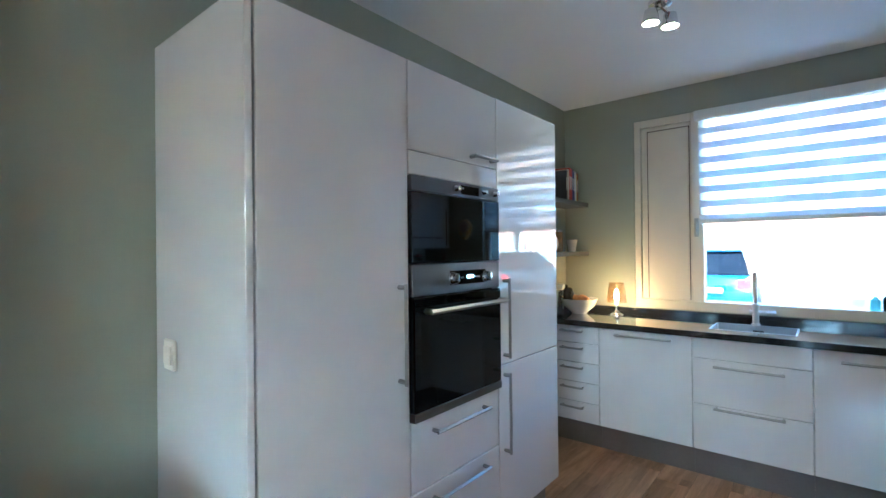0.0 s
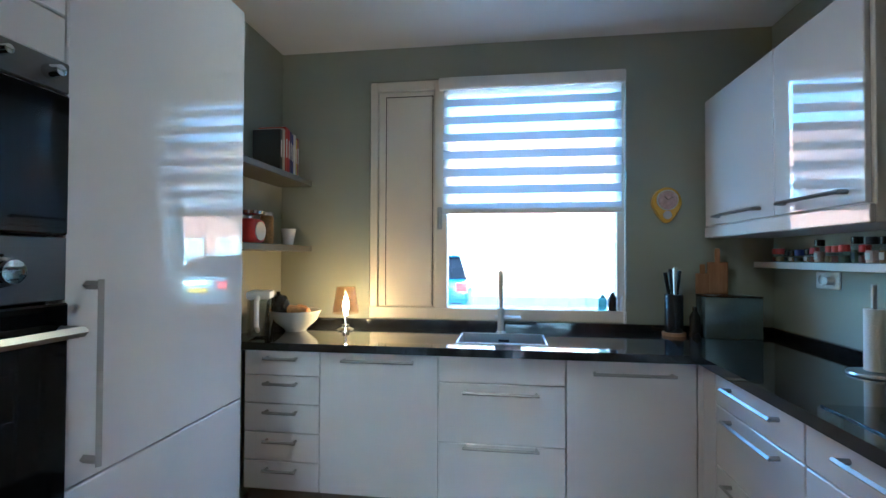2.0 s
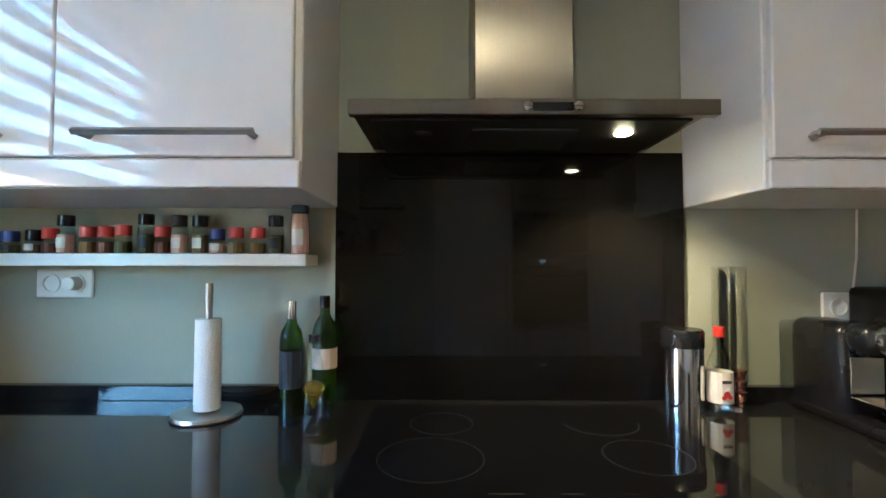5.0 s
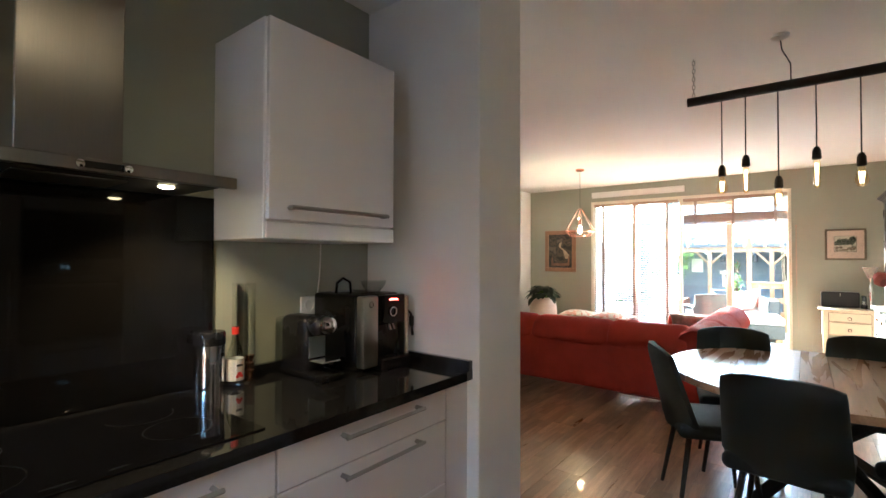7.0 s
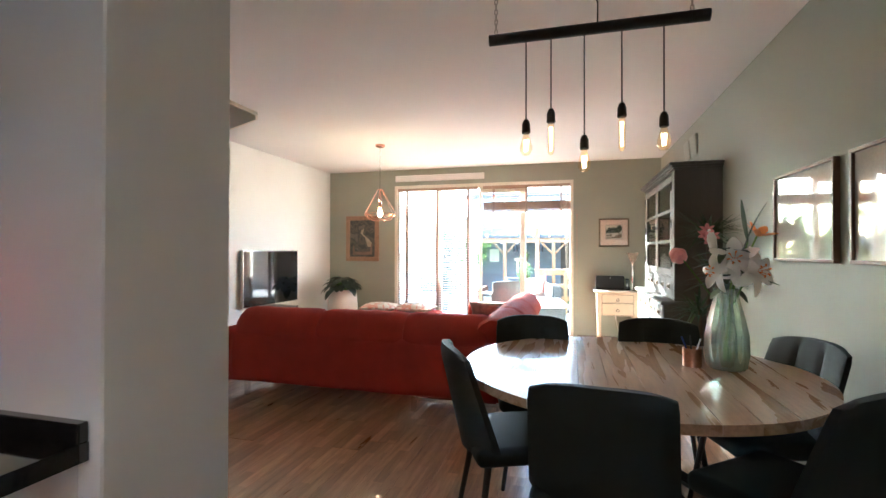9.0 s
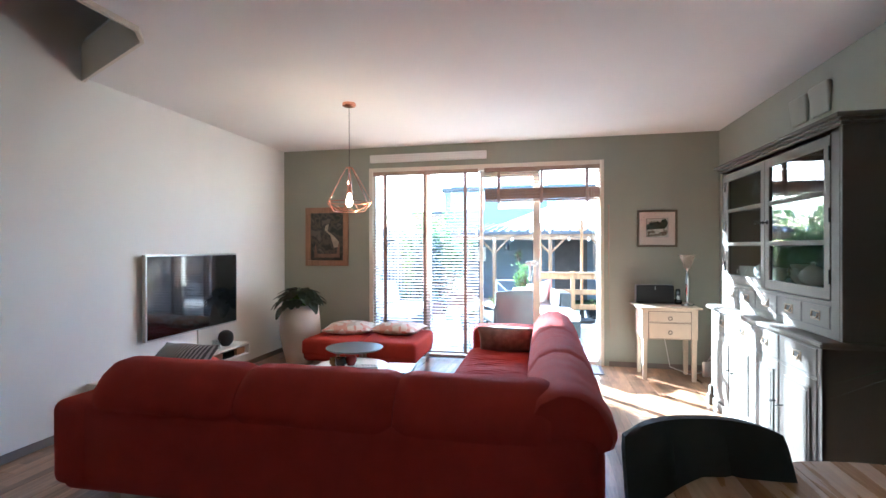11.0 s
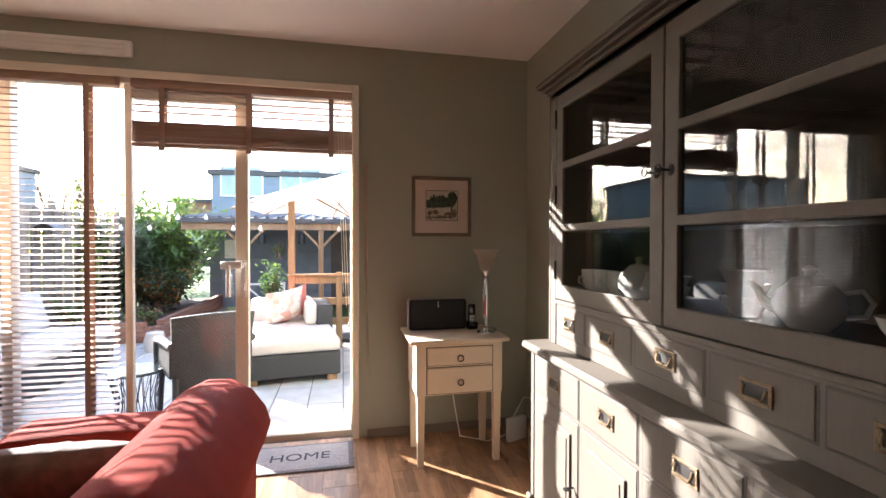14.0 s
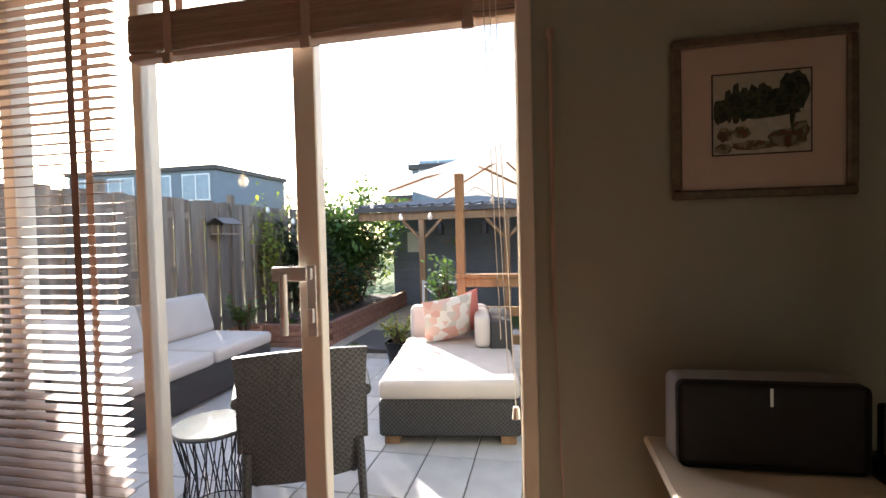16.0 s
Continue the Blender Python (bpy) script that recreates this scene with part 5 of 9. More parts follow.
lathe(bm, [(0, 0), (0.082, 0), (0.085, 0.004), (0.082, 0.012), (0, 0.014)], 32)
part("base", bm, M["steel"], pr, "", True)
bm = bmesh.new()
tube(bm, [(0, 0, 0.01), (0, 0, 0.335)], 0.009, 12)
part("rod", bm, M["steel"], pr, "", True)
bm = bmesh.new()
lathe(bm, [(0.011, 0.018), (0.032, 0.018), (0.0315, 0.245), (0.011, 0.245)], 24)
part("paper_roll", bm, M["paper"], pr, "", True)
cn = thing("storage_canister", (1.06, 1.690, CT), 0, "polished steel canister with a black lid", "canister")
bm = bmesh.new()
lathe(bm, [(0, 0), (0.052, 0), (0.052, 0.165), (0, 0.165)], 28)
part("body", bm, M["chrome"], cn, "", True)
bm = bmesh.new()
lathe(bm, [(0.0, 0.165), (0.054, 0.165), (0.054, 0.205), (0.05, 0.212), (0, 0.212)], 28)
part("lid", bm, M["black_plastic"], cn, "", True)
cp = thing("capsule_holder", (1.09, 1.545, CT), 0, "clear tube holder with copper coffee capsules at the bottom", "capsule holder")
bm = bmesh.new()
lathe(bm, [(0, 0), (0.05, 0), (0.05, 0.006), (0, 0.008)], 20)
part("base", bm, M["chrome"], cp)
for k in range(3):
    a = k * 2.094 + 0.4
    x, y = 0.026 * math.cos(a), 0.026 * math.sin(a)
    bm = bmesh.new()
    lathe(bm, [(0.021, 0.008), (0.021, 0.38), (0.0195, 0.38), (0.0195, 0.008)], 14, (x, y, 0))
    part("tube", bm, M["tube_glass"], cp, "", True)
    for j in range(3):
        bm = bmesh.new()
        lathe(bm, [(0, 0), (0.012, 0), (0.018, 0.022), (0.0185, 0.026), (0, 0.026)], 12, (x, y, 0.01 + 0.03 * j))
        part("capsule", bm, M["copper"], cp, "", True)

ne = thing("capsule_machine", (0.93, 1.33, CT), 0, "small black capsule coffee machine with chrome lever", "coffee machine")
bm = bmesh.new()
box(bm, -0.02, 0.16, -0.055, 0.055, 0.0, 0.245, 0.03, 4)
part("body", bm, M["black_plastic"], ne, "", True)
bm = bmesh.new()
box(bm, -0.13, 0.16, -0.058, 0.058, 0.0, 0.03, 0.012, 2)
part("base", bm, M["black_plastic"], ne, "", True)
bm = bmesh.new()
box(bm, -0.085, 0.0, -0.048, 0.048, 0.17, 0.25, 0.03, 4)
part("head", bm, M["black_plastic"], ne, "", True)
bm = bmesh.new()
lathe(bm, [(0, 0), (0.034, 0), (0.036, 0.01), (0.03, 0.03), (0.015, 0.038), (0, 0.04)], 18)
bmesh.ops.transform(bm, matrix=pose(-0.078, 0, 0.215, 0, -90, 0), verts=bm.verts)
part("lever_knob", bm, M["chrome"], ne, "", True)
bx("drip_tray", ne, M["chrome"], -0.115, -0.025, -0.045, 0.045, 0.068, 0.076, bevel=0.003)
bx("cup_bay", ne, M["steel"], -0.024, -0.0205, -0.04, 0.04, 0.08, 0.165, bevel=0.001)
bm = bmesh.new()
box(bm, 0.162, 0.205, -0.05, 0.05, 0.03, 0.23, 0.012, 2)
part("water_tank", bm, M["clear_glass"], ne, "clear water tank", True)

ju = thing("espresso_machine", (0.93, 1.06, CT), 0, "large black fully automatic espresso machine with silver panel", "coffee machine")
bm = bmesh.new()
box(bm, -0.10, 0.19, -0.135, 0.135, 0.0, 0.325, 0.018, 3)
part("body", bm, M["black_plastic"], ju, "", True)
bm = bmesh.new()
box(bm, -0.145, -0.101, 0.045, 0.133, 0.02, 0.32, 0.008, 2)
part("water_tank", bm, M["steel"], ju, "silver-grey front of the water tank", True)
bm = bmesh.new()
box(bm, -0.135, -0.101, -0.133, 0.042, 0.19, 0.32, 0.008, 2)
part("control_head", bm, M["black_glass"], ju, "", True)
for y, z, r in ((-0.05, 0.245, 0.022), (0.09, 0.285, 0.014)):
    bm = bmesh.new()
    lathe(bm, [(r * 0.8, 0), (r, 0), (r, 0.006), (r * 0.8, 0.006)], 18)
    bmesh.ops.transform(bm, matrix=pose(-0.136 if y < 0 else -0.146, y, z, 0, -90, 0), verts=bm.verts)
    part("dial", bm, M["chrome"], ju, "", True)
bm = bmesh.new()
for dy in (-0.012, 0.012):
    tube(bm, [(-0.125, -0.045 + dy, 0.195), (-0.14, -0.045 + dy, 0.165)], 0.006, 8)
part("spouts", bm, M["chrome"], ju, "", True)
bx("drip_tray", ju, M["black_plastic"], -0.17, -0.101, -0.13, 0.042, 0.0, 0.05, bevel=0.006)
bx("status_light", ju, glow("red_status_light", (1, 0.03, 0.02), 1.5), -0.1375, -0.1355, -0.08, -0.03, 0.295, 0.302, bevel=0)
bx("side_panel", ju, M["steel"], -0.135, -0.09, -0.16, -0.1355, 0.03, 0.31, bevel=0.006)
bm = bmesh.new()
tube(bm, [(-0.11, -0.16, 0.25), (-0.12, -0.19, 0.22), (-0.125, -0.195, 0.12)], 0.006, 8)
lathe(bm, [(0, 0), (0.012, 0.005), (0.012, 0.05), (0, 0.055)], 10, (-0.12, -0.192, 0.16))
part("steam_wand", bm, M["black_plastic"], ju, "", True)
bm = bmesh.new()
tube(bm, [(0.07, 0.10, 0.324), (0.07, 0.095, 0.37), (0.07, 0.06, 0.39), (0.07, 0.02, 0.37), (0.07, 0.015, 0.324)], 0.006, 8)
part("lid_handle", bm, M["black_plastic"], ju, "", True)
bw = thing("glass_bowl", (0.94, 0.99, CT + 0.326), 0, "small clear glass bowl on the espresso machine", "bowl")
bm = bmesh.new()
lathe(bm, [(0, 0), (0.03, 0.0), (0.055, 0.03), (0.06, 0.05), (0.057, 0.05), (0.052, 0.03), (0.028, 0.004), (0, 0.004)], 20)
part("bowl", bm, M["clear_glass"], bw, "", True)
pc = thing("power_cable", (XC - 0.005, 1.16, 1.22), 0, "thin white power cable up to the wall cabinet", "cable")
bm = bmesh.new()
tube(bm, [(0, 0.0, 0.0), (-0.004, -0.01, 0.1), (-0.004, -0.015, 0.24)], 0.003, 6)
part("cable", bm, M["white_paint"], pc)

# window corner: knife block, bread bin, boards, clock, soaps
kb = thing("knife_block", (0.562, 3.765, CT), 0, "dark round knife block with steel-handled knives on a wooden foot", "knife block")
bm = bmesh.new()
lathe(bm, [(0, 0), (0.062, 0), (0.062, 0.018), (0, 0.018)], 24)
part("foot", bm, M["board_wood"], kb, "round wooden foot", True)
bm = bmesh.new()
lathe(bm, [(0, 0.018), (0.048, 0.018), (0.048, 0.225), (0.044, 0.23), (0, 0.23)], 24)
part("block", bm, M["black_plastic"], kb, "", True)
for k, (dx, dy, h, tl) in enumerate(((-0.022, 0.01, 0.12, -0.02), (0.0, -0.02, 0.15, 0.0), (0.02, 0.012, 0.13, 0.015), (0.004, 0.025, 0.10, 0.03), (-0.01, -0.005, 0.14, -0.01))):
    bm = bmesh.new()
    tube(bm, [(dx, dy, 0.225), (dx + tl, dy, 0.23 + h)], 0.009, 8, 0.011)
    part("knife", bm, M["steel"] if k % 2 else M["black_plastic"], kb, "knife handle", True)
mb = thing("pepper_bottle", (0.655, 3.72, CT), 0, "small dark bottle beside the bread bin", "bottle", "bottles on the worktop")
bm = bmesh.new()
lathe(bm, [(0, 0), (0.028, 0), (0.028, 0.11), (0.012, 0.14), (0.012, 0.165), (0, 0.167)], 16)
part("glass", bm, M["black_plastic"], mb, "", True)
bb = thing("bread_bin", (0.842, 3.760, CT), -5, "blue-grey metal bread bin with a dark lid edge", "bread bin")
bm = bmesh.new()
box(bm, -0.140, 0.140, -0.085, 0.085, 0, 0.222, 0.006, 2)
part("body", bm, M["grey_tin"], bb, "", True)
bx("lid_edge", bb, M["black_plastic"], -0.141, 0.141, -0.086, 0.086, 0.222, 0.2265, bevel=0.004)
for x, h, w, lb in ((-0.06, 0.17, 0.075, "rounded chopping board standing on the bread bin"), (0.02, 0.26, 0.11, "paddle-shaped chopping board standing on the bread bin")):
    c = thing("chopping_board", (0.80 + x, 3.835, CT + 0.227), 0, lb, "chopping board", "boards on the bread bin")
    bm = bmesh.new()
    box(bm, -w / 2, w / 2, -0.008, 0.008, 0, h * 0.7, 0.006, 2)
    box(bm, -0.014, 0.014, -0.008, 0.008, h * 0.7 - 0.006, h, 0.006, 2)
    part("board", bm, M["board_wood"], c)
ck = thing("wall_clock", (0.557, YK - 0.002, 1.657), 0, "mustard yellow enamel wall clock with timer", "clock")
bm = bmesh.new()
vs = []
for z, r in ((0, 1.0), (0.03, 1.0), (0.036, 0.92)):
    ring = []
    for k in range(40):
        a = 2 * math.pi * k / 40
        x, y = math.cos(a), math.sin(a)
        wid = 0.082 if y > 0 else 0.082 - 0.034 * (-y) ** 1.2
        ring.append(bm.verts.new((r * x * wid, -z, 0.008 + r * (y * (0.092 if y > 0 else 0.115)))))
    vs.append(ring)
for a, b in zip(vs, vs[1:]):
    for k in range(40):
        bm.faces.new((a[k], a[(k + 1) % 40], b[(k + 1) % 40], b[k]))
bm.faces.new(vs[0])
bm.faces.new(vs[-1])
part("case", bm, M["yellow"], ck, "", True)
for zc, r, m_, nm in ((0.025, 0.060, "steel", "bezel"), (0.025, 0.054, "pillow_b", "dial"), (-0.062, 0.024, "steel", "timer_dial")):
    bm = bmesh.new()
    lathe(bm, [(0, 0), (r, 0), (r, 0.006), (0, 0.006)], 28)
    bmesh.ops.transform(bm, matrix=pose(0, -0.036 - (0.001 if nm == "dial" else 0), zc, 90, 0, 0), verts=bm.verts)
    part(nm, bm, mat("clock_dial_pink", (0.40, 0.27, 0.25), 0.25, var=0.15, scale=40) if nm == "dial" else M[m_], ck)
bm = bmesh.new()
tube(bm, [(0, -0.046, 0.025), (-0.018, -0.046, 0.045)], 0.002, 5)
tube(bm, [(0, -0.046, 0.025), (0.032, -0.046, 0.042)], 0.0016, 5)
part("clock_hand", bm, M["ink"], ck)
for x, y, r, h, m_, lb in ((0.13, 3.905, 0.026, 0.08, "clear_glass", "clear soap dispenser with chrome pump"), (0.205, 3.905, 0.026, 0.065, "teal_soap", "small teal bottle of washing-up liquid"), (0.262, 3.905, 0.024, 0.08, "black_plastic", "black soap dispenser with pump"), (0.32, 3.905, 0.016, 0.06, "ceramic", "small white bottle by the window")):
    s = thing("soap_bottle", (x, y, KZ0 + 0.0705), 0, lb, "bottle", "soaps by the sink")
    bm = bmesh.new()
    lathe(bm, [(0, 0), (r, 0), (r, h), (r * 0.5, h + 0.015), (r * 0.35, h + 0.03), (0, h + 0.03)], 16)
    part("bottle", bm, M[m_], s, "", True)
    if h > 0.08:
        bm = bmesh.new()
        tube(bm, [(0, 0, h + 0.03), (0, 0, h + 0.07)], 0.004, 6)
        box(bm, -0.01, 0.01, -0.03, 0.008, h + 0.068, h + 0.08, 0.003)
        part("pump", bm, M["black_plastic"], s)

# far corner: lamp, bowl, kettle, shelves
tl_ = thing("table_lamp", (-1.305, 3.655, CT), 0, "small lit table lamp with smoked shade and chrome foot", "table lamp")
bm = bmesh.new()
lathe(bm, [(0, 0), (0.052, 0), (0.052, 0.006), (0.02, 0.02), (0.022, 0.03), (0.008, 0.036), (0.008, 0.085), (0, 0.085)], 22)
part("foot", bm, M["chrome"], tl_, "", True)
bm = bmesh.new()
lathe(bm, [(0.078, 0.10), (0.055, 0.255), (0.0535, 0.255), (0.0765, 0.10)], 28)
part("shade", bm, M["lampshade"], tl_, "smoked translucent shade", True)
bm = bmesh.new()
lathe(bm, [(0, 0.085), (0.01, 0.09), (0.012, 0.115), (0.02, 0.14), (0.016, 0.165), (0.006, 0.20), (0, 0.205)], 14)
part("bulb", bm, glow("lamp_bulb_glow", (1.0, 0.66, 0.28), 5), tl_, "glowing bulb", True)
lamp("table_lamp_light", (-1.305, 3.60, CT + 0.15), 0.11, (1.0, 0.55, 0.24), 0.03)
fb = thing("bread_bowl", (-1.59, 3.60, CT), 0, "wide cream bowl heaped with bread", "bowl")
bm = bmesh.new()
lathe(bm, [(0, 0), (0.06, 0), (0.066, 0.012), (0.12, 0.06), (0.145, 0.115), (0.149, 0.12), (0.138, 0.118), (0.11, 0.062), (0.05, 0.018), (0, 0.016)], 30)
part("bowl", bm, M["ceramic"], fb, "", True)
for k, (x, y, a, L) in enumerate(((-0.04, 0.01, 20, 0.15), (0.04, -0.02, -15, 0.13), (0.0, 0.05, 70, 0.12))):
    bm = bmesh.new()
    lathe(bm, [(0, -L / 2), (0.02, -L / 2 + 0.01), (0.033, 0), (0.02, L / 2 - 0.01), (0, L / 2)], 12)
    bmesh.ops.transform(bm, matrix=pose(x, y, 0.115, 0, 90, a), verts=bm.verts)
    part("bread_roll", bm, M["bread"], fb, "brown crusty bread roll", True)
kt = thing("water_jug", (-1.66, 3.33, CT), 20, "clear water filter jug with a white lid and handle", "jug")
bm = bmesh.new()
box(bm, -0.055, 0.055, -0.075, 0.075, 0.0, 0.21, 0.02, 3)
part("body", bm, M["clear_glass"], kt, "", True)
bm = bmesh.new()
box(bm, -0.06, 0.06, -0.08, 0.08, 0.21, 0.25, 0.012, 2)
tube(bm, [(0, -0.08, 0.22), (0, -0.125, 0.20), (0, -0.125, 0.08), (0, -0.075, 0.05)], 0.012, 10)
part("lid", bm, M["white_paint"], kt, "white lid with handle", True)
bk = thing("kettle", (-1.70, 3.60, CT), 0, "dark electric kettle behind the bread bowl", "kettle")
bm = bmesh.new()
lathe(bm, [(0, 0), (0.075, 0), (0.078, 0.02), (0.065, 0.16), (0.045, 0.20), (0.012, 0.21), (0.012, 0.225), (0, 0.228)], 22)
part("body", bm, M["black_plastic"], bk, "", True)
for zs, lb in ((1.815, "grey wall shelf with cookbooks"), (1.398, "grey wall shelf with jars and a scale")):
    s = thing("wall_shelf", (0, 0, 0), 0, lb, "shelf", "kitchen wall shelves")
    bx("board", s, M["shelf_board"], XWK + 0.001, -1.605, 2.70, YK - 0.03, zs - 0.018, zs + 0.018, bevel=0.003)
bcol = [((0.05, 0.05, 0.055), 0.21, 0.028), ((0.50, 0.42, 0.30), 0.22, 0.03), ((0.45, 0.04, 0.03), 0.235, 0.032), ((0.40, 0.03, 0.05), 0.23, 0.024), ((0.06, 0.06, 0.16), 0.225, 0.022), ((0.03, 0.05, 0.20), 0.215, 0.02), ((0.62, 0.60, 0.55), 0.22, 0.03), ((0.55, 0.42, 0.10), 0.20, 0.016), ((0.30, 0.10, 0.08), 0.21, 0.02)]
yb = 3.50
for k, (c, h, w) in enumerate(bcol):
    h *= 1.16
    b = thing("book", (XWK + 0.10, yb, 1.834), 0, "cookbook standing upright on the wall shelf", "book", "cookbooks on the shelf")
    bx("cover", b, mat("book_cover", c, 0.5, var=0.08), -0.085, 0.085, 0, w, 0, h, bevel=0.003)
    bx("pages", b, M["label"], -0.083, 0.080, 0.004, w - 0.004, h, h + 0.0015, bevel=0)
    bx("spine_mark", b, M["label"], 0.085, 0.0858, w * 0.3, w * 0.7, h * 0.35, h * 0.75, bevel=0)
    yb += w + 0.002
sc = thing("kitchen_scale", (-1.71, 3.30, 1.416), 0, "red retro kitchen scale with a white dial", "scale")
bm = bmesh.new()
box(bm, -0.06, 0.06, -0.07, 0.07, 0, 0.13, 0.03, 3)
part("body", bm, M["red"], sc, "", True)
bm = bmesh.new()
lathe(bm, [(0, 0), (0.05, 0), (0.05, 0.004), (0, 0.004)], 22)
bmesh.ops.transform(bm, matrix=pose(0.061, 0, 0.065, 0, 90, 0), verts=bm.verts)
part("dial", bm, M["label"], sc)
bm = bmesh.new()
lathe(bm, [(0, 0.131), (0.02, 0.131), (0.02, 0.145), (0.075, 0.155), (0.08, 0.17), (0, 0.16)], 22)
part("pan", bm, M["chrome"], sc, "", True)
for y, r, h, m_, lid, lb in ((3.46, 0.036, 0.15, "spice_tan", "steel", "glass jar of tan grains with metal lid"), (3.12, 0.04, 0.14, "spice_red", "black_plastic", "glass jar with a dark lid"), (2.98, 0.04, 0.18, "clear_glass", "steel", "clear glass jar with a metal lid")):
    j = thing("storage_jar", (-1.70, y, 1.416), 0, lb, "jar", "jars on the wall shelf")
    bm = bmesh.new()
    lathe(bm, [(0, 0), (r, 0), (r, h), (r * 0.85, h + 0.01), (0, h + 0.01)], 18)
    part("jar", bm, M[m_], j, "", True)
    bm = bmesh.new()
    lathe(bm, [(0, h + 0.01), (r * 0.9, h + 0.01), (r * 0.9, h + 0.028), (0, h + 0.03)], 18)
    part("lid", bm, M[lid], j, "", True)
cu = thing("cup", (-1.69, 3.70, 1.416), 0, "white porcelain cup on the wall shelf", "cup")
bm = bmesh.new()
lathe(bm, [(0, 0), (0.028, 0), (0.03, 0.006), (0.042, 0.08), (0.046, 0.10), (0.043, 0.10), (0.038, 0.08), (0.026, 0.01), (0, 0.01)], 20)
part("cup", bm, M["ceramic"], cu, "", True)
bn = thing("waste_bin", (-1.62, 2.85, 0), 0, "round dark pedal bin on the kitchen floor", "bin")
bm = bmesh.new()
lathe(bm, [(0, 0), (0.115, 0), (0.115, 0.40), (0, 0.40)], 26)
part("body", bm, M["steel"], bn, "", True)
bm = bmesh.new()
lathe(bm, [(0, 0.40), (0.12, 0.40), (0.12, 0.415), (0.08, 0.445), (0, 0.455)], 26)
part("lid", bm, M["black_plastic"], bn, "", True)

# ceiling spots of the kitchen
cs = thing("ceiling_spot", (-0.66, 2.47, HC), 0, "chrome two-head ceiling spotlight, lit", "ceiling light")
bm = bmesh.new()
lathe(bm, [(0, 0), (0.055, 0), (0.055, -0.02), (0.02, -0.03), (0, -0.03)], 22)
part("rose", bm, M["chrome"], cs, "", True)
for k, (dx, dy) in enumerate(((-0.03, -0.05), (0.035, 0.05))):
    bm = bmesh.new()
    tube(bm, [(0, 0, -0.02), (dx, dy, -0.06)], 0.008, 8)
    lathe(bm, [(0.0, -0.055), (0.03, -0.055), (0.042, -0.12), (0.038, -0.12), (0.028, -0.06)], 18, (dx, dy, 0))
    hd_ = part("head", bm, M["chrome"], cs, "chrome spot head", True)
    bm = bmesh.new()
    lathe(bm, [(0, -0.112), (0.036, -0.112), (0.036, -0.108), (0, -0.106)], 16, (dx, dy, 0))
    part("lens", bm, glow("spot_glow", (1.0, 0.76, 0.44), 3.0), hd_, "glowing lens")
lamp("ceiling_spot_light", (-0.62, 2.50, HC - 0.14), 0.35, (1.0, 0.74, 0.46), 0.03, 140, (-0.1, 2.5, 1.0))

# ---- dining corner ----
TCX, TCY, TRX, TRY = -0.745, -0.86, 0.80, 0.78
dt = thing("dining_table", (TCX, TCY, 0), 0, "large round mango wood dining table on black crossed legs", "dining table")


def table_board(x0, x1):
    """The strip of the round top between two lines."""
    n = 14
    out = []
    for k in range(n + 1):
        x = x0 + (x1 - x0) * k / n
        out.append((x, TRY * math.sqrt(max(0.0, 1 - (x / TRX) ** 2))))
    for k in range(n, -1, -1):
        x = x0 + (x1 - x0) * k / n
        out.append((x, -TRY * math.sqrt(max(0.0, 1 - (x / TRX) ** 2)) - 1e-4))
    bm = bmesh.new()
    prism(bm, out, 0.715, 0.752)
    return bm


edges = [-0.799, -0.63, -0.47, -0.33, -0.20, -0.02, 0.12, 0.24, 0.43, 0.62, 0.799]
for a, b in zip(edges, edges[1:]):
    part("top_board", table_board(a + 0.001, b - 0.001), M["table_wood"], dt)
for sx, sy in ((1, 1), (1, -1), (-1, 1), (-1, -1)):
    bm = bmesh.new()
    tube(bm, [(sx * 0.42, sy * 0.42, 0.0), (-sx * 0.05, -sy * 0.05, 0.42), (-sx * 0.30, -sy * 0.30, 0.705)], 0.034, 4)
    part("leg", bm, M["dark_metal"], dt, "black crossed steel leg")
bx("under_plate", dt, M["dark_metal"], -0.34, 0.34, -0.34, 0.34, 0.704, 0.7145)


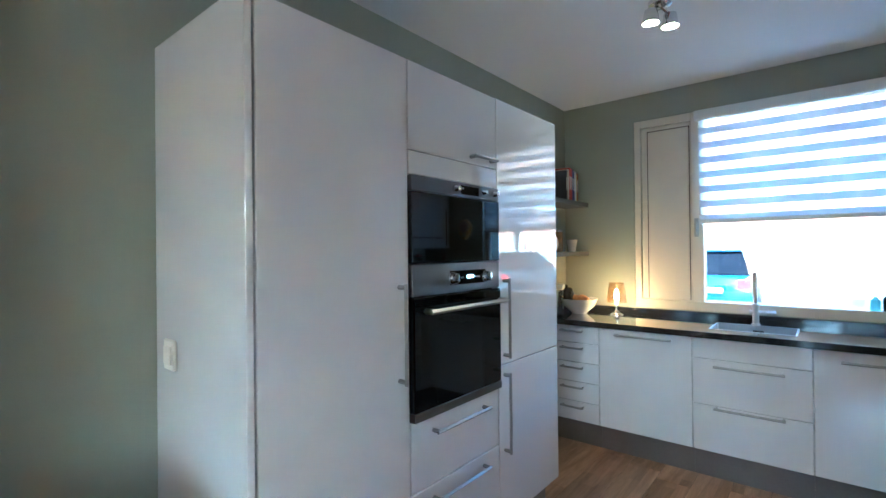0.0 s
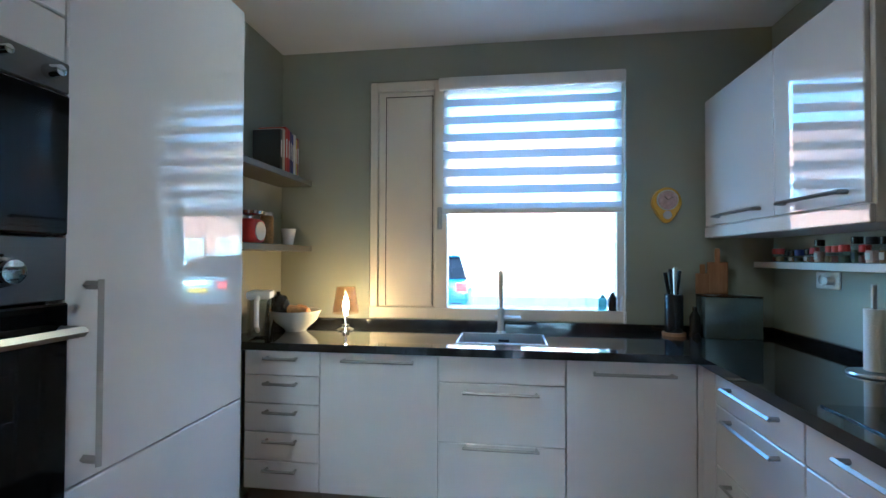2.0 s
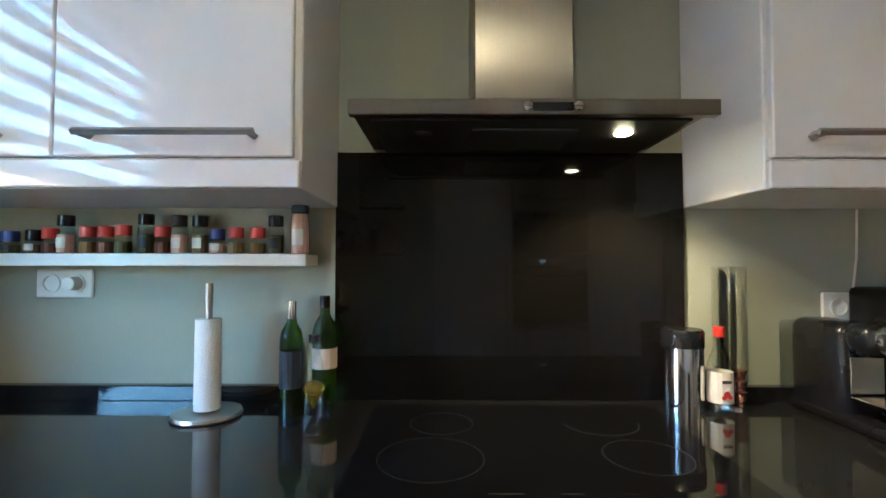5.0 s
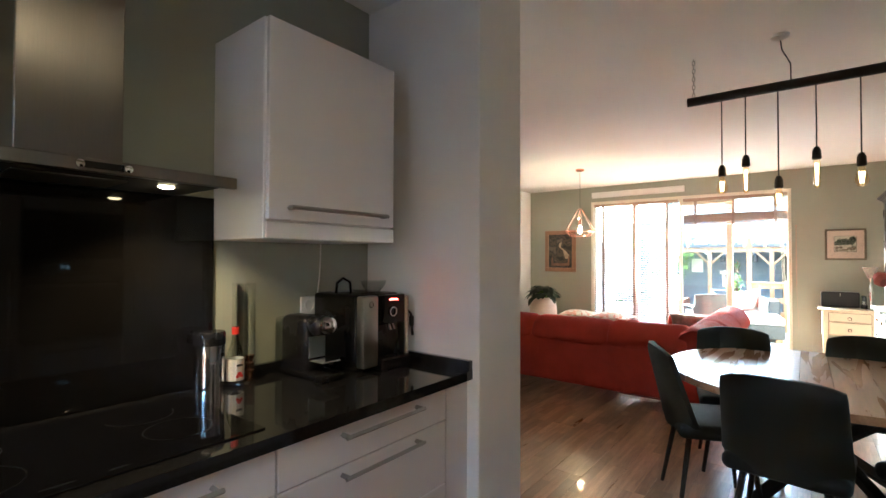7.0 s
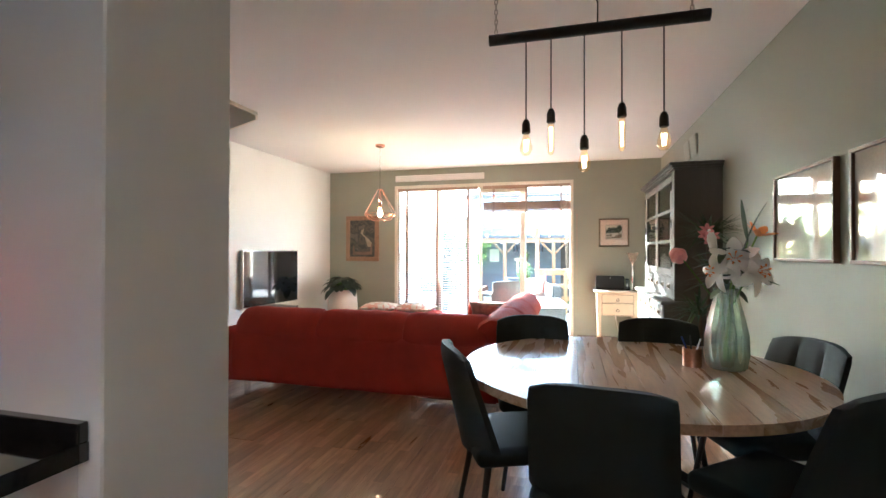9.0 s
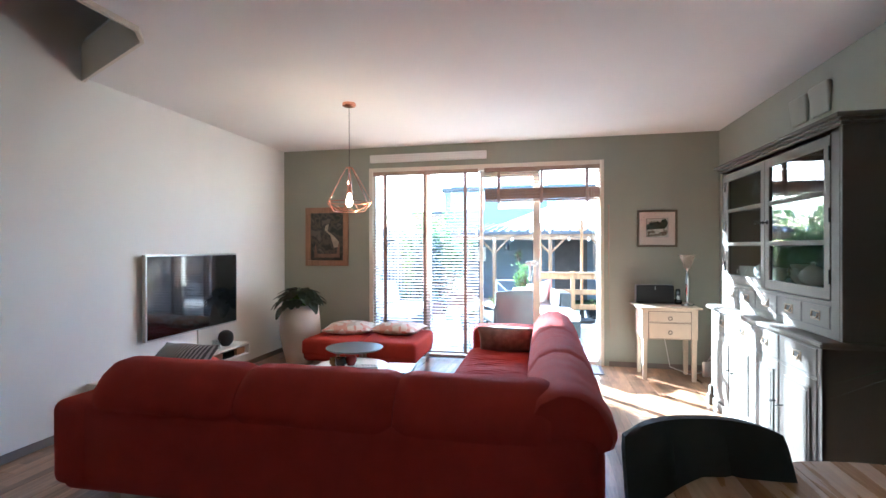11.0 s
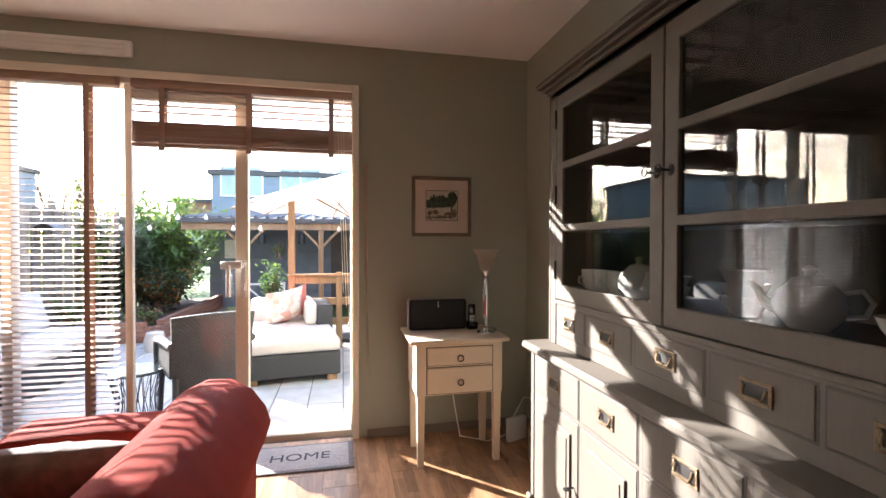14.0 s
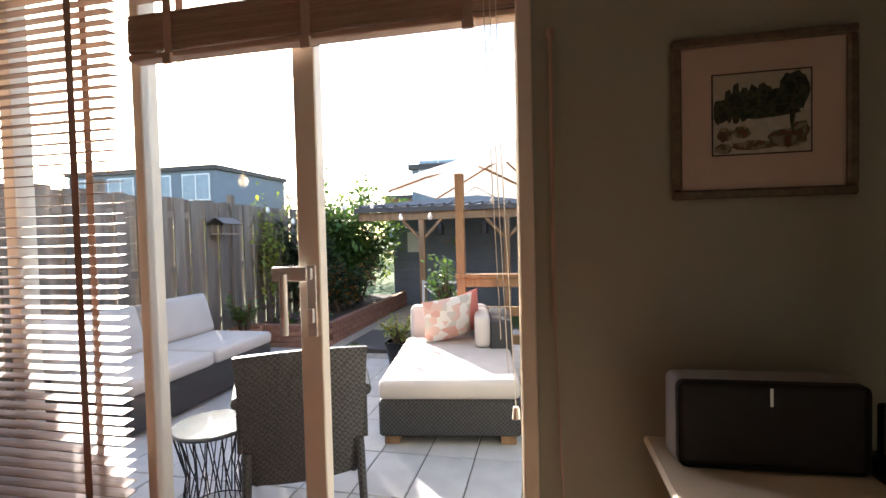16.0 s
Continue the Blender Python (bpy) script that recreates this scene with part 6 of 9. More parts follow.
def dining_chair(at, turn, label):
    """Bucket chair: seat faces +y of its own frame, back at -y."""
    c = thing("dining_chair", at, turn, label, "chair", "chairs round the table")
    bm = bmesh.new()
    box(bm, -0.235, 0.235, -0.20, 0.235, 0.42, 0.50, 0.035, 4)
    part("seat", bm, M["chair_cloth"], c, "", True)
    bm = bmesh.new()
    nx, nz = 24, 14
    g = {}
    for s in (0, 1):
        for i in range(nx + 1):
            for j in range(nz + 1):
                u, v = 2 * i / nx - 1, j / nz
                hw = (0.244 - 0.022 * v) * min(1.0, 0.86 + v * 1.1)
                corner = 0.0
                if v > 0.86:
                    corner = 0.030 * ((v - 0.86) / 0.14) ** 3
                x = u * (hw - corner)
                z = 0.44 + 0.455 * v - 0.02 * (abs(u) ** 3) * (v > 0.95)
                y = -0.185 - 0.105 * v + 0.085 * u * u * (1 - 0.55 * v)
                th = 0.032 * (1 - 0.6 * abs(u) ** 6) * (1 - 0.5 * max(0.0, v - 0.9) / 0.1)
                quilt = 0.0
                if s == 1:
                    quilt = -0.013 * min(1.0, (1 - v) * 8) * (1 - min(1.0, min(abs(u * 1.5 - q) for q in (-0.5, 0.5)) * 5)) ** 1.5 if v > 0.12 else 0
                g[s, i, j] = bm.verts.new((x, y + (th + quilt if s else -th), z))
    for i in range(nx):
        for j in range(nz):
            bm.faces.new((g[0, i, j], g[0, i + 1, j], g[0, i + 1, j + 1], g[0, i, j + 1]))
            bm.faces.new((g[1, i, j], g[1, i, j + 1], g[1, i + 1, j + 1], g[1, i + 1, j]))
    for i in range(nx):
        for j in (0, nz):
            bm.faces.new((g[0, i, j], g[1, i, j], g[1, i + 1, j], g[0, i + 1, j]))
    for j in range(nz):
        for i in (0, nx):
            bm.faces.new((g[0, i, j], g[0, i, j + 1], g[1, i, j + 1], g[1, i, j]))
    part("backrest", bm, M["chair_cloth"], c, "", True)
    for sx in (-1, 1):
        for y0, y1 in ((0.16, 0.215), (-0.13, -0.20)):
            bm = bmesh.new()
            tube(bm, [(sx * 0.15, y0, 0.43), (sx * 0.215, y1, 0.0)], 0.016, 8, 0.011)
            part("leg", bm, M["dark_metal"], c, "black tapered steel leg", True)
    bx("under_frame", c, M["dark_metal"], -0.16, 0.16, -0.14, 0.17, 0.405, 0.4195)
    return c


lbl = "dark green velvet bucket chair on black steel legs"
first = dining_chair((-0.585, -0.20, 0), 174.5, "dark green velvet bucket chair with its back to the kitchen")
for x, y, a, lb in ((-0.20, -0.57, 114, "dark green velvet bucket chair beside the sofa"), (-0.28, -1.235, 12, "dark green velvet bucket chair pushed in near the sofa"),
                    (-0.97, -1.30, -4, "dark green velvet bucket chair facing the kitchen"), (-1.32, -0.93, -74, "quilted dark green velvet chair beside the wall"), (-1.21, -0.32, -139, "dark green velvet chair in the wall corner")):
    tagged(copy_thing(first, pose(x, y, 0, 0, 0, a)), lb)

# vase with flowers, cup of pens
VX, VY = -1.19, -0.93
vs_ = thing("flower_vase", (VX, VY, 0.753), 0, "ribbed pale green glass vase with lilies and greenery", "vase")
bm = bmesh.new()
prof = [(0.072, 0.0), (0.084, 0.012), (0.094, 0.075), (0.092, 0.16), (0.074, 0.25), (0.055, 0.32), (0.051, 0.36), (0.056, 0.38)]
seg = 48
rings = []
for r, z in prof:
    rings.append([bm.verts.new(((r + 0.0035 * math.cos(12 * 2 * math.pi * k / seg)) * math.cos(2 * math.pi * k / seg), (r + 0.0035 * math.cos(12 * 2 * math.pi * k / seg)) * math.sin(2 * math.pi * k / seg), z)) for k in range(seg)])
for a, b in zip(rings, rings[1:]):
    for k in range(seg):
        bm.faces.new((a[k], a[(k + 1) % seg], b[(k + 1) % seg], b[k]))
bm.faces.new(rings[0][::-1])
part("glass", bm, M["vase_glass"], vs_, "", True)
rnd = random.Random(5)
stems = bmesh.new()
for k, (dx, dy, h) in enumerate(((-0.065, 0.09, 0.465), (-0.01, 0.08, 0.51), (0.06, 0.03, 0.57), (-0.13, 0.0, 0.635), (0.185, -0.01, 0.515), (0.08, 0.0, 0.61), (-0.08, 0.03, 0.60))):
    tube(stems, [(0.012 * math.cos(k), 0.012 * math.sin(k), 0.02), (dx * 0.25, dy * 0.25, h * 0.62), (dx, dy, h)], 0.0038, 6)
part("stalk_bundle", stems, M["leaf2"], vs_)


def lily(p, face, size, material, parent, name, curl=1.0, stamens=True):
    """An open bloom of six petals that curl back at their tips."""
    bm = bmesh.new()
    f = Vector(face).normalized()
    s = f.orthogonal().normalized()
    t = f.cross(s)
    p = Vector(p)
    for k in range(6):
        a = 2 * math.pi * k / 6 + 0.25
        out = math.cos(a) * s + math.sin(a) * t
        side = f.cross(out)
        wide = size * (0.27 if k % 2 else 0.20)
        rows = []
        for q in [i / 7 for i in range(8)]:
            c = p + out * size * (0.08 + 0.92 * q) + f * size * (0.62 * q - 0.60 * curl * q * q + (0.012 if k % 2 else 0))
            w = wide * max(0.04, math.sin(math.pi * (0.10 + 0.87 * q)) ** 0.8)
            rows.append([bm.verts.new(c - side * w + f * w * 0.22), bm.verts.new(c), bm.verts.new(c + side * w + f * w * 0.22)])
        for u, v in zip(rows, rows[1:]):
            for i in range(2):
                bm.faces.new((u[i], u[i + 1], v[i + 1], v[i]))
    bloom = part(name, bm, material, parent, "", True)
    if stamens:
        bm = bmesh.new()
        for k in range(6):
            a = 2 * math.pi * k / 6
            out = math.cos(a) * s + math.sin(a) * t
            tip = p + f * size * 0.62 + out * size * 0.22
            tube(bm, [p, p + f * size * 0.35 + out * size * 0.06, tip], 0.0014, 5)
            tube(bm, [tip - out * 0.006, tip + out * 0.006], 0.0035, 6)
        part("stamens", bm, M["petal_orange"], bloom, "orange-brown stamens")


lily((-0.008, 0.085, 0.512), (0.25, 0.9, 0.25), 0.115, M["petal_white"], vs_, "lily_bloom")
lily((-0.075, 0.095, 0.465), (-0.45, 0.85, 0.1), 0.115, M["petal_white"], vs_, "lily_bloom")
lily((0.04, 0.05, 0.46), (0.8, 0.5, 0.1), 0.10, M["petal_white"], vs_, "lily_bloom")
lily((-0.13, 0.0, 0.63), (-0.35, 0.35, 0.9), 0.075, M["petal_orange"], vs_, "orange_bloom", 0.1, False)
for k, (dx, dz) in enumerate(((0.0, 0.0), (0.018, 0.03), (-0.016, 0.028), (0.004, 0.058))):
    lily((0.08 + dx, 0.01, 0.60 + dz), (0.2 * (k - 1.5), 0.8, 0.5), 0.036, M["petal_pink"], vs_, "pink_bloom", 0.5, False)
bm = bmesh.new()
lathe(bm, [(0, 0), (0.018, 0.015), (0.022, 0.06), (0.012, 0.10), (0, 0.112)], 12)
bmesh.ops.transform(bm, matrix=pose(0.06, 0.03, 0.56, 10, 8, 0), verts=bm.verts)
part("lily_bud", bm, M["petal_white"], vs_, "closed white lily bud", True)
bm = bmesh.new()
lathe(bm, [(0, 0), (0.03, 0.012), (0.042, 0.04), (0.026, 0.078), (0, 0.09)], 14)
bmesh.ops.transform(bm, matrix=pose(0.185, 0.0, 0.515, 50, 40, 0), verts=bm.verts)
part("protea_bud", bm, M["petal_pink"], vs_, "salmon pink bud", True)
bm = bmesh.new()
for k in range(20):
    a = rnd.uniform(0, 6.28)
    z = rnd.uniform(0.36, 0.56)
    broad_leaf(bm, (0.03 * math.cos(a), 0.03 * math.sin(a), z), (math.cos(a), math.sin(a), rnd.uniform(-0.2, 0.8)), rnd.uniform(0.09, 0.16), 0.035, 0.35, 4)
broad_leaf(bm, (-0.05, 0.04, 0.44), (-1.0, 0.3, -0.1), 0.15, 0.05, 0.15)
broad_leaf(bm, (-0.06, 0.02, 0.54), (-0.25, 0.1, 1.0), 0.26, 0.04, 0.12)
broad_leaf(bm, (-0.08, 0.03, 0.60), (0.25, 0.1, 1.0), 0.20, 0.03, -0.1)
part("foliage", bm, M["leaf"], vs_, "", True)
cupt = thing("pen_cup", (-1.045, -0.94, 0.753), 0, "copper tin with pens on the dining table", "cup")
bm = bmesh.new()
lathe(bm, [(0, 0), (0.043, 0), (0.043, 0.088), (0.041, 0.088), (0.041, 0.004), (0, 0.004)], 24)
part("tin", bm, M["rust"], cupt, "", True)
for x, y, c in ((0.02, 0.0, "blue"), (-0.01, 0.02, "label"), (0.0, -0.02, "ink")):
    bm = bmesh.new()
    tube(bm, [(0, 0, 0.01), (x * 2.4, y * 2.4, 0.14)], 0.004, 6)
    part("pen", bm, M[c], cupt)
bx_book = thing("small_box", (-1.30, -1.18, 0.753), 20, "small white tissue box beside the vase", "box")
bx("box", bx_book, M["white_paint"], -0.05, 0.05, -0.05, 0.05, 0, 0.085, bevel=0.008)

# tall grassy plant behind the table
gp = thing("potted_grass", (-1.46, -2.30, 0), 0, "tall spiky dracaena in a dark pot beside the hutch", "plant")
bm = bmesh.new()
lathe(bm, [(0, 0), (0.11, 0), (0.15, 0.30), (0.14, 0.30), (0.13, 0.27), (0, 0.27)], 22)
part("pot", bm, M["black_plastic"], gp, "", True)
bm = bmesh.new()
for x, y, h in ((0.0, 0.0, 1.47), (0.05, -0.04, 0.90), (-0.05, 0.04, 1.15)):
    tube(bm, [(x * 0.5, y * 0.5, 0.26), (x, y, h)], 0.012, 7)
part("trunk", bm, M["bark"], gp, "", True)
bm = bmesh.new()
for x, y, h, n in ((0.0, 0.0, 1.47, 130), (0.05, -0.04, 0.90, 60), (-0.05, 0.04, 1.15, 70)):
    for k in range(n):
        a = rnd.uniform(0, 6.28)
        leaf_card(bm, (x, y, h - 0.05 + rnd.uniform(-0.05, 0.02)), (math.cos(a), math.sin(a), rnd.uniform(0.0, 1.4)), rnd.uniform(0.24, 0.42), 0.017, rnd.uniform(0.1, 0.45))
part("leaves", bm, M["leaf"], gp)

# hanging bar with five bulbs
hb_ = thing("hanging_lamp", (0, -0.82, 0), 0, "black beam lamp on chains with five filament bulbs", "pendant lamp")
bm = bmesh.new()
tube(bm, [(-0.065, 0.0, 2.405), (-1.095, -0.0, 2.405)], 0.028, 14)
part("beam", bm, M["dark_metal"], hb_, "round black wooden beam", True)
for x in (-0.10, -1.02):
    bm = bmesh.new()
    z = 2.43
    k = 0
    while z < HC - 0.005:
        a = 0 if k % 2 else 1
        pts = [(x + 0.008 * math.cos(t) * a, 0.008 * math.cos(t) * (1 - a), z + 0.016 + 0.016 * math.sin(t)) for t in [i * math.pi / 4 for i in range(9)]]
        tube(bm, pts, 0.003, 5, cap=False)
        z += 0.026
        k += 1
    part("chain", bm, M["steel"], hb_, "steel chain")
bm = bmesh.new()
lathe(bm, [(0, 0), (0.045, 0), (0.045, -0.015), (0.01, -0.03), (0, -0.03)], 20, (-0.555, 0.07, HC))
part("ceiling_rose", bm, M["white_paint"], hb_, "", True)
bm = bmesh.new()
tube(bm, [(-0.555, 0.07, HC - 0.02), (-0.56, 0.05, 2.60), (-0.60, 0.02, 2.52), (-0.60, 0.0, 2.43)], 0.0035, 6)
part("feed_cable", bm, M["ink"], hb_)
for x, zt_, long_ in ((-0.254, 1.963, False), (-0.378, 2.009, True), (-0.538, 1.866, False), (-0.712, 2.011, True), (-0.899, 1.953, False)):
    p = bmesh.new()
    tube(p, [(x, 0, 2.385), (x, 0, zt_ + 0.01)], 0.0035, 6)
    cord = part("cord", p, M["ink"], hb_, "black cloth cord")
    bm = bmesh.new()
    lathe(bm, [(0, 0.02), (0.012, 0.015), (0.02, -0.005), (0.022, -0.05), (0.018, -0.055), (0, -0.055)], 14, (x, 0, zt_))
    part("socket", bm, M["dark_metal"], cord, "dark metal bulb socket", True)
    bm = bmesh.new()
    if long_:
        lathe(bm, [(0.013, -0.055), (0.016, -0.07), (0.016, -0.20), (0.008, -0.215), (0, -0.217)], 16, (x, 0, zt_))
    else:
        lathe(bm, [(0.013, -0.055), (0.016, -0.07), (0.031, -0.12), (0.030, -0.14), (0.018, -0.162), (0, -0.167)], 18, (x, 0, zt_))
    blb = part("bulb", bm, M["amber"], cord, "clear amber filament bulb", True)
    blb.visible_shadow = False
    bm = bmesh.new()
    z0, z1 = (-0.075, -0.195) if long_ else (-0.085, -0.145)
    for k in range(4):
        a = k * 1.57
        r = 0.006 if long_ else 0.011
        tube(bm, [(x + r * math.cos(a), r * math.sin(a), zt_ + z0), (x + r * 0.7 * math.cos(a + 0.6), r * 0.7 * math.sin(a + 0.6), zt_ + z1)], 0.0016, 5)
    part("filament", bm, M["bulb"], cord, "glowing filament")

# framed pictures on the west wall
for y0, y1, z0, z1, lb in ((-1.79, -1.09, 1.253, 1.772, "brown framed picture behind glass, reflecting the window"), (-0.955, -0.255, 1.253, 1.772, "second brown framed picture behind reflecting glass")):
    f = thing("picture_frame", (XW, (y0 + y1) / 2, z0), 0, lb, "picture", "pictures above the dining table")
    w, h = (y1 - y0) / 2, z1 - z0
    bm = bmesh.new()
    for d in ((0.001, 0.032, -w, w, 0, 0.018), (0.001, 0.032, -w, w, h - 0.018, h), (0.001, 0.032, -w, -w + 0.018, 0.018, h - 0.018), (0.001, 0.032, w - 0.018, w, 0.018, h - 0.018)):
        box(bm, *d, 0.002)
    part("frame", bm, M["frame_brown"], f)
    bx("print", f, M["mirror_art"], 0.002, 0.018, -w + 0.018, w - 0.018, 0.018, h - 0.018, bevel=0, label="pale print under glass")
for y0, y1, z0, z1 in ((-4.20, -3.95, 2.31, 2.52), (-3.93, -3.68, 2.31, 2.53)):
    s = thing("wall_light", (XW, (y0 + y1) / 2, z0), 0, "pale sage flared wall uplighter above the hutch", "wall light", "wall uplighters")
    bm = bmesh.new()
    box(bm, 0.001, 0.04, (y0 - y1) / 2, (y1 - y0) / 2, 0, z1 - z0, 0.018, 3)
    for v in bm.verts:
        k = v.co.z / (z1 - z0)
        v.co.y *= 0.86 + 0.14 * k
        v.co.x = 0.001 + (v.co.x - 0.001) * (0.45 + 0.55 * k)
    part("shade", bm, M["sage_pale"], s, "", True)

# ---- hutch cabinet ----
HX, LX = -1.345, -1.262            # faces of the upper and lower part
HY0, HY1 = -4.56, -2.89
hu = thing("hutch_cabinet", (0, 0, 0), 0, "tall grey-painted hutch with glazed doors over drawers and panelled doors", "cabinet")


def add(name, dims, material=None, parent=None, bevel=0.003, label=""):
    return bx(name, parent or hu, material or M["hutch"], *dims, bevel=bevel, label=label)


LY0, LY1 = HY0 - 0.03, HY1 + 0.0
add("lower_case", (XW + 0.002, LX - 0.004, LY0 + 0.02, LY1 - 0.02, 0.07, 0.842))
add("base_moulding", (XW + 0.002, LX + 0.01, LY0, LY1, 0.0, 0.075), bevel=0.006)
add("counter", (XW + 0.002, LX + 0.03, LY0 - 0.03, LY1 + 0.03, 0.843, 0.878), bevel=0.010)
for y in (LY0 + 0.02, LY1 - 0.055):
    add("pilaster", (LX - 0.022, LX, y, y + 0.035, 0.076, 0.842))
for y in (LY0 + 0.02, LY1 - 0.055):
    bx("corner_block", hu, M["hutch"], LX, LX + 0.035, y - 0.01, y + 0.045, 0.0, 0.10, bevel=0.008, seg=2)
    bx("corner_scroll", hu, M["hutch"], LX, LX + 0.022, y - 0.005, y + 0.04, 0.10, 0.17, bevel=0.008, seg=2)


def ring_pull(parent, x, y, z):
    """Recessed campaign pull: raised bronze rim, flat dark plate coloured as the recess's shade, bail hanging in it."""
    bm = bmesh.new()
    for d in ((0, 0.005, -0.046, 0.046, 0.019, 0.028), (0, 0.005, -0.046, 0.046, -0.028, -0.019), (0, 0.005, -0.046, -0.035, -0.019, 0.019), (0, 0.005, 0.035, 0.046, -0.019, 0.019)):
        box(bm, *d, 0.0015)
    bmesh.ops.transform(bm, matrix=pose(x, y, z), verts=bm.verts)
    rim = part("pull", bm, M["bronze"], parent, "aged bronze campaign pull")
    bm = bmesh.new()
    box(bm, 0.0002, 0.0012, -0.0355, 0.0355, -0.0195, 0.0195)
    bmesh.ops.transform(bm, matrix=pose(x, y, z), verts=bm.verts)
    part("well", bm, M["dark_metal"], rim)
    bm = bmesh.new()
    tube(bm, [(0.004, -0.030, 0.012), (0.010, -0.030, -0.004), (0.011, -0.024, -0.013), (0.011, 0.024, -0.013), (0.010, 0.030, -0.004), (0.004, 0.030, 0.012)], 0.0042, 8)
    bmesh.ops.transform(bm, matrix=pose(x, y, z), verts=bm.verts)
    part("bail", bm, M["bronze"], rim, "", True)
    return rim


dy = [LY0 + 0.06, -4.11, -3.75, -3.37, LY1 - 0.06]
for a, b in zip(dy, dy[1:]):
    d = add("drawer", (LX - 0.02, LX, a + 0.012, b - 0.012, 0.672, 0.826), bevel=0.004)
    # Thin dark sheet behind each drawer and door paints the gap's shade.
    bx("reveal", d, M["hutch_shade"], LX - 0.0038, LX - 0.0025, a + 0.0085, b - 0.0085, 0.6685, 0.8295, bevel=0)
    ring_pull(d, LX, (a + b) / 2, 0.75)
    d = add("door", (LX - 0.02, LX, a + 0.012, b - 0.012, 0.09, 0.655), bevel=0.004)
    bx("reveal", d, M["hutch_shade"], LX - 0.0038, LX - 0.0025, a + 0.0085, b - 0.0085, 0.0865, 0.6585, bevel=0)
    bm = bmesh.new()
    y0, y1 = a + 0.075, b - 0.075
    yy = y0
    box(bm, LX, LX + 0.008, y0 - 0.012, y1 + 0.012, 0.145, 0.60, 0.004)
    box(bm, LX + 0.008, LX + 0.011, y0 + 0.012, y1 - 0.012, 0.17, 0.575, 0.002)
    part("door_panel", bm, M["hutch"], d, "raised door panel")
    bm = bmesh.new()
    yk = b - 0.045 if dy.index(a) % 2 == 0 else a + 0.045
    tube(bm, [(LX, yk, 0.40), (LX + 0.03, yk, 0.40)], 0.004, 6)
    lathe(bm, [(0.006, 0), (0.013, 0), (0.013, 0.004), (0.006, 0.004)], 12, (LX + 0.03, yk, 0.395))
    part("key", bm, M["dark_metal"], d, "small iron key", True)
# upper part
# Back, shelves and rails take the darkened tone in place of inner shade.
add("upper_back", (XW + 0.002, XW + 0.02, HY0 + 0.02, HY1 - 0.02, 0.88, 2.03), M["hutch_shade"])
for y0, y1 in ((HY0, HY0 + 0.022), (HY1 - 0.022, HY1)):
    add("side", (XW + 0.002, HX, y0, y1, 0.88, 2.03))
add("top_board", (XW + 0.02, HX, HY0 + 0.022, HY1 - 0.022, 2.005, 2.03))
add("drawer_case", (XW + 0.02, HX - 0.004, HY0 + 0.022, HY1 - 0.022, 0.88, 1.08))
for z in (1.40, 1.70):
    add("shelf", (XW + 0.02, HX - 0.06, HY0 + 0.022, HY1 - 0.022, z - 0.009, z + 0.009), M["hutch_shade"])
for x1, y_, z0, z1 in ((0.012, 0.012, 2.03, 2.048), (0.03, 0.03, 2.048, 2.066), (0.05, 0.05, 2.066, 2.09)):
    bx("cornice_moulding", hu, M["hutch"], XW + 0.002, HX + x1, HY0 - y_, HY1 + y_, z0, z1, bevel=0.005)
add("bottom_shelf", (XW + 0.02, HX - 0.03, HY0 + 0.022, HY1 - 0.022, 1.120, 1.138), M["hutch_shade"])
face = bmesh.new()
lattice(face, HX - 0.02, HX, [HY0 + 0.022, HY0 + 0.075, HY1 - 0.10, HY1 - 0.022], [0.88, 1.066, 1.085, 2.005, 2.03], {(1, 0), (1, 2)})
part("face_frame", face, M["hutch"], hu)
sd = [HY0 + 0.075, -4.22, -3.91, -3.585, -3.28, HY1 - 0.10]
for a, b in zip(sd, sd[1:]):
    d = add("drawer", (HX - 0.02, HX, a + 0.01, b - 0.01, 0.93, 1.055), bevel=0.004)
    # Same dark sheet: shade of the drawer gap put into colour.
    bx("reveal", d, M["hutch_shade"], HX - 0.0038, HX - 0.0025, a + 0.0065, b - 0.0065, 0.9265, 1.0585, bevel=0)
    ring_pull(d, HX, (a + b) / 2, 0.992)
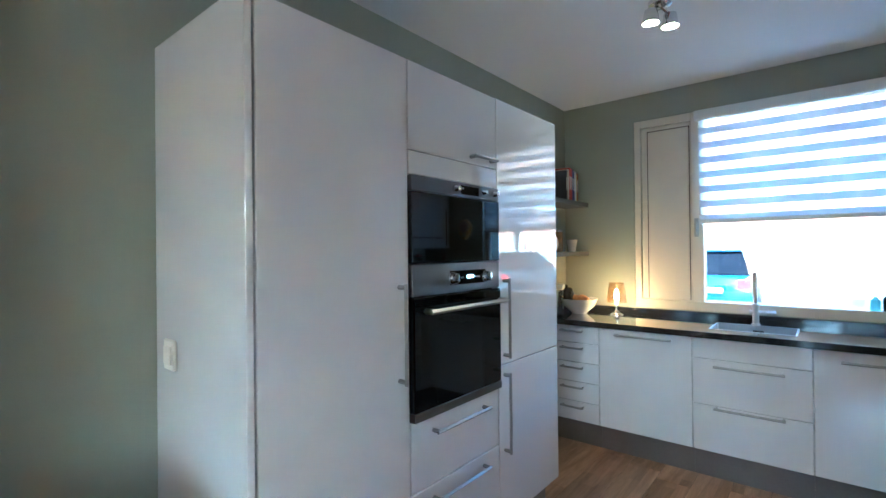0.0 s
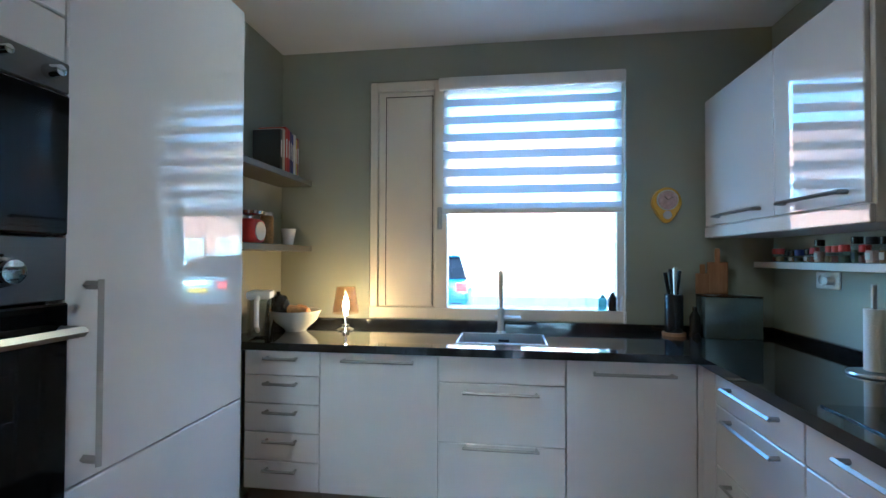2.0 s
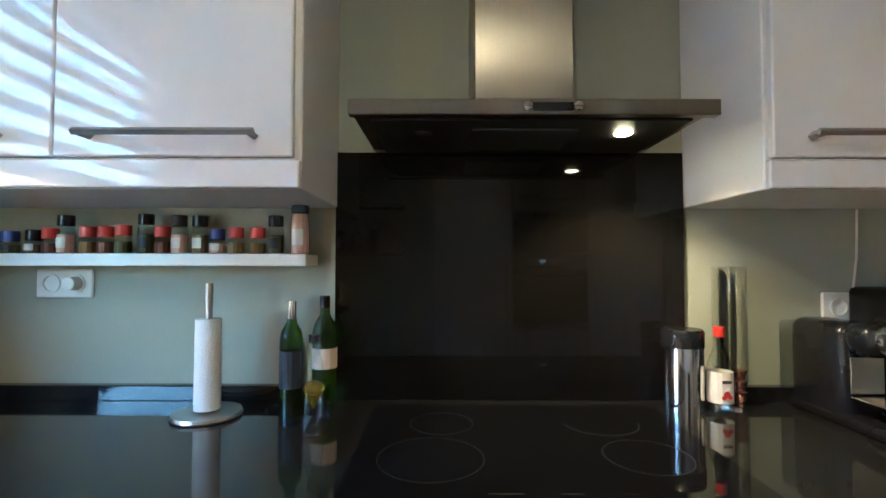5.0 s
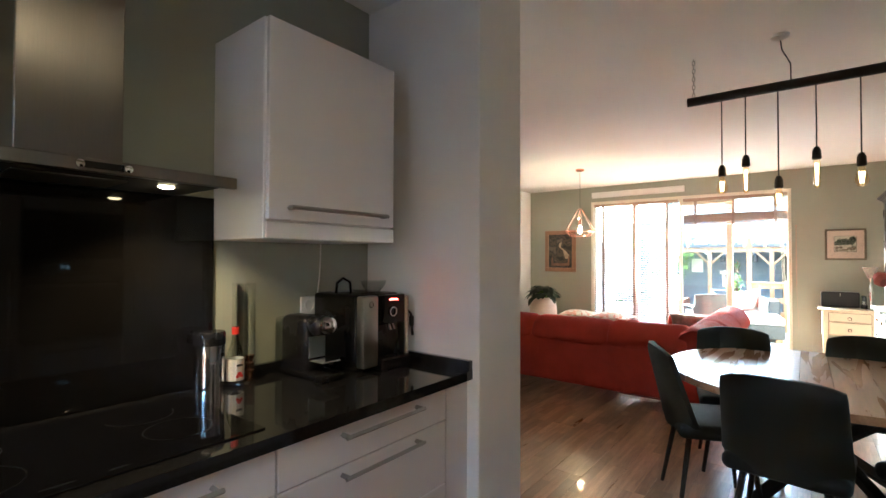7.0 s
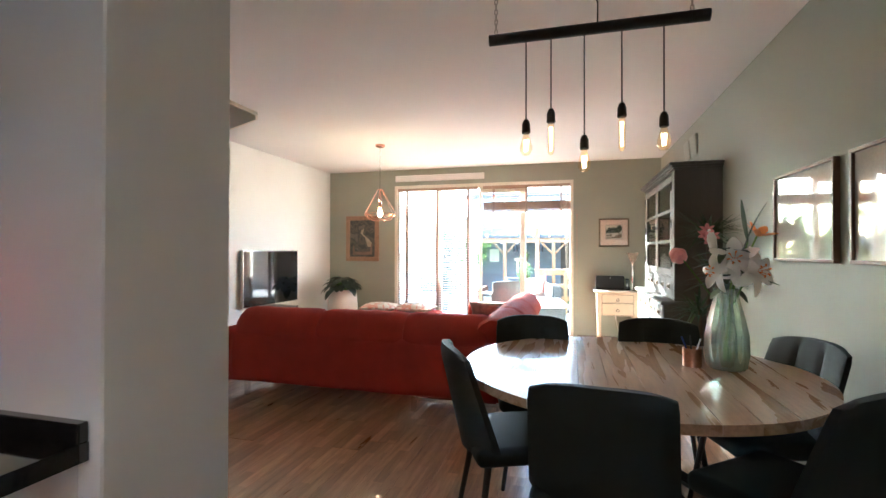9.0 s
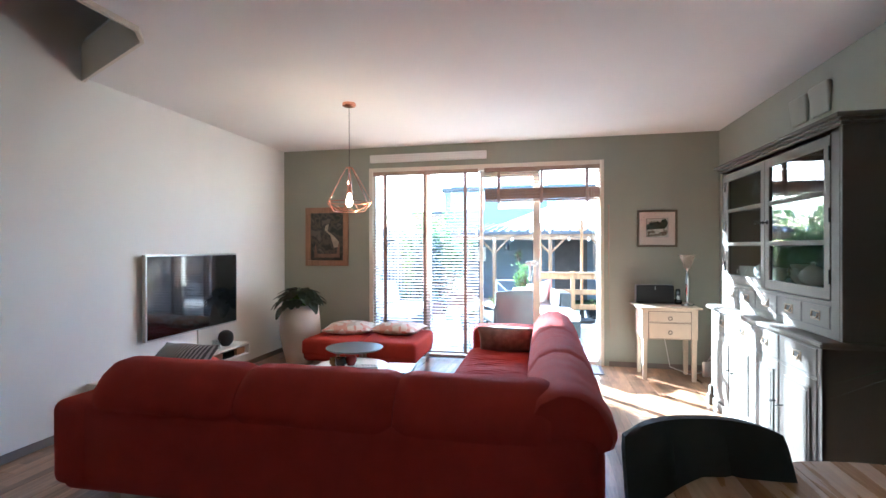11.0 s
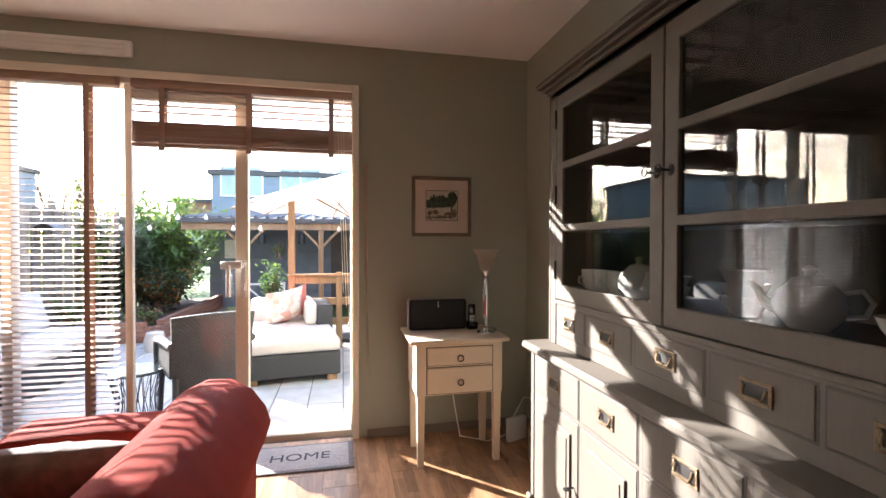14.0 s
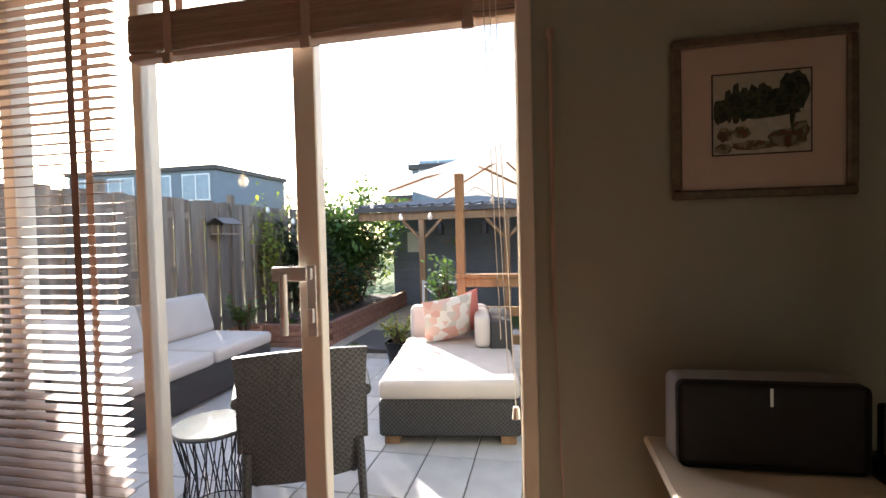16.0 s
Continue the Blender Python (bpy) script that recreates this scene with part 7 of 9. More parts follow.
for y0, y1 in ((HY0 + 0.078, -3.762), (-3.758, HY1 - 0.103)):
    bm = bmesh.new()
    w = 0.062
    lattice(bm, HX - 0.022, HX + 0.002, [y0, y0 + w, y1 - w, y1], [1.09, 1.155, 1.395, 1.425, 1.672, 1.702, 1.94, 2.002], {(1, 1), (1, 3), (1, 5)})
    gdoor = part("door", bm, M["hutch"], hu, "glazed upper door")
    for z0, z1 in ((1.155, 1.395), (1.425, 1.672), (1.702, 1.94)):
        g = bx("pane", gdoor, M["hutch_glass"], HX - 0.012, HX - 0.009, y0 + w, y1 - w, z0, z1, bevel=0)
        g.visible_shadow = False
    yk = y1 - 0.03 if y1 < -3.5 else y0 + 0.03
    bm = bmesh.new()
    lathe(bm, [(0, 0), (0.018, 0), (0.014, 0.004), (0, 0.006)], 14)
    bmesh.ops.transform(bm, matrix=pose(HX + 0.002, yk, 1.56, 0, 90, 0), verts=bm.verts)
    tube(bm, [(HX, yk, 1.56), (HX + 0.035, yk, 1.56)], 0.004, 6)
    pts = [(HX + 0.045, yk + 0.013 * math.cos(t), 1.56 + 0.013 * math.sin(t)) for t in [i * math.pi / 6 for i in range(13)]]
    tube(bm, pts, 0.003, 6, cap=False)
    part("key", bm, M["dark_metal"], gdoor, "iron key in its lock", True)
    yh = y0 if y1 < -3.5 else y1
    for z in (1.22, 1.56, 1.90):
        bm = bmesh.new()
        tube(bm, [(HX + 0.006, yh, z - 0.04), (HX + 0.006, yh, z + 0.04)], 0.006, 8)
        part("hinge", bm, M["dark_metal"], gdoor, "", True)

# crockery behind the glass
def goblet(at, h, r, label="stemmed wine glass inside the hutch", way=1):
    g = thing("wine_glass", at, 0, label, "glass", "glasses in the hutch")
    bm = bmesh.new()
    lathe(bm, [(0, 0), (r * 0.9, 0), (0.005, 0.008), (0.0045, h * 0.5), (r * 0.7, h * 0.6), (r, h * 0.8), (r * 0.85, h), (r * 0.83, h)], 14)
    for v in bm.verts:
        v.co.z *= way
    part("glass", bm, M["clear_glass"], g, "", True)


rnd = random.Random(3)
for k in range(13):
    goblet((-1.50 + rnd.uniform(-0.06, 0.06), -4.36 + 0.11 * k, 1.984), rnd.uniform(0.15, 0.19), 0.036, "stemmed wine glass hanging upside down inside the hutch", -1)
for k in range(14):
    bx("glass_rail", hu, M["hutch_shade"], XW + 0.03, HX - 0.04, -4.42 + 0.11 * k, -4.405 + 0.11 * k, 1.985, 2.004, bevel=0.002, label="slim rail that holds glasses by the foot")
for k in range(9):
    goblet((-1.50 + rnd.uniform(-0.05, 0.05), -3.62 + 0.07 * k, 1.41), rnd.uniform(0.12, 0.17), 0.033)
for k in range(3):
    y = -4.35 + 0.098 * k
    c = thing("tea_cup", (-1.45, y, 1.139), 30 * k, "white porcelain cup inside the hutch", "cup", "crockery in the hutch")
    bm = bmesh.new()
    lathe(bm, [(0, 0), (0.027, 0), (0.043, 0.04), (0.047, 0.09), (0.044, 0.09), (0.039, 0.04), (0, 0.008)], 18)
    part("cup", bm, M["ceramic"], c, "", True)
    bm = bmesh.new()
    tube(bm, [(0.041, 0, 0.062), (0.062, 0, 0.058), (0.064, 0, 0.035), (0.036, 0, 0.022)], 0.005, 6)
    part("cup_handle", bm, M["ceramic"], c, "", True)
for y, n in ((-3.92, 2), (-3.62, 3), (-3.22, 1)):
    for k in range(n):
        c = thing("serving_bowl", (-1.50, y, 1.139 + 0.036 * k), 0, "white porcelain bowl stacked inside the hutch", "bowl", "crockery in the hutch")
        bm = bmesh.new()
        lathe(bm, [(0, 0), (0.032, 0), (0.052, 0.03), (0.062, 0.055), (0.059, 0.055), (0.049, 0.03), (0.025, 0.006), (0, 0.006)], 20)
        part("bowl", bm, M["ceramic"], c, "", True)
for y, turn in ((-4.055, 70), (-3.41, -60)):
    c = thing("teapot", (-1.47, y, 1.139), turn, "round white porcelain teapot inside the hutch", "teapot", "crockery in the hutch")
    bm = bmesh.new()
    lathe(bm, [(0, 0), (0.04, 0), (0.066, 0.03), (0.075, 0.06), (0.066, 0.09), (0.045, 0.108), (0, 0.11)], 22)
    part("body", bm, M["ceramic"], c, "", True)
    bm = bmesh.new()
    lathe(bm, [(0.046, 0.108), (0.036, 0.12), (0.012, 0.128), (0.011, 0.136), (0.016, 0.144), (0.008, 0.152), (0, 0.153)], 18)
    part("lid", bm, M["ceramic"], c, "", True)
    bm = bmesh.new()
    tube(bm, [(0.062, 0, 0.045), (0.092, 0, 0.062), (0.105, 0, 0.09), (0.122, 0, 0.106)], 0.016, 10, 0.008)
    part("spout", bm, M["ceramic"], c, "", True)
    bm = bmesh.new()
    tube(bm, [(-0.06, 0, 0.09), (-0.095, 0, 0.098), (-0.112, 0, 0.072), (-0.10, 0, 0.042), (-0.066, 0, 0.035)], 0.0065, 8)
    part("handle", bm, M["ceramic"], c, "", True)

# ---- small table by the garden door ----
SX_, SYF = -1.405, -5.20
st = thing("side_table", (0, 0, 0), 0, "cream painted side table with two drawers and tapered legs", "side table")
bx("top", st, M["cream_table"], -1.393, -0.780, -5.70, SYF, 0.742, 0.764, bevel=0.006)
bx("apron", st, M["cream_table"], -1.355, -0.820, -5.585, -5.235, 0.43, 0.741, bevel=0.002)
for z0, z1 in ((0.610, 0.715), (0.440, 0.595)):
    d = bx("drawer", st, M["cream_table"], -1.290, -0.885, -5.238, -5.226, z0, z1, bevel=0.004)
    bx("groove", d, M["joint"], -1.295, -0.880, -5.2352, -5.2345, z0 - 0.004, z1 + 0.004, bevel=0)
    bm = bmesh.new()
    pts = [(-1.087 + 0.018 * math.cos(t), -5.214, (z0 + z1) / 2 - 0.012 + 0.018 * math.sin(t)) for t in [i * math.pi / 6 for i in range(13)]]
    tube(bm, pts, 0.0035, 6, cap=False)
    part("ring_pull", bm, M["dark_metal"], d, "dark iron ring pull", True)
for x in (-1.325, -0.850):
    for y in (-5.555, -5.265):
        bm = bmesh.new()
        tube(bm, [(x, y, 0.74), (x, y, 0.43), (x, y, 0.0)], 0.040, 4, 0.026)
        part("leg", bm, M["cream_table"], st, "cream tapered leg")
sp_ = thing("loudspeaker", (-1.01, -5.595, 0.765), 2, "wide black loudspeaker with a pale grey rim", "loudspeaker")
bm = bmesh.new()
box(bm, -0.198, 0.198, -0.03, 0.055, 0.0, 0.207, 0.022, 4)
part("body", bm, M["blue_grey_body"], sp_, "", True)
bm = bmesh.new()
box(bm, -0.193, 0.193, 0.05, 0.066, 0.005, 0.202, 0.018, 3)
part("grille", bm, M["speaker"], sp_, "", True)
bx("badge", sp_, M["steel"], -0.003, 0.003, 0.066, 0.068, 0.15, 0.19, bevel=0)
ph = thing("cordless_phone", (-1.245, -5.54, 0.765), 0, "black cordless phone in its cradle", "phone")
bm = bmesh.new()
box(bm, -0.035, 0.035, -0.04, 0.04, 0, 0.05, 0.01, 2)
part("cradle", bm, M["black_plastic"], ph, "", True)
bm = bmesh.new()
box(bm, -0.024, 0.024, -0.012, 0.014, 0.02, 0.165, 0.008, 2)
hs_ = part("handset", bm, M["black_plastic"], ph, "", True)
for i in range(3):
    for j in range(4):
        bx("key", hs_, M["steel"], -0.016 + 0.012 * i, -0.008 + 0.012 * i, 0.014, 0.016, 0.045 + 0.013 * j, 0.053 + 0.013 * j, bevel=0)
bx("screen", hs_, M["screen"], -0.018, 0.018, 0.014, 0.0155, 0.11, 0.14, bevel=0)
tlp = thing("crystal_lamp", (-1.30, -5.40, 0.765), 0, "slim silver lamp with a cup of crystal beads", "table lamp")
bm = bmesh.new()
lathe(bm, [(0, 0), (0.058, 0), (0.055, 0.008), (0.02, 0.018), (0.012, 0.03), (0.016, 0.045), (0.011, 0.06), (0.020, 0.16), (0.024, 0.24), (0.016, 0.32), (0.011, 0.345), (0.018, 0.355), (0.010, 0.365), (0.022, 0.39), (0.022, 0.40), (0, 0.40)], 22)
part("stem", bm, M["chrome"], tlp, "", True)
bm = bmesh.new()
for j in range(9):
    r = 0.030 + 0.0045 * j + (0.012 if j == 8 else 0) + (0.004 if j == 7 else 0)
    n = 18 + j
    for k in range(n):
        a = 2 * math.pi * (k + 0.5 * (j % 2)) / n
        bmesh.ops.create_icosphere(bm, subdivisions=1, radius=0.0082, matrix=Matrix.Translation((r * math.cos(a), r * math.sin(a), 0.405 + 0.0155 * j)))
part("bead_cup", bm, M["beads"], tlp, "cup of clear crystal beads")
bm = bmesh.new()
tube(bm, [(-0.04, 0.0, 0.006), (-0.08, -0.02, 0.006), (-0.09, -0.12, 0.006)], 0.003, 6)
part("cable", bm, M["ink"], tlp)
fp = thing("landscape_picture", (-1.08, YG + 0.002, 1.388), 0, "small landscape print with pale mount in a dark gilt frame", "picture")
w, h = 0.2135, 0.42
bm = bmesh.new()
for d in ((-w, w, 0, 0.022, 0, 0.024), (-w, w, 0, 0.022, h - 0.024, h), (-w, -w + 0.024, 0, 0.022, 0.024, h - 0.024), (w - 0.024, w, 0, 0.022, 0.024, h - 0.024)):
    box(bm, *d, 0.005)
part("frame", bm, M["gilt"], fp)
bx("mount", fp, M["mat_pink"], -w + 0.024, w - 0.024, 0.0, 0.010, 0.024, h - 0.024, bevel=0)
bx("print_border", fp, M["ink"], -0.116, 0.116, 0.0101, 0.0107, 0.111, 0.324, bevel=0, label="thin dark line round the print")
bx("print", fp, M["scene_a"], -0.112, 0.112, 0.0102, 0.0118, 0.115, 0.32, bevel=0, label="garden landscape print")
PRINT = (("printed_trees", "print_tree", ((-0.095, 0.225, 0.020, 0.030), (-0.075, 0.240, 0.013, 0.042), (-0.058, 0.245, 0.011, 0.050), (-0.040, 0.240, 0.013, 0.045), (-0.018, 0.250, 0.016, 0.040),
                                          (0.008, 0.252, 0.022, 0.036), (0.035, 0.245, 0.020, 0.032), (0.075, 0.268, 0.036, 0.048), (0.070, 0.215, 0.006, 0.050), (-0.01, 0.218, 0.10, 0.016))),
         ("printed_beds", "print_bed", ((-0.085, 0.165, 0.018, 0.018), (-0.045, 0.170, 0.020, 0.016), (-0.02, 0.135, 0.05, 0.012), (0.06, 0.150, 0.045, 0.024), (0.09, 0.170, 0.020, 0.022), (-0.09, 0.130, 0.022, 0.014))))
for nm, m_, shapes in PRINT:
    bm = bmesh.new()
    for q, (cx, cz, rx_, rz_) in enumerate(shapes):
        ring = []
        for k in range(24):
            a = 2 * math.pi * k / 24
            rr = 1 + 0.30 * noise.noise(Vector((cx * 40, a * 2.5, q)))
            ring.append(bm.verts.new((max(-0.111, min(0.111, -cx + rx_ * rr * math.cos(a))), 0.0119 + 0.0001 * q + (0.0011 if nm == "printed_beds" else 0), max(0.116, min(0.319, cz + rz_ * rr * math.sin(a))))))
        bm.faces.new(ring)
    part(nm, bm, M[m_], fp)
bx("pane", fp, M["glass"], -w + 0.024, w - 0.024, 0.0145, 0.0155, 0.024, h - 0.024, bevel=0)
for at, turn, lb in (((XW + 0.001, -4.98, 1.07), 90, "cream light switch by the garden wall"), ((XW + 0.001, -5.02, 0.33), 90, "cream wall socket low behind the hutch"), ((XW + 0.001, -4.80, 0.30), 90, "cream wall socket low behind the hutch")):
    s = thing("light_switch" if at[2] > 1 else "wall_socket", at, turn, lb, "switch" if at[2] > 1 else "socket")
    s.matrix_basis = pose(*at, 0, 0, 90)
    bx("plate", s, M["switch"], -0.041, 0.041, -0.011, 0.0, -0.041, 0.041, bevel=0.004)
    bx("rocker", s, M["switch"], -0.028, 0.028, -0.016, -0.011, -0.028, 0.028, bevel=0.003)
rt = thing("router", (-1.55, -5.50, 0), 20, "white router box on the floor with cables", "router")
bm = bmesh.new()
box(bm, -0.08, 0.08, -0.02, 0.02, 0, 0.16, 0.012, 2)
part("body", bm, M["white_paint"], rt, "", True)
bm = bmesh.new()
tube(bm, [(0.0, -0.02, 0.05), (0.2, -0.05, 0.02), (0.45, -0.02, 0.12), (0.5, -0.05, 0.45)], 0.004, 6)
tube(bm, [(0.05, -0.02, 0.1), (-0.02, 0.05, 0.3), (-0.1, 0.2, 0.33)], 0.004, 6)
part("cables", bm, M["white_paint"], rt)
bg = thing("floor_bag", (-1.58, -5.05, 0), 0, "rounded dark grey bag standing in the corner", "bag")
bm = bmesh.new()
lathe(bm, [(0, 0), (0.10, 0), (0.125, 0.08), (0.125, 0.26), (0.09, 0.36), (0, 0.40)], 20, squash=0.7)
part("bag", bm, M["plinth"], bg, "", True)
dm = thing("door_mat", (0, 0, 0), 0, "grey door mat with dark lettering by the garden door", "door mat")
bx("mat", dm, M["door_mat"], -0.46, 0.29, -5.70, -5.33, 0.001, 0.010, bevel=0.003)
bx("field", dm, mat("pale_mat_field", (0.42, 0.40, 0.39), 0.95, var=0.15, scale=60, bump=0.5, bscale=400), -0.43, 0.26, -5.675, -5.355, 0.0102, 0.0115, bevel=0)
text("lettering", "HOME", 0.13, pose(-0.135, -5.51, 0.012, 0, 0, 180), M["ink"], dm)

# ---- sofa ----
so = thing("corner_sofa", (0, 0, 0), 0, "large red fabric corner sofa on chrome legs", "sofa")


def soft(name, dims, bevel, material=None, label="", seg=4, sag=0.0, seed=1):
    """An upholstered block with large rounded edges and a slightly uneven skin."""
    bm = bmesh.new()
    box(bm, *dims, bevel, seg)
    bmesh.ops.subdivide_edges(bm, edges=[e for e in bm.edges if e.calc_length() > 0.12], cuts=5, use_grid_fill=True)
    for v in bm.verts:
        n = noise.noise(v.co * 3.1 + Vector((seed, 0, 0))) * 0.010 + noise.noise(v.co * 9 + Vector((0, seed, 0))) * 0.004
        v.co.z += n
        v.co.x += n * 0.4
    return part(name, bm, material or M["sofa"], so, label, True)


ROLL = ((-0.33, 0.47), (-0.36, 0.56), (-0.345, 0.66), (-0.29, 0.745), (-0.20, 0.79), (-0.11, 0.785), (-0.03, 0.735), (0.022, 0.66), (0.040, 0.595), (0.028, 0.555), (-0.01, 0.535), (-0.10, 0.52), (-0.22, 0.48))


def headrest(a, b, place, seed):
    """A rolled headrest from a to b; place turns (along, out, z) into a point."""
    bm = bmesh.new()
    n = 22
    cx, cz = -0.15, 0.64
    rings = []
    for k in range(n + 1):
        u = k / n
        e = min(u, 1 - u) * abs(b - a)
        q = 1 - 0.13 * max(0.0, 1 - e / 0.07) ** 2
        ring = []
        for o, z in ROLL:
            p = Vector((a + (b - a) * u, cx + (o - cx) * q, cz + (z - cz) * q))
            w = 0.008 * noise.noise(p * 4 + Vector((seed, 0, 0))) + 0.005 * noise.noise(p * 13 + Vector((0, seed, 0)))
            p.z += w
            p.y += w
            ring.append(bm.verts.new(place(p)))
        rings.append(ring)
    m = len(ROLL)
    for r0, r1 in zip(rings, rings[1:]):
        for k in range(m):
            bm.faces.new((r0[k], r0[(k + 1) % m], r1[(k + 1) % m], r1[k]))
    bm.faces.new(rings[0][::-1])
    bm.faces.new(rings[-1])
    bmesh.ops.subdivide_edges(bm, edges=bm.edges[:], cuts=1, smooth=0.7, use_grid_fill=True)
    return part("headrest", bm, M["sofa"], so, "rolled red headrest cushion", True)


# long part with its back to the dining table
soft("long_base", (-0.02, 2.66, -2.95, -2.03, 0.155, 0.33), 0.03)
soft("long_back", (-0.02, 2.66, -2.20, -2.00, 0.13, 0.60), 0.05, seed=2)
for k, (a, b) in enumerate(((0.17, 0.858), (0.862, 1.660), (1.664, 2.47))):
    headrest(a, b, lambda p: (p.x, -2.03 + p.y, p.z), 3 + k)
for k, (a, b) in enumerate(((0.75, 1.70), (1.71, 2.62))):
    soft("seat_cushion", (a, b, -2.97, -2.26, 0.31, 0.44), 0.05, seed=7 + k)
soft("armrest", (2.47, 2.72, -3.05, -1.99, 0.15, 0.595), 0.06, seed=11)
# part that runs to the garden, seat towards the television
soft("side_base", (-0.02, 0.86, -4.60, -2.10, 0.155, 0.33), 0.03, seed=12)
soft("side_back", (-0.05, 0.20, -4.56, -2.03, 0.14, 0.57), 0.05, seed=13)
for k, (a, b) in enumerate(((-2.84, -2.03), (-3.635, -2.845), (-4.61, -3.64))):
    headrest(a, b, lambda p: (-0.06 - p.y, p.x, p.z), 14 + k)
soft("far_armrest", (-0.02, 0.86, -4.72, -4.46, 0.15, 0.635), 0.06, seed=20)


def creased_seat(y0, y1, seed):
    bm = bmesh.new()
    nx, ny = 26, 220
    g = {}
    for i in range(nx + 1):
        for j in range(ny + 1):
            u, v = i / nx, j / ny
            x, y = 0.26 + 0.62 * u, y0 + (y1 - y0) * v
            e = min(u * 6, (1 - u) * 6, 1) * min(v * 14, (1 - v) * 14, 1)
            ph = y * 46 + 5.0 * noise.noise(Vector((x * 4, y * 3, seed))) + 1.6 * noise.noise(Vector((x * 11, y * 6, seed + 7)))
            deep = max(0.0, min(1.0, 0.55 + 1.5 * noise.noise(Vector((x * 5, y * 8, seed + 3)))))
            fold = -0.015 * (1 - abs(math.sin(ph))) ** 3 * deep + 0.006 * noise.noise(Vector((x * 6, y * 9, seed + 1)))
            g[i, j] = bm.verts.new((x, y, 0.40 + 0.045 * (e ** 0.5 if e > 0 else 0) + fold * e))
    for i in range(nx):
        for j in range(ny):
            bm.faces.new((g[i, j], g[i + 1, j], g[i + 1, j + 1], g[i, j + 1]))
    rim = [(i, 0) for i in range(nx)] + [(nx, j) for j in range(ny)] + [(i, ny) for i in range(nx, 0, -1)] + [(0, j) for j in range(ny, 0, -1)]
    low = {k: bm.verts.new((g[k].co.x, g[k].co.y, 0.325)) for k in rim}
    for a, b in zip(rim, rim[1:] + rim[:1]):
        bm.faces.new((g[b], g[a], low[a], low[b]))
    part("seat_cushion", bm, M["sofa"], so, "creased red seat cushion", True)


creased_seat(-4.50, -3.40, 2)
creased_seat(-3.39, -2.30, 5)
for x in (0.77, 2.38):
    for y in (-2.06, -2.88):
        bm = bmesh.new()
        box(bm, x - 0.02, x + 0.02, y - 0.02, y + 0.02, 0, 0.155, 0.003)
        part("leg", bm, M["chrome"], so, "square chrome leg")
bx("leg_bar", so, M["chrome"], 0.05, 0.79, -2.075, -2.045, 0.09, 0.12)
bx("leg_bar", so, M["chrome"], 0.05, 0.09, -2.08, -2.04, 0.0, 0.155)
for x, y in ((0.10, -4.62), (0.78, -4.62), (0.78, -3.3), (0.02, -3.3)):
    bx("leg", so, M["chrome"], x - 0.02, x + 0.02, y - 0.02, y + 0.02, 0, 0.155, label="square chrome leg")
pl = thing("sofa_cushion", (0.53, -4.335, 0.535), 0, "small crumpled brown velvet cushion against the sofa arm", "cushion")
bm = bmesh.new()
pillow_mesh(bm, 0.50, 0.30, 0.17, 18, crease=0.022, seed=2)
bmesh.ops.transform(bm, matrix=pose(0, 0, 0, 60, 0, 0), verts=bm.verts)
part("cushion", bm, M["pillow_b"], pl, "", True)

# ottoman with two cushions
ot = thing("ottoman", (0, 0, 0), 0, "long red ottoman on chrome frame legs", "ottoman")
so_keep = so
so = ot
soft("body", (1.50, 2.78, -5.56, -4.72, 0.15, 0.345), 0.05, seed=31)
soft("pad", (1.49, 2.142, -5.57, -4.71, 0.20, 0.385), 0.045, seed=32)
soft("pad", (2.138, 2.79, -5.57, -4.71, 0.20, 0.385), 0.045, seed=33)
so = so_keep
for x in (1.56, 2.30):
    bm = bmesh.new()
    for d in ((x - 0.02, x + 0.02, -4.78, -4.75, 0, 0.15), (x - 0.02, x + 0.02, -5.53, -5.50, 0, 0.15), (x - 0.02, x + 0.02, -5.50, -4.78, 0.13, 0.15)):
        box(bm, *d, 0.002)
    part("leg_frame", bm, M["chrome"], ot, "chrome leg frame")
bx("rail", ot, M["chrome"], 1.58, 2.28, -4.78, -4.75, 0.125, 0.15)
for x, y, a, sd_ in ((2.42, -5.20, 10, 1), (1.85, -5.28, -6, 2)):
    p = thing("patterned_cushion", (x, y, 0.445), a, "cushion with pink and grey triangle print on the ottoman", "cushion", "cushions on the ottoman")
    bm = bmesh.new()
    pillow_mesh(bm, 0.56, 0.46, 0.14, 12, crease=0.01, seed=sd_)
    part("cushion", bm, M["pillow_a"], p, "", True)

# coffee tables, chest, things on them
def coffee_table(cx, cy, z, rx, ry, top, leg, label):
    c = thing("coffee_table", (cx, cy, 0), 0, label, "coffee table", "round coffee tables")
    bm = bmesh.new()
    lathe(bm, [(0, z - 0.018), (rx - 0.02, z - 0.018), (rx, z - 0.006), (rx, z), (0, z)], 48, squash=ry / rx)
    part("tabletop", bm, top, c, "", True)
    for k in range(3):
        a = 0.5 + k * 2.094
        bm = bmesh.new()
        tube(bm, [(0.55 * rx * math.cos(a), 0.55 * ry * math.sin(a), z - 0.018), (0.78 * rx * math.cos(a), 0.78 * ry * math.sin(a), 0)], 0.018, 8, 0.012)
        part("leg", bm, leg, c, "turned wooden leg", True)


legw = wood("walnut_leg", (0.26, 0.10, 0.05), (0.14, 0.05, 0.025), 0.4, 'Z')
coffee_table(1.73, -3.62, 0.42, 0.30, 0.29, M["white_paint"], legw, "round white coffee table on splayed wooden legs")
coffee_table(1.88, -4.04, 0.48, 0.26, 0.24, M["table_grey"], M["frame_pine"], "round slate grey coffee table on wooden legs")
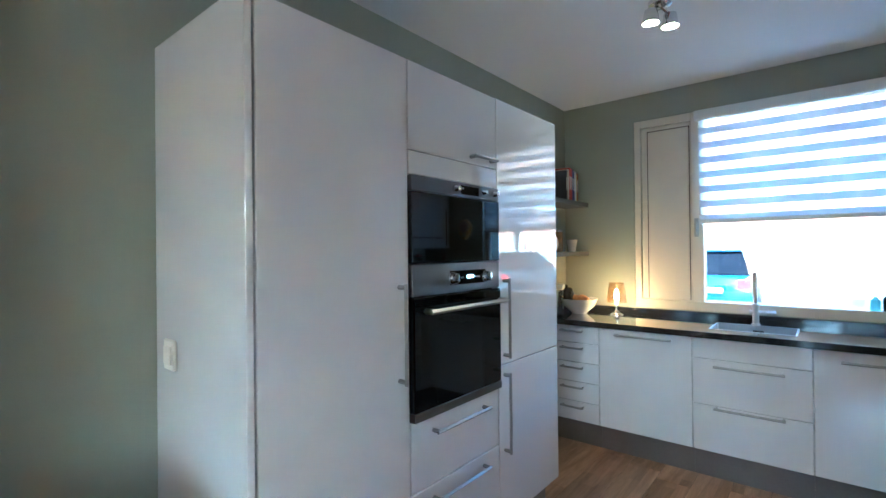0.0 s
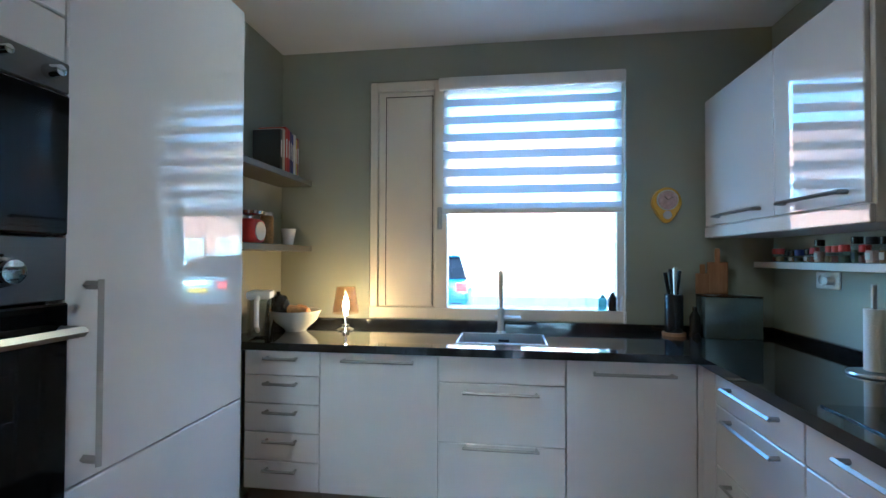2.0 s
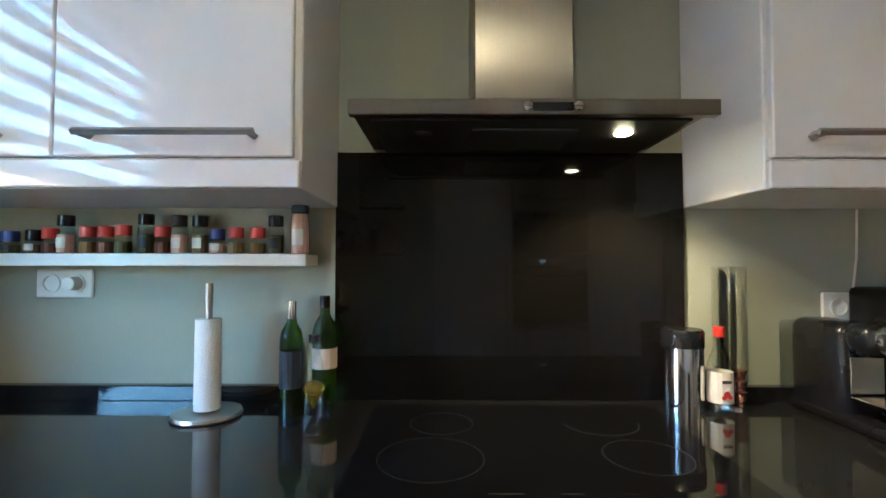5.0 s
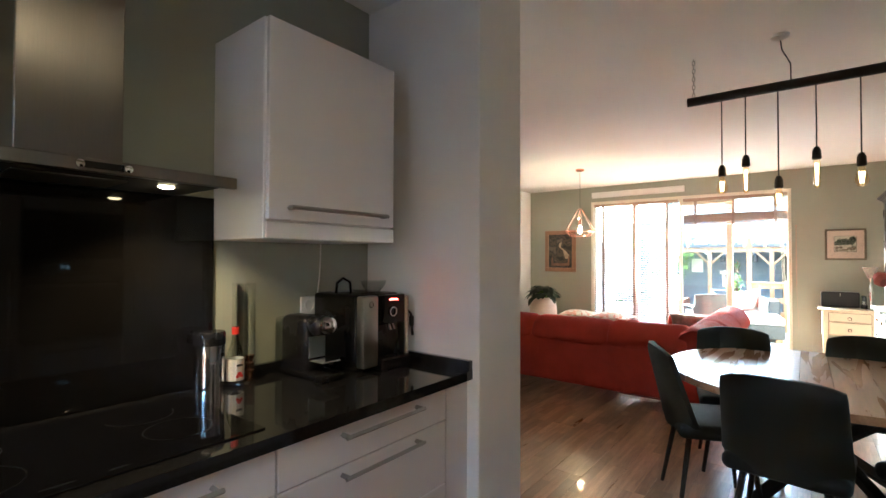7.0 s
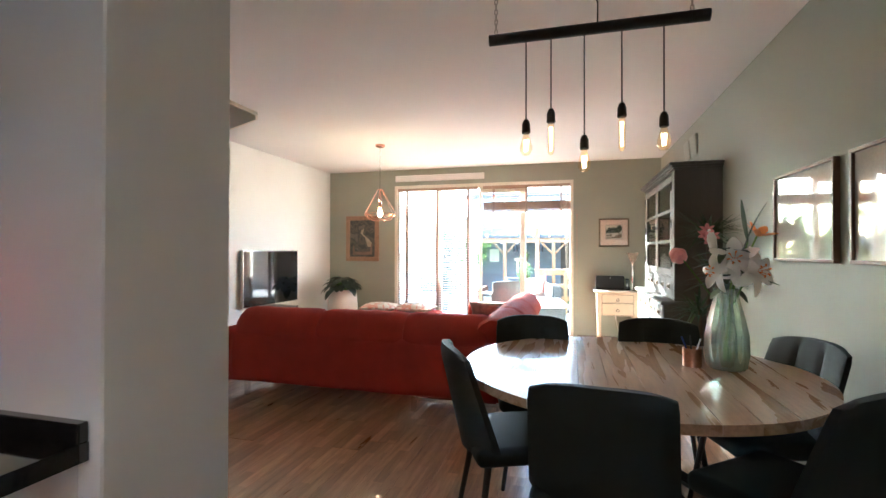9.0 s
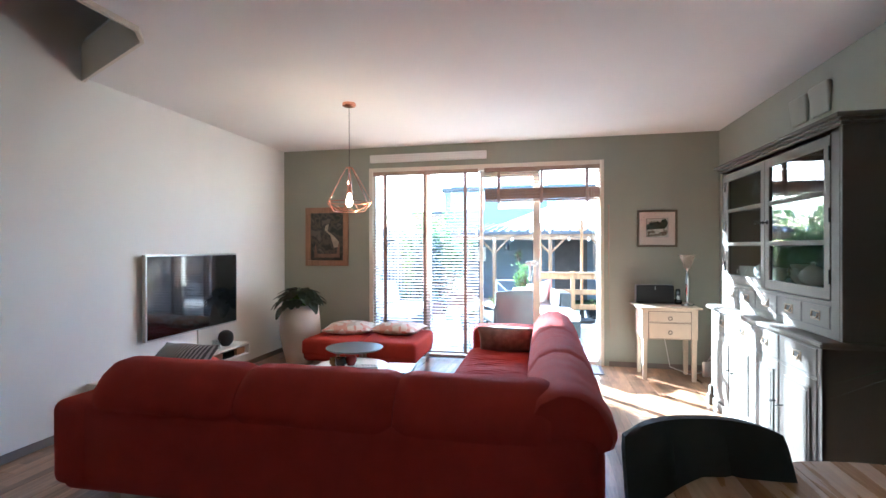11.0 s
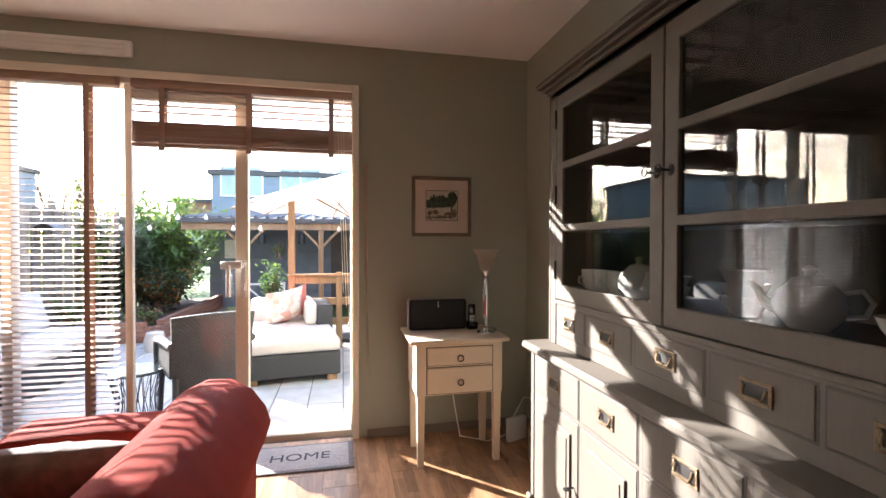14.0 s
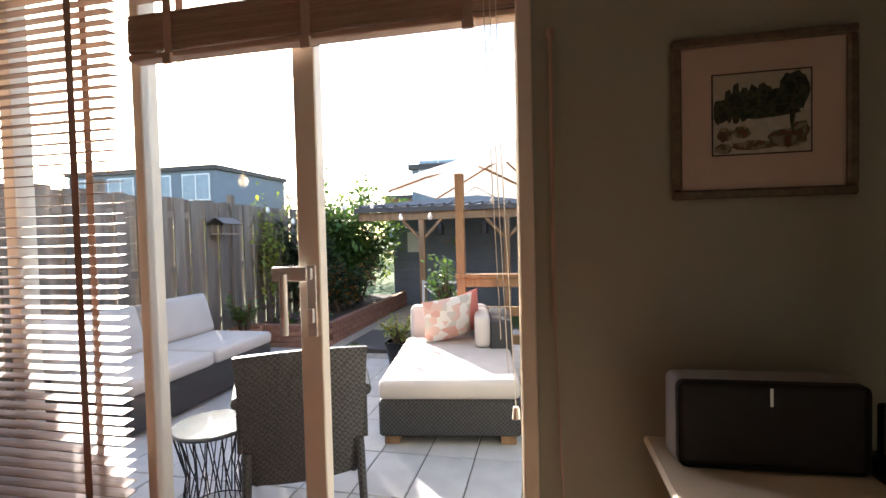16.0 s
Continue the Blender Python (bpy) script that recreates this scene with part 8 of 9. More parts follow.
for x, y, r, c, lb in ((1.86, -3.58, 0.045, (0.22, 0.12, 0.05), "brown glass candle holder on the white table"), (1.80, -3.56, 0.05, (0.03, 0.035, 0.035), "dark glass candle holder on the white table"), (1.745, -3.64, 0.05, (0.25, 0.03, 0.03), "red glass candle holder on the white table")):
    t = thing("candle_holder", (x, y, 0.421), 0, lb, "candle holder", "candle holders on the table")
    bm = bmesh.new()
    lathe(bm, [(0, 0), (r * 0.6, 0), (r, r * 0.7), (r * 0.9, r * 1.5), (r * 0.8, r * 1.5), (r * 0.85, r * 0.8), (0, 0.008)], 18)
    part("glass", bm, mat("holder_glass", c, 0.12, var=0.1, coat=0.5), t, "", True)
for x, y, a, lb in ((1.58, -3.58, 8, "slim grey remote control on the white table"), (1.60, -3.62, 4, "second remote control on the white table")):
    t = thing("remote_control", (x, y, 0.421), a, lb, "remote", "remote controls")
    bx("body", t, M["satin_metal"], -0.09, 0.09, -0.018, 0.018, 0, 0.014, bevel=0.005)
    for k in range(5):
        bx("button", t, M["ink"], -0.07 + 0.025 * k, -0.06 + 0.025 * k, -0.006, 0.006, 0.014, 0.0155, bevel=0)
ch = thing("painted_chest", (1.41, -3.77, 0), 6, "small red lacquered chest table with painted top", "chest")
bx("top", ch, M["chest_paint"], -0.16, 0.16, -0.16, 0.16, 0.36, 0.385, bevel=0.004, label="painted floral top")
bx("body", ch, M["chest_red"], -0.13, 0.13, -0.13, 0.13, 0.20, 0.36)
bx("skirt", ch, M["chest_red"], -0.16, 0.16, -0.16, 0.16, 0.16, 0.20, bevel=0.008)
for x in (-0.14, 0.14):
    for y in (-0.14, 0.14):
        bm = bmesh.new()
        tube(bm, [(x * 0.9, y * 0.9, 0.17), (x * 1.08, y * 1.08, 0.10), (x * 0.95, y * 0.95, 0.03), (x * 1.05, y * 1.05, 0)], 0.024, 8, 0.016)
        part("leg", bm, M["chest_red"], ch, "carved red leg", True)

# corner planter
pn = thing("potted_plant", (3.05, -5.17, 0), 0, "large-leaved plant in a tall off-white planter", "plant")
bm = bmesh.new()
lathe(bm, [(0, 0), (0.146, 0), (0.158, 0.015), (0.205, 0.20), (0.238, 0.385), (0.240, 0.40), (0.234, 0.50), (0.216, 0.69), (0.206, 0.71), (0.19, 0.69), (0, 0.66)], 28)
part("planter", bm, M["pot_white"], pn, "softly faceted off-white planter", True)
bm = bmesh.new()
rnd = random.Random(8)
stm = bmesh.new()
for k in range(46):
    a = 2.4 * k
    r = 0.04 + 0.15 * (k / 46) ** 0.7
    z = 0.90 - 0.17 * (k / 46) + rnd.uniform(-0.03, 0.03)
    p = (r * math.cos(a), r * math.sin(a), z)
    tube(stm, [(0.05 * math.cos(a), 0.05 * math.sin(a), 0.64), p], 0.004, 5)
    broad_leaf(bm, p, (math.cos(a), math.sin(a), rnd.uniform(-0.1, 0.35) - 0.3 * k / 46), rnd.uniform(0.13, 0.18), rnd.uniform(0.095, 0.125), rnd.uniform(0.35, 0.7))
part("leaves", bm, M["leaf_dark"], pn, "broad dark glossy leaves", True)
part("stem_cluster", stm, M["leaf2"], pn)

# art, pendant
art = thing("abstract_picture", (2.976, YG + 0.002, 1.148), 0, "dark abstract painting in a wide light wood frame", "picture")
w, h = 0.305, 0.77
bm = bmesh.new()
for d in ((-w, w, 0, 0.025, 0, 0.075), (-w, w, 0, 0.025, h - 0.075, h), (-w, -w + 0.075, 0, 0.025, 0.075, h - 0.075), (w - 0.075, w, 0, 0.025, 0.075, h - 0.075)):
    box(bm, *d, 0.006)
part("frame", bm, M["frame_pine"], art)
bx("canvas", art, M["scene_b"], -w + 0.075, w - 0.075, 0.0, 0.012, 0.075, h - 0.075, bevel=0)
for nm, col, pts in (("painted_path", (0.42, 0.34, 0.24), ((-0.10, 0.24), (-0.05, 0.40), (0.03, 0.47), (0.02, 0.53), (-0.03, 0.55), (-0.01, 0.46), (-0.09, 0.40), (-0.17, 0.32), (-0.17, 0.25))),
                     ("painted_field", (0.20, 0.12, 0.08), ((-0.18, 0.11), (0.18, 0.11), (0.18, 0.20), (0.16, 0.30), (0.14, 0.16), (-0.14, 0.16), (-0.16, 0.30), (-0.18, 0.30)))):
    bm = bmesh.new()
    ring = [bm.verts.new((x, 0.0124, z)) for x, z in pts]
    top_ = [bm.verts.new((x, 0.0134, z)) for x, z in pts]
    bm.faces.new(ring), bm.faces.new(top_)
    for k in range(len(pts)):
        q = (k + 1) % len(pts)
        bm.faces.new((ring[k], ring[q], top_[q], top_[k]))
    part(nm, bm, mat(nm, col, 0.6, var=0.3, scale=9), art)
pe = thing("pendant_lamp", (1.89, -3.955, HC), 0, "copper wire cage pendant with a lit bulb", "pendant lamp")
bm = bmesh.new()
lathe(bm, [(0, 0), (0.06, 0), (0.06, -0.022), (0.05, -0.028), (0, -0.028)], 24)
part("rose", bm, M["copper"], pe, "", True)
bm = bmesh.new()
tube(bm, [(0, 0, -0.025), (0, 0, -0.725)], 0.003, 6)
part("cord", bm, M["ink"], pe)
bm = bmesh.new()
top = [Vector((0.03 * math.cos(k * 1.047), 0.03 * math.sin(k * 1.047), -0.575)) for k in range(6)]
mid = [Vector((0.215 * math.cos(k * 1.047), 0.215 * math.sin(k * 1.047), -0.885)) for k in range(6)]
bot = [Vector((0.135 * math.cos(k * 1.047 + 0.523), 0.135 * math.sin(k * 1.047 + 0.523), -0.965)) for k in range(6)]
for k in range(6):
    j = (k + 1) % 6
    for a, b in ((top[k], mid[k]), (mid[k], mid[j]), (mid[k], bot[k]), (mid[j], bot[k]), (bot[k], bot[j]), (top[k], top[j])):
        tube(bm, [a, b], 0.0035, 5)
part("wire_cage", bm, M["copper"], pe, "geometric copper wire cage")
bm = bmesh.new()
lathe(bm, [(0, -0.72), (0.018, -0.725), (0.022, -0.805), (0, -0.81)], 14)
part("socket", bm, M["copper"], pe, "", True)
bm = bmesh.new()
lathe(bm, [(0.012, -0.81), (0.015, -0.83), (0.028, -0.865), (0.029, -0.89), (0.018, -0.918), (0, -0.925)], 16)
part("bulb", bm, glow("pendant_bulb_glow", (1.0, 0.72, 0.36), 3), pe, "glowing bulb", True)
lamp("pendant_light", (1.89, -3.955, HC - 0.88), 2.2, (1.0, 0.68, 0.36), 0.04)

# television and shelf
tv = thing("television", (XE, 0, 0), 0, "flat wall television with a thin silver rim, off", "television")
bx("rim", tv, M["steel"], -0.075, -0.035, -4.640, -3.42, 0.573, 1.328, bevel=0.004)
bx("screen", tv, M["screen"], -0.0775, -0.0752, -4.625, -3.435, 0.588, 1.313, bevel=0)
bx("bracket", tv, M["black_plastic"], -0.035, -0.001, -4.4, -3.85, 0.75, 1.1)
bx("cable_duct", tv, M["white_paint"], -0.02, -0.001, -4.14, -4.11, 0.36, 0.56)
sh = thing("wall_shelf", (XE, 0, 0), 0, "white floating shelf box under the television with boxes inside", "shelf")
bm = bmesh.new()
for d in ((-0.25, -0.001, -4.62, -2.95, 0.335, 0.355), (-0.25, -0.001, -4.62, -2.95, 0.22, 0.24), (-0.25, -0.001, -4.62, -4.60, 0.24, 0.335), (-0.25, -0.001, -2.97, -2.95, 0.24, 0.335), (-0.25, -0.001, -3.98, -3.96, 0.24, 0.335), (-0.02, -0.001, -4.60, -2.97, 0.24, 0.335)):
    box(bm, *d, 0.002)
part("box", bm, M["white_paint"], sh)
for y, w, c in ((-4.52, 0.14, "board_wood"), (-4.33, 0.16, "black_plastic"), (-4.15, 0.15, "frame_pine")):
    b = thing("media_box", (XE - 0.13, y, 0.241), 0, "small box stored in the floating shelf", "box", "boxes in the shelf")
    bx("body", b, M[c], -0.08, 0.08, -w / 2, w / 2, 0, 0.07)
gl = thing("globe_speaker", (XE - 0.13, -4.38, 0.356), 0, "round dark ball speaker on the floating shelf", "speaker")
bm = bmesh.new()
lathe(bm, [(0, 0), (0.035, 0.0), (0.065, 0.03), (0.078, 0.085), (0.065, 0.135), (0.03, 0.16), (0, 0.164)], 20)
part("ball", bm, M["speaker"], gl, "", True)
cd = thing("glass_candle", (XE - 0.14, -4.22, 0.356), 0, "small clear glass beside the ball speaker", "glass")
bm = bmesh.new()
lathe(bm, [(0, 0), (0.035, 0), (0.04, 0.09), (0.037, 0.09), (0.033, 0.006), (0, 0.006)], 16)
part("glass", bm, M["clear_glass"], cd, "", True)
ac = thing("throw_cushion", (2.55, -2.66, 0.535), 0, "grey striped round cushion on the sofa", "cushion")
bm = bmesh.new()
pillow_mesh(bm, 0.42, 0.42, 0.17, 12, 2.0, 0.01, 9)
bmesh.ops.transform(bm, matrix=pose(0, 0, 0.06, -40, 0, 0), verts=bm.verts)
part("cushion", bm, M["stripe"], ac, "", True)

# ---- garden ----
TZ = -0.05
struct("ground", M["grass"], [(-400, 400, -400, 400, -0.5, -0.12)], "flat ground that runs to the horizon", "ground")
ter = struct("pavement", M["grout"], [(-2.4, 3.9, -11.2, YG - 0.3, -0.3, TZ - 0.008)], "pale concrete tile terrace", "pavement")
struct("gravel_path", M["gravel"], [(1.1, 2.2, -13.2, -9.3, -0.2, TZ + 0.004)], "pale gravel path beside the raised bed", "path")

# board fence on the east side
FXG = 3.35
fe = thing("board_fence", (FXG, 0, 0), 0, "weathered grey-brown board fence of overlapping upright planks", "fence")
bm = bmesh.new()
box(bm, -0.012, 0.012, -0.07, 0.07, TZ, 1.78, 0.003)
fm = bpy.data.meshes.new("board")
bm.to_mesh(fm)
bm.free()
fm.materials.append(M["fence"])
y = -6.15
k = 0
rnd = random.Random(21)
while y > -13.6:
    o = new("board", fm)
    o.parent = fe
    o.matrix_basis = pose(0.022 if k % 2 else -0.022, y, rnd.uniform(-0.015, 0.015), 0, 0, rnd.uniform(-1, 1))
    y -= 0.118
    k += 1
for z in (0.35, 1.0, 1.6):
    bx("rail", fe, M["fence"], -0.012, 0.012, -13.6, -6.1, z - 0.035, z + 0.035)
for y in (-7.9, -9.75, -11.6, -13.4):
    bx("post", fe, M["fence"], 0.035, 0.11, y - 0.037, y + 0.037, TZ, 1.9)
# fence on the west side
fw = copy_thing(fe, pose(-2.2, 0, 0))
tagged(fw, "weathered dark board fence along the far garden edge")

# raised bed with a brick edge and bushes
bed = struct("raised_bed", M["soil"], [(2.2, 3.3, -13.2, -9.75, TZ, 0.16)], "raised planting bed with dark soil", "planting bed")
bm = bmesh.new()
box(bm, -0.05, 0.05, -0.105, 0.105, -0.033, 0.033, 0.004)
brm = bpy.data.meshes.new("brick")
bm.to_mesh(brm)
bm.free()
brm.materials.append(M["brick"])
for j in range(4):
    for k in range(17):
        o = new("brick", brm)
        o.parent = bed
        o.location = (2.15, -9.85 - 0.215 * k - 0.1 * (j % 2), TZ + 0.034 + 0.072 * j)
    for k in range(5):
        o = new("brick", brm)
        o.parent = bed
        o.matrix_basis = pose(2.30 + 0.215 * k + 0.08 * (j % 2), -9.70, TZ + 0.034 + 0.072 * j, 0, 0, 90)


def bush(name, at, rx, ry, h, n, leaf, material, label, seed, flower=None, trunk=0.25):
    """A shrub: several stems and a loose crown of single leaves."""
    b = thing(name, at, 0, label, "shrub" if name == "shrub" else "plant", "garden shrubs")
    r = random.Random(seed)
    st_ = bmesh.new()
    cr = bmesh.new()
    fl = bmesh.new()
    tips = []
    for k in range(9):
        a = r.uniform(0, 6.28)
        q = r.uniform(0.2, 0.95)
        tip = Vector((rx * q * math.cos(a), ry * q * math.sin(a), h * r.uniform(0.55, 1.0)))
        tube(st_, [(0.04 * math.cos(a), 0.04 * math.sin(a), 0), tip * 0.5 + Vector((0, 0, 0.1 * h)), tip], 0.02, 5, 0.006)
        tips.append(tip)
    for k in range(n):
        c = r.choice(tips)
        s = r.uniform(0.15, 1.05)
        p = Vector((c.x * s, c.y * s, c.z * (0.3 + 0.7 * s))) + Vector((r.gauss(0, 0.16 * rx), r.gauss(0, 0.16 * ry), r.gauss(0, 0.09 * h)))
        p.z = max(0.05, p.z)
        d = Vector((r.gauss(0, 1), r.gauss(0, 1), r.gauss(0.2, 0.6)))
        leaf_card(cr, p, d, leaf * r.uniform(0.6, 1.3), leaf * r.uniform(0.5, 0.85), r.uniform(0, 0.4))
        if flower and r.random() < 0.10:
            for q in range(4):
                leaf_card(fl, p + Vector((0, 0, 0.02)), (math.cos(q * 1.57), math.sin(q * 1.57), 0.7), leaf * 0.5, leaf * 0.4, 0.1)
    part("stem_cluster", st_, M["bark"], b)
    part("crown", cr, material, b)
    if flower:
        part("blossoms", fl, flower, b)
    else:
        fl.free()
    return b


bush("shrub", (2.75, -12.3, 0.1), 0.8, 0.85, 2.15, 5200, 0.11, M["leaf2"], "tall loose green shrub in the raised bed", 1)
bush("shrub", (3.0, -10.9, 0.1), 0.5, 0.65, 1.6, 3000, 0.10, M["leaf"], "dark green shrub against the fence", 2)
bush("shrub", (2.6, -11.2, 0.1), 0.55, 0.6, 0.85, 2600, 0.07, M["leaf"], "low rounded shrub in the raised bed", 3, M["petal_orange"])
bush("shrub", (3.15, -10.2, 0.1), 0.3, 0.35, 1.8, 700, 0.08, M["leaf3"], "yellow-green climber on the fence", 4)
bush("shrub", (2.35, -9.95, 0.13), 0.2, 0.15, 0.25, 260, 0.05, M["leaf2"], "low pink-flowering plant at the bed's edge", 5, M["petal_pink"])
bush("shrub", (2.75, -9.95, 0.13), 0.25, 0.15, 0.22, 260, 0.05, M["leaf2"], "low mauve-flowering plant at the bed's edge", 6, mat("mauve_petal", (0.35, 0.16, 0.42), 0.6))
bush("shrub", (-1.75, -11.4, TZ), 0.35, 0.6, 1.6, 900, 0.08, M["leaf3"], "yellow-green climber by the veranda", 7)
bush("shrub", (-1.9, -8.9, TZ), 0.2, 0.4, 1.3, 500, 0.07, M["leaf3"], "green climber on the dark fence", 8)


def pot_plant(at, r, h, pm, label, rx, ph, n, leaf, lm, seed, flower=None):
    p = bush("potted_shrub", at, rx, rx, ph, n, leaf, lm, label, seed, flower)
    for c in p.children:
        c.location.z = h * 0.85
    bm = bmesh.new()
    lathe(bm, [(0, 0), (r * 0.72, 0), (r, h * 0.9), (r * 1.06, h * 0.9), (r * 1.06, h), (r * 0.92, h), (r * 0.9, h * 0.86), (0, h * 0.86)], 20)
    part("pot", bm, pm, p, "", True)


pot_plant((3.0, -9.35, TZ), 0.19, 0.30, M["terracotta"], "terracotta pot with red geraniums by the fence", 0.22, 0.40, 380, 0.06, M["leaf2"], 11, M["red"])
pot_plant((1.00, -9.15, TZ), 0.15, 0.24, M["black_plastic"], "dark pot with a yellow-flowering shrub", 0.22, 0.30, 420, 0.045, M["leaf3"], 12, mat("yellow_petal", (0.7, 0.5, 0.05), 0.6))
pot_plant((0.55, -9.6, TZ), 0.17, 0.28, M["black_plastic"], "tall oleander in a dark pot by the veranda", 0.26, 0.85, 420, 0.09, M["leaf2"], 13)
pot_plant((-0.80, -9.85, TZ), 0.15, 0.26, M["black_plastic"], "black plant pot on the tiles", 0.08, 0.16, 60, 0.05, M["leaf2"], 14)
pot_plant((1.55, -9.25, TZ), 0.11, 0.10, M["grey_tin"], "low bowl planted with small greens", 0.10, 0.10, 80, 0.04, M["leaf2"], 15)
cobbles = struct("timber_step", M["roof"], [(0.95, 1.85, -10.6, -9.5, TZ, TZ + 0.05)], "dark timber step beside the path", "step")

# wicker lounge
lo_ = thing("garden_lounger", (0.18, -8.0, TZ), 8, "dark wicker daybed with beige cushions", "garden sofa")
bx("wicker_base", lo_, M["wicker"], -0.46, 0.46, -0.85, 0.72, 0.06, 0.30, bevel=0.015)
for x in (-0.38, 0.38):
    for y in (-0.78, 0.65):
        bx("foot", lo_, M["pine"], x - 0.05, x + 0.05, y - 0.04, y + 0.04, 0, 0.06)
bm = bmesh.new()
box(bm, -0.46, 0.46, -0.60, 0.735, 0.30, 0.43, 0.04, 3)
part("seat_cushion", bm, M["cushion"], lo_, "", True)
bx("arm_block", lo_, M["wicker"], -0.48, -0.30, -0.86, -0.10, 0.30, 0.66, bevel=0.015)
bm = bmesh.new()
box(bm, -0.29, 0.44, -0.84, -0.66, 0.30, 0.70, 0.05, 3)
part("back_cushion", bm, M["cushion"], lo_, "", True)
bm = bmesh.new()
box(bm, -0.30, -0.17, -0.62, -0.10, 0.43, 0.70, 0.045, 3)
part("side_cushion", bm, M["cushion"], lo_, "", True)
for x, y, a, m_, lb in ((0.10, -0.30, 16, "coral", "coral pink cushion on the daybed"), (0.18, -0.20, 8, "pillow_a", "pink and white leaf print cushion on the daybed")):
    c = thing("garden_cushion", (0.18, -8.0, TZ), 8, lb, "cushion", "cushions on the daybed")
    bm = bmesh.new()
    pillow_mesh(bm, 0.44, 0.44, 0.15, 10, 2.2, 0.01, 3)
    bmesh.ops.transform(bm, matrix=pose(x - 0.12, y - 0.12, 0.64, 65, a, 20), verts=bm.verts)
    part("cushion", bm, M[m_], c, "", True)

# wicker chair seen from behind
wc = thing("garden_chair", (0.685, -6.55, TZ), 208.7, "grey-brown wicker garden armchair seen from behind", "garden chair")
bx("seat", wc, M["wicker"], -0.27, 0.27, -0.24, 0.27, 0.38, 0.44, bevel=0.02, seg=2)
bm = bmesh.new()
g = {}
for s in (0, 1):
    for i in range(9):
        for j in range(9):
            u, v = 2 * i / 8 - 1, j / 8
            g[s, i, j] = bm.verts.new((u * (0.26 + 0.03 * v), -0.24 - 0.10 * v + 0.05 * u * u + (0.018 if s else -0.018), 0.24 + 0.63 * v - 0.02 * u * u * v))
for i in range(8):
    for j in range(8):
        bm.faces.new((g[0, i, j], g[0, i + 1, j], g[0, i + 1, j + 1], g[0, i, j + 1]))
        bm.faces.new((g[1, i, j], g[1, i, j + 1], g[1, i + 1, j + 1], g[1, i + 1, j]))
for i in range(8):
    for j in (0, 8):
        bm.faces.new((g[0, i, j], g[1, i, j], g[1, i + 1, j], g[0, i + 1, j]))
        bm.faces.new((g[0, j, i], g[0, j, i + 1], g[1, j, i + 1], g[1, j, i]))
part("backrest", bm, M["wicker"], wc, "", True)
for sx in (-1, 1):
    bm = bmesh.new()
    tube(bm, [(sx * 0.28, -0.27, 0.64), (sx * 0.30, 0.0, 0.65), (sx * 0.29, 0.22, 0.62), (sx * 0.28, 0.25, 0.42)], 0.03, 8)
    part("armrest", bm, M["wicker"], wc, "", True)
    bx("side_panel", wc, M["wicker"], sx * 0.28 - 0.012, sx * 0.28 + 0.012, -0.24, 0.22, 0.40, 0.63, bevel=0.004)
    for y in (-0.24, 0.24):
        bm = bmesh.new()
        tube(bm, [(sx * 0.25, y, 0.40), (sx * 0.265, y * 1.1, 0.0)], 0.022, 8, 0.018)
        part("leg", bm, M["wicker"], wc, "", True)

# wire stool
ws = thing("wire_stool", (1.12, -6.42, TZ), 0, "black wire basket stool with a flat top", "stool")
bm = bmesh.new()
lathe(bm, [(0, 0.42), (0.19, 0.42), (0.195, 0.43), (0.19, 0.44), (0, 0.44)], 28)
part("top", bm, M["grey_tin"], ws, "", True)
bm = bmesh.new()
for k in range(18):
    a = 2 * math.pi * k / 18
    for da in (0.35, -0.35):
        tube(bm, [(0.185 * math.cos(a), 0.185 * math.sin(a), 0.42), (0.13 * math.cos(a + da * 0.5), 0.13 * math.sin(a + da * 0.5), 0.2), (0.16 * math.cos(a + da), 0.16 * math.sin(a + da), 0.005)], 0.003, 4)
for r, z in ((0.16, 0.005), (0.185, 0.42)):
    tube(bm, [(r * math.cos(t), r * math.sin(t), z) for t in [i * math.pi / 12 for i in range(25)]], 0.004, 5, cap=False)
part("wire_basket", bm, M["dark_metal"], ws)

# bench by the fence
bn_ = thing("garden_bench", (2.62, -7.85, TZ), 0, "dark wicker garden bench with pale cushions by the fence", "garden sofa")
bx("wicker_base", bn_, M["wicker"], -0.38, 0.42, -0.85, 0.85, 0.03, 0.30, bevel=0.015)
for y0, y1 in ((-0.85, -0.01), (0.01, 0.85)):
    bm = bmesh.new()
    box(bm, -0.40, 0.30, y0, y1, 0.30, 0.42, 0.04, 3)
    part("seat_cushion", bm, M["cushion"], bn_, "", True)
    bm = bmesh.new()
    box(bm, -0.09, 0.09, y0 + 0.02, y1 - 0.02, 0.0, 0.42, 0.05, 3)
    bmesh.ops.transform(bm, matrix=pose(0.32, 0, 0.40, 0, 16, 0), verts=bm.verts)
    part("back_cushion", bm, M["cushion"], bn_, "", True)
wb = thing("wicker_lantern", (1.95, -9.1, TZ), 0, "small white lantern on the tiles", "lantern")
bm = bmesh.new()
lathe(bm, [(0, 0), (0.11, 0), (0.13, 0.12), (0.10, 0.24), (0.06, 0.25), (0, 0.25)], 16)
part("body", bm, M["pot_white"], wb, "", True)

# umbrella
um = thing("garden_umbrella", (-0.55, -9.35, TZ), 0, "large off-white garden umbrella, open", "umbrella")
bm = bmesh.new()
tube(bm, [(0, 0, 0), (0, 0, 2.42)], 0.028, 12)
part("pole", bm, M["pine"], um, "wooden pole", True)
bm = bmesh.new()
n = 8
R, z0, z1 = 1.62, 1.84, 2.42
top_ = bm.verts.new((0, 0, z1))
rim_, mid_ = [], []
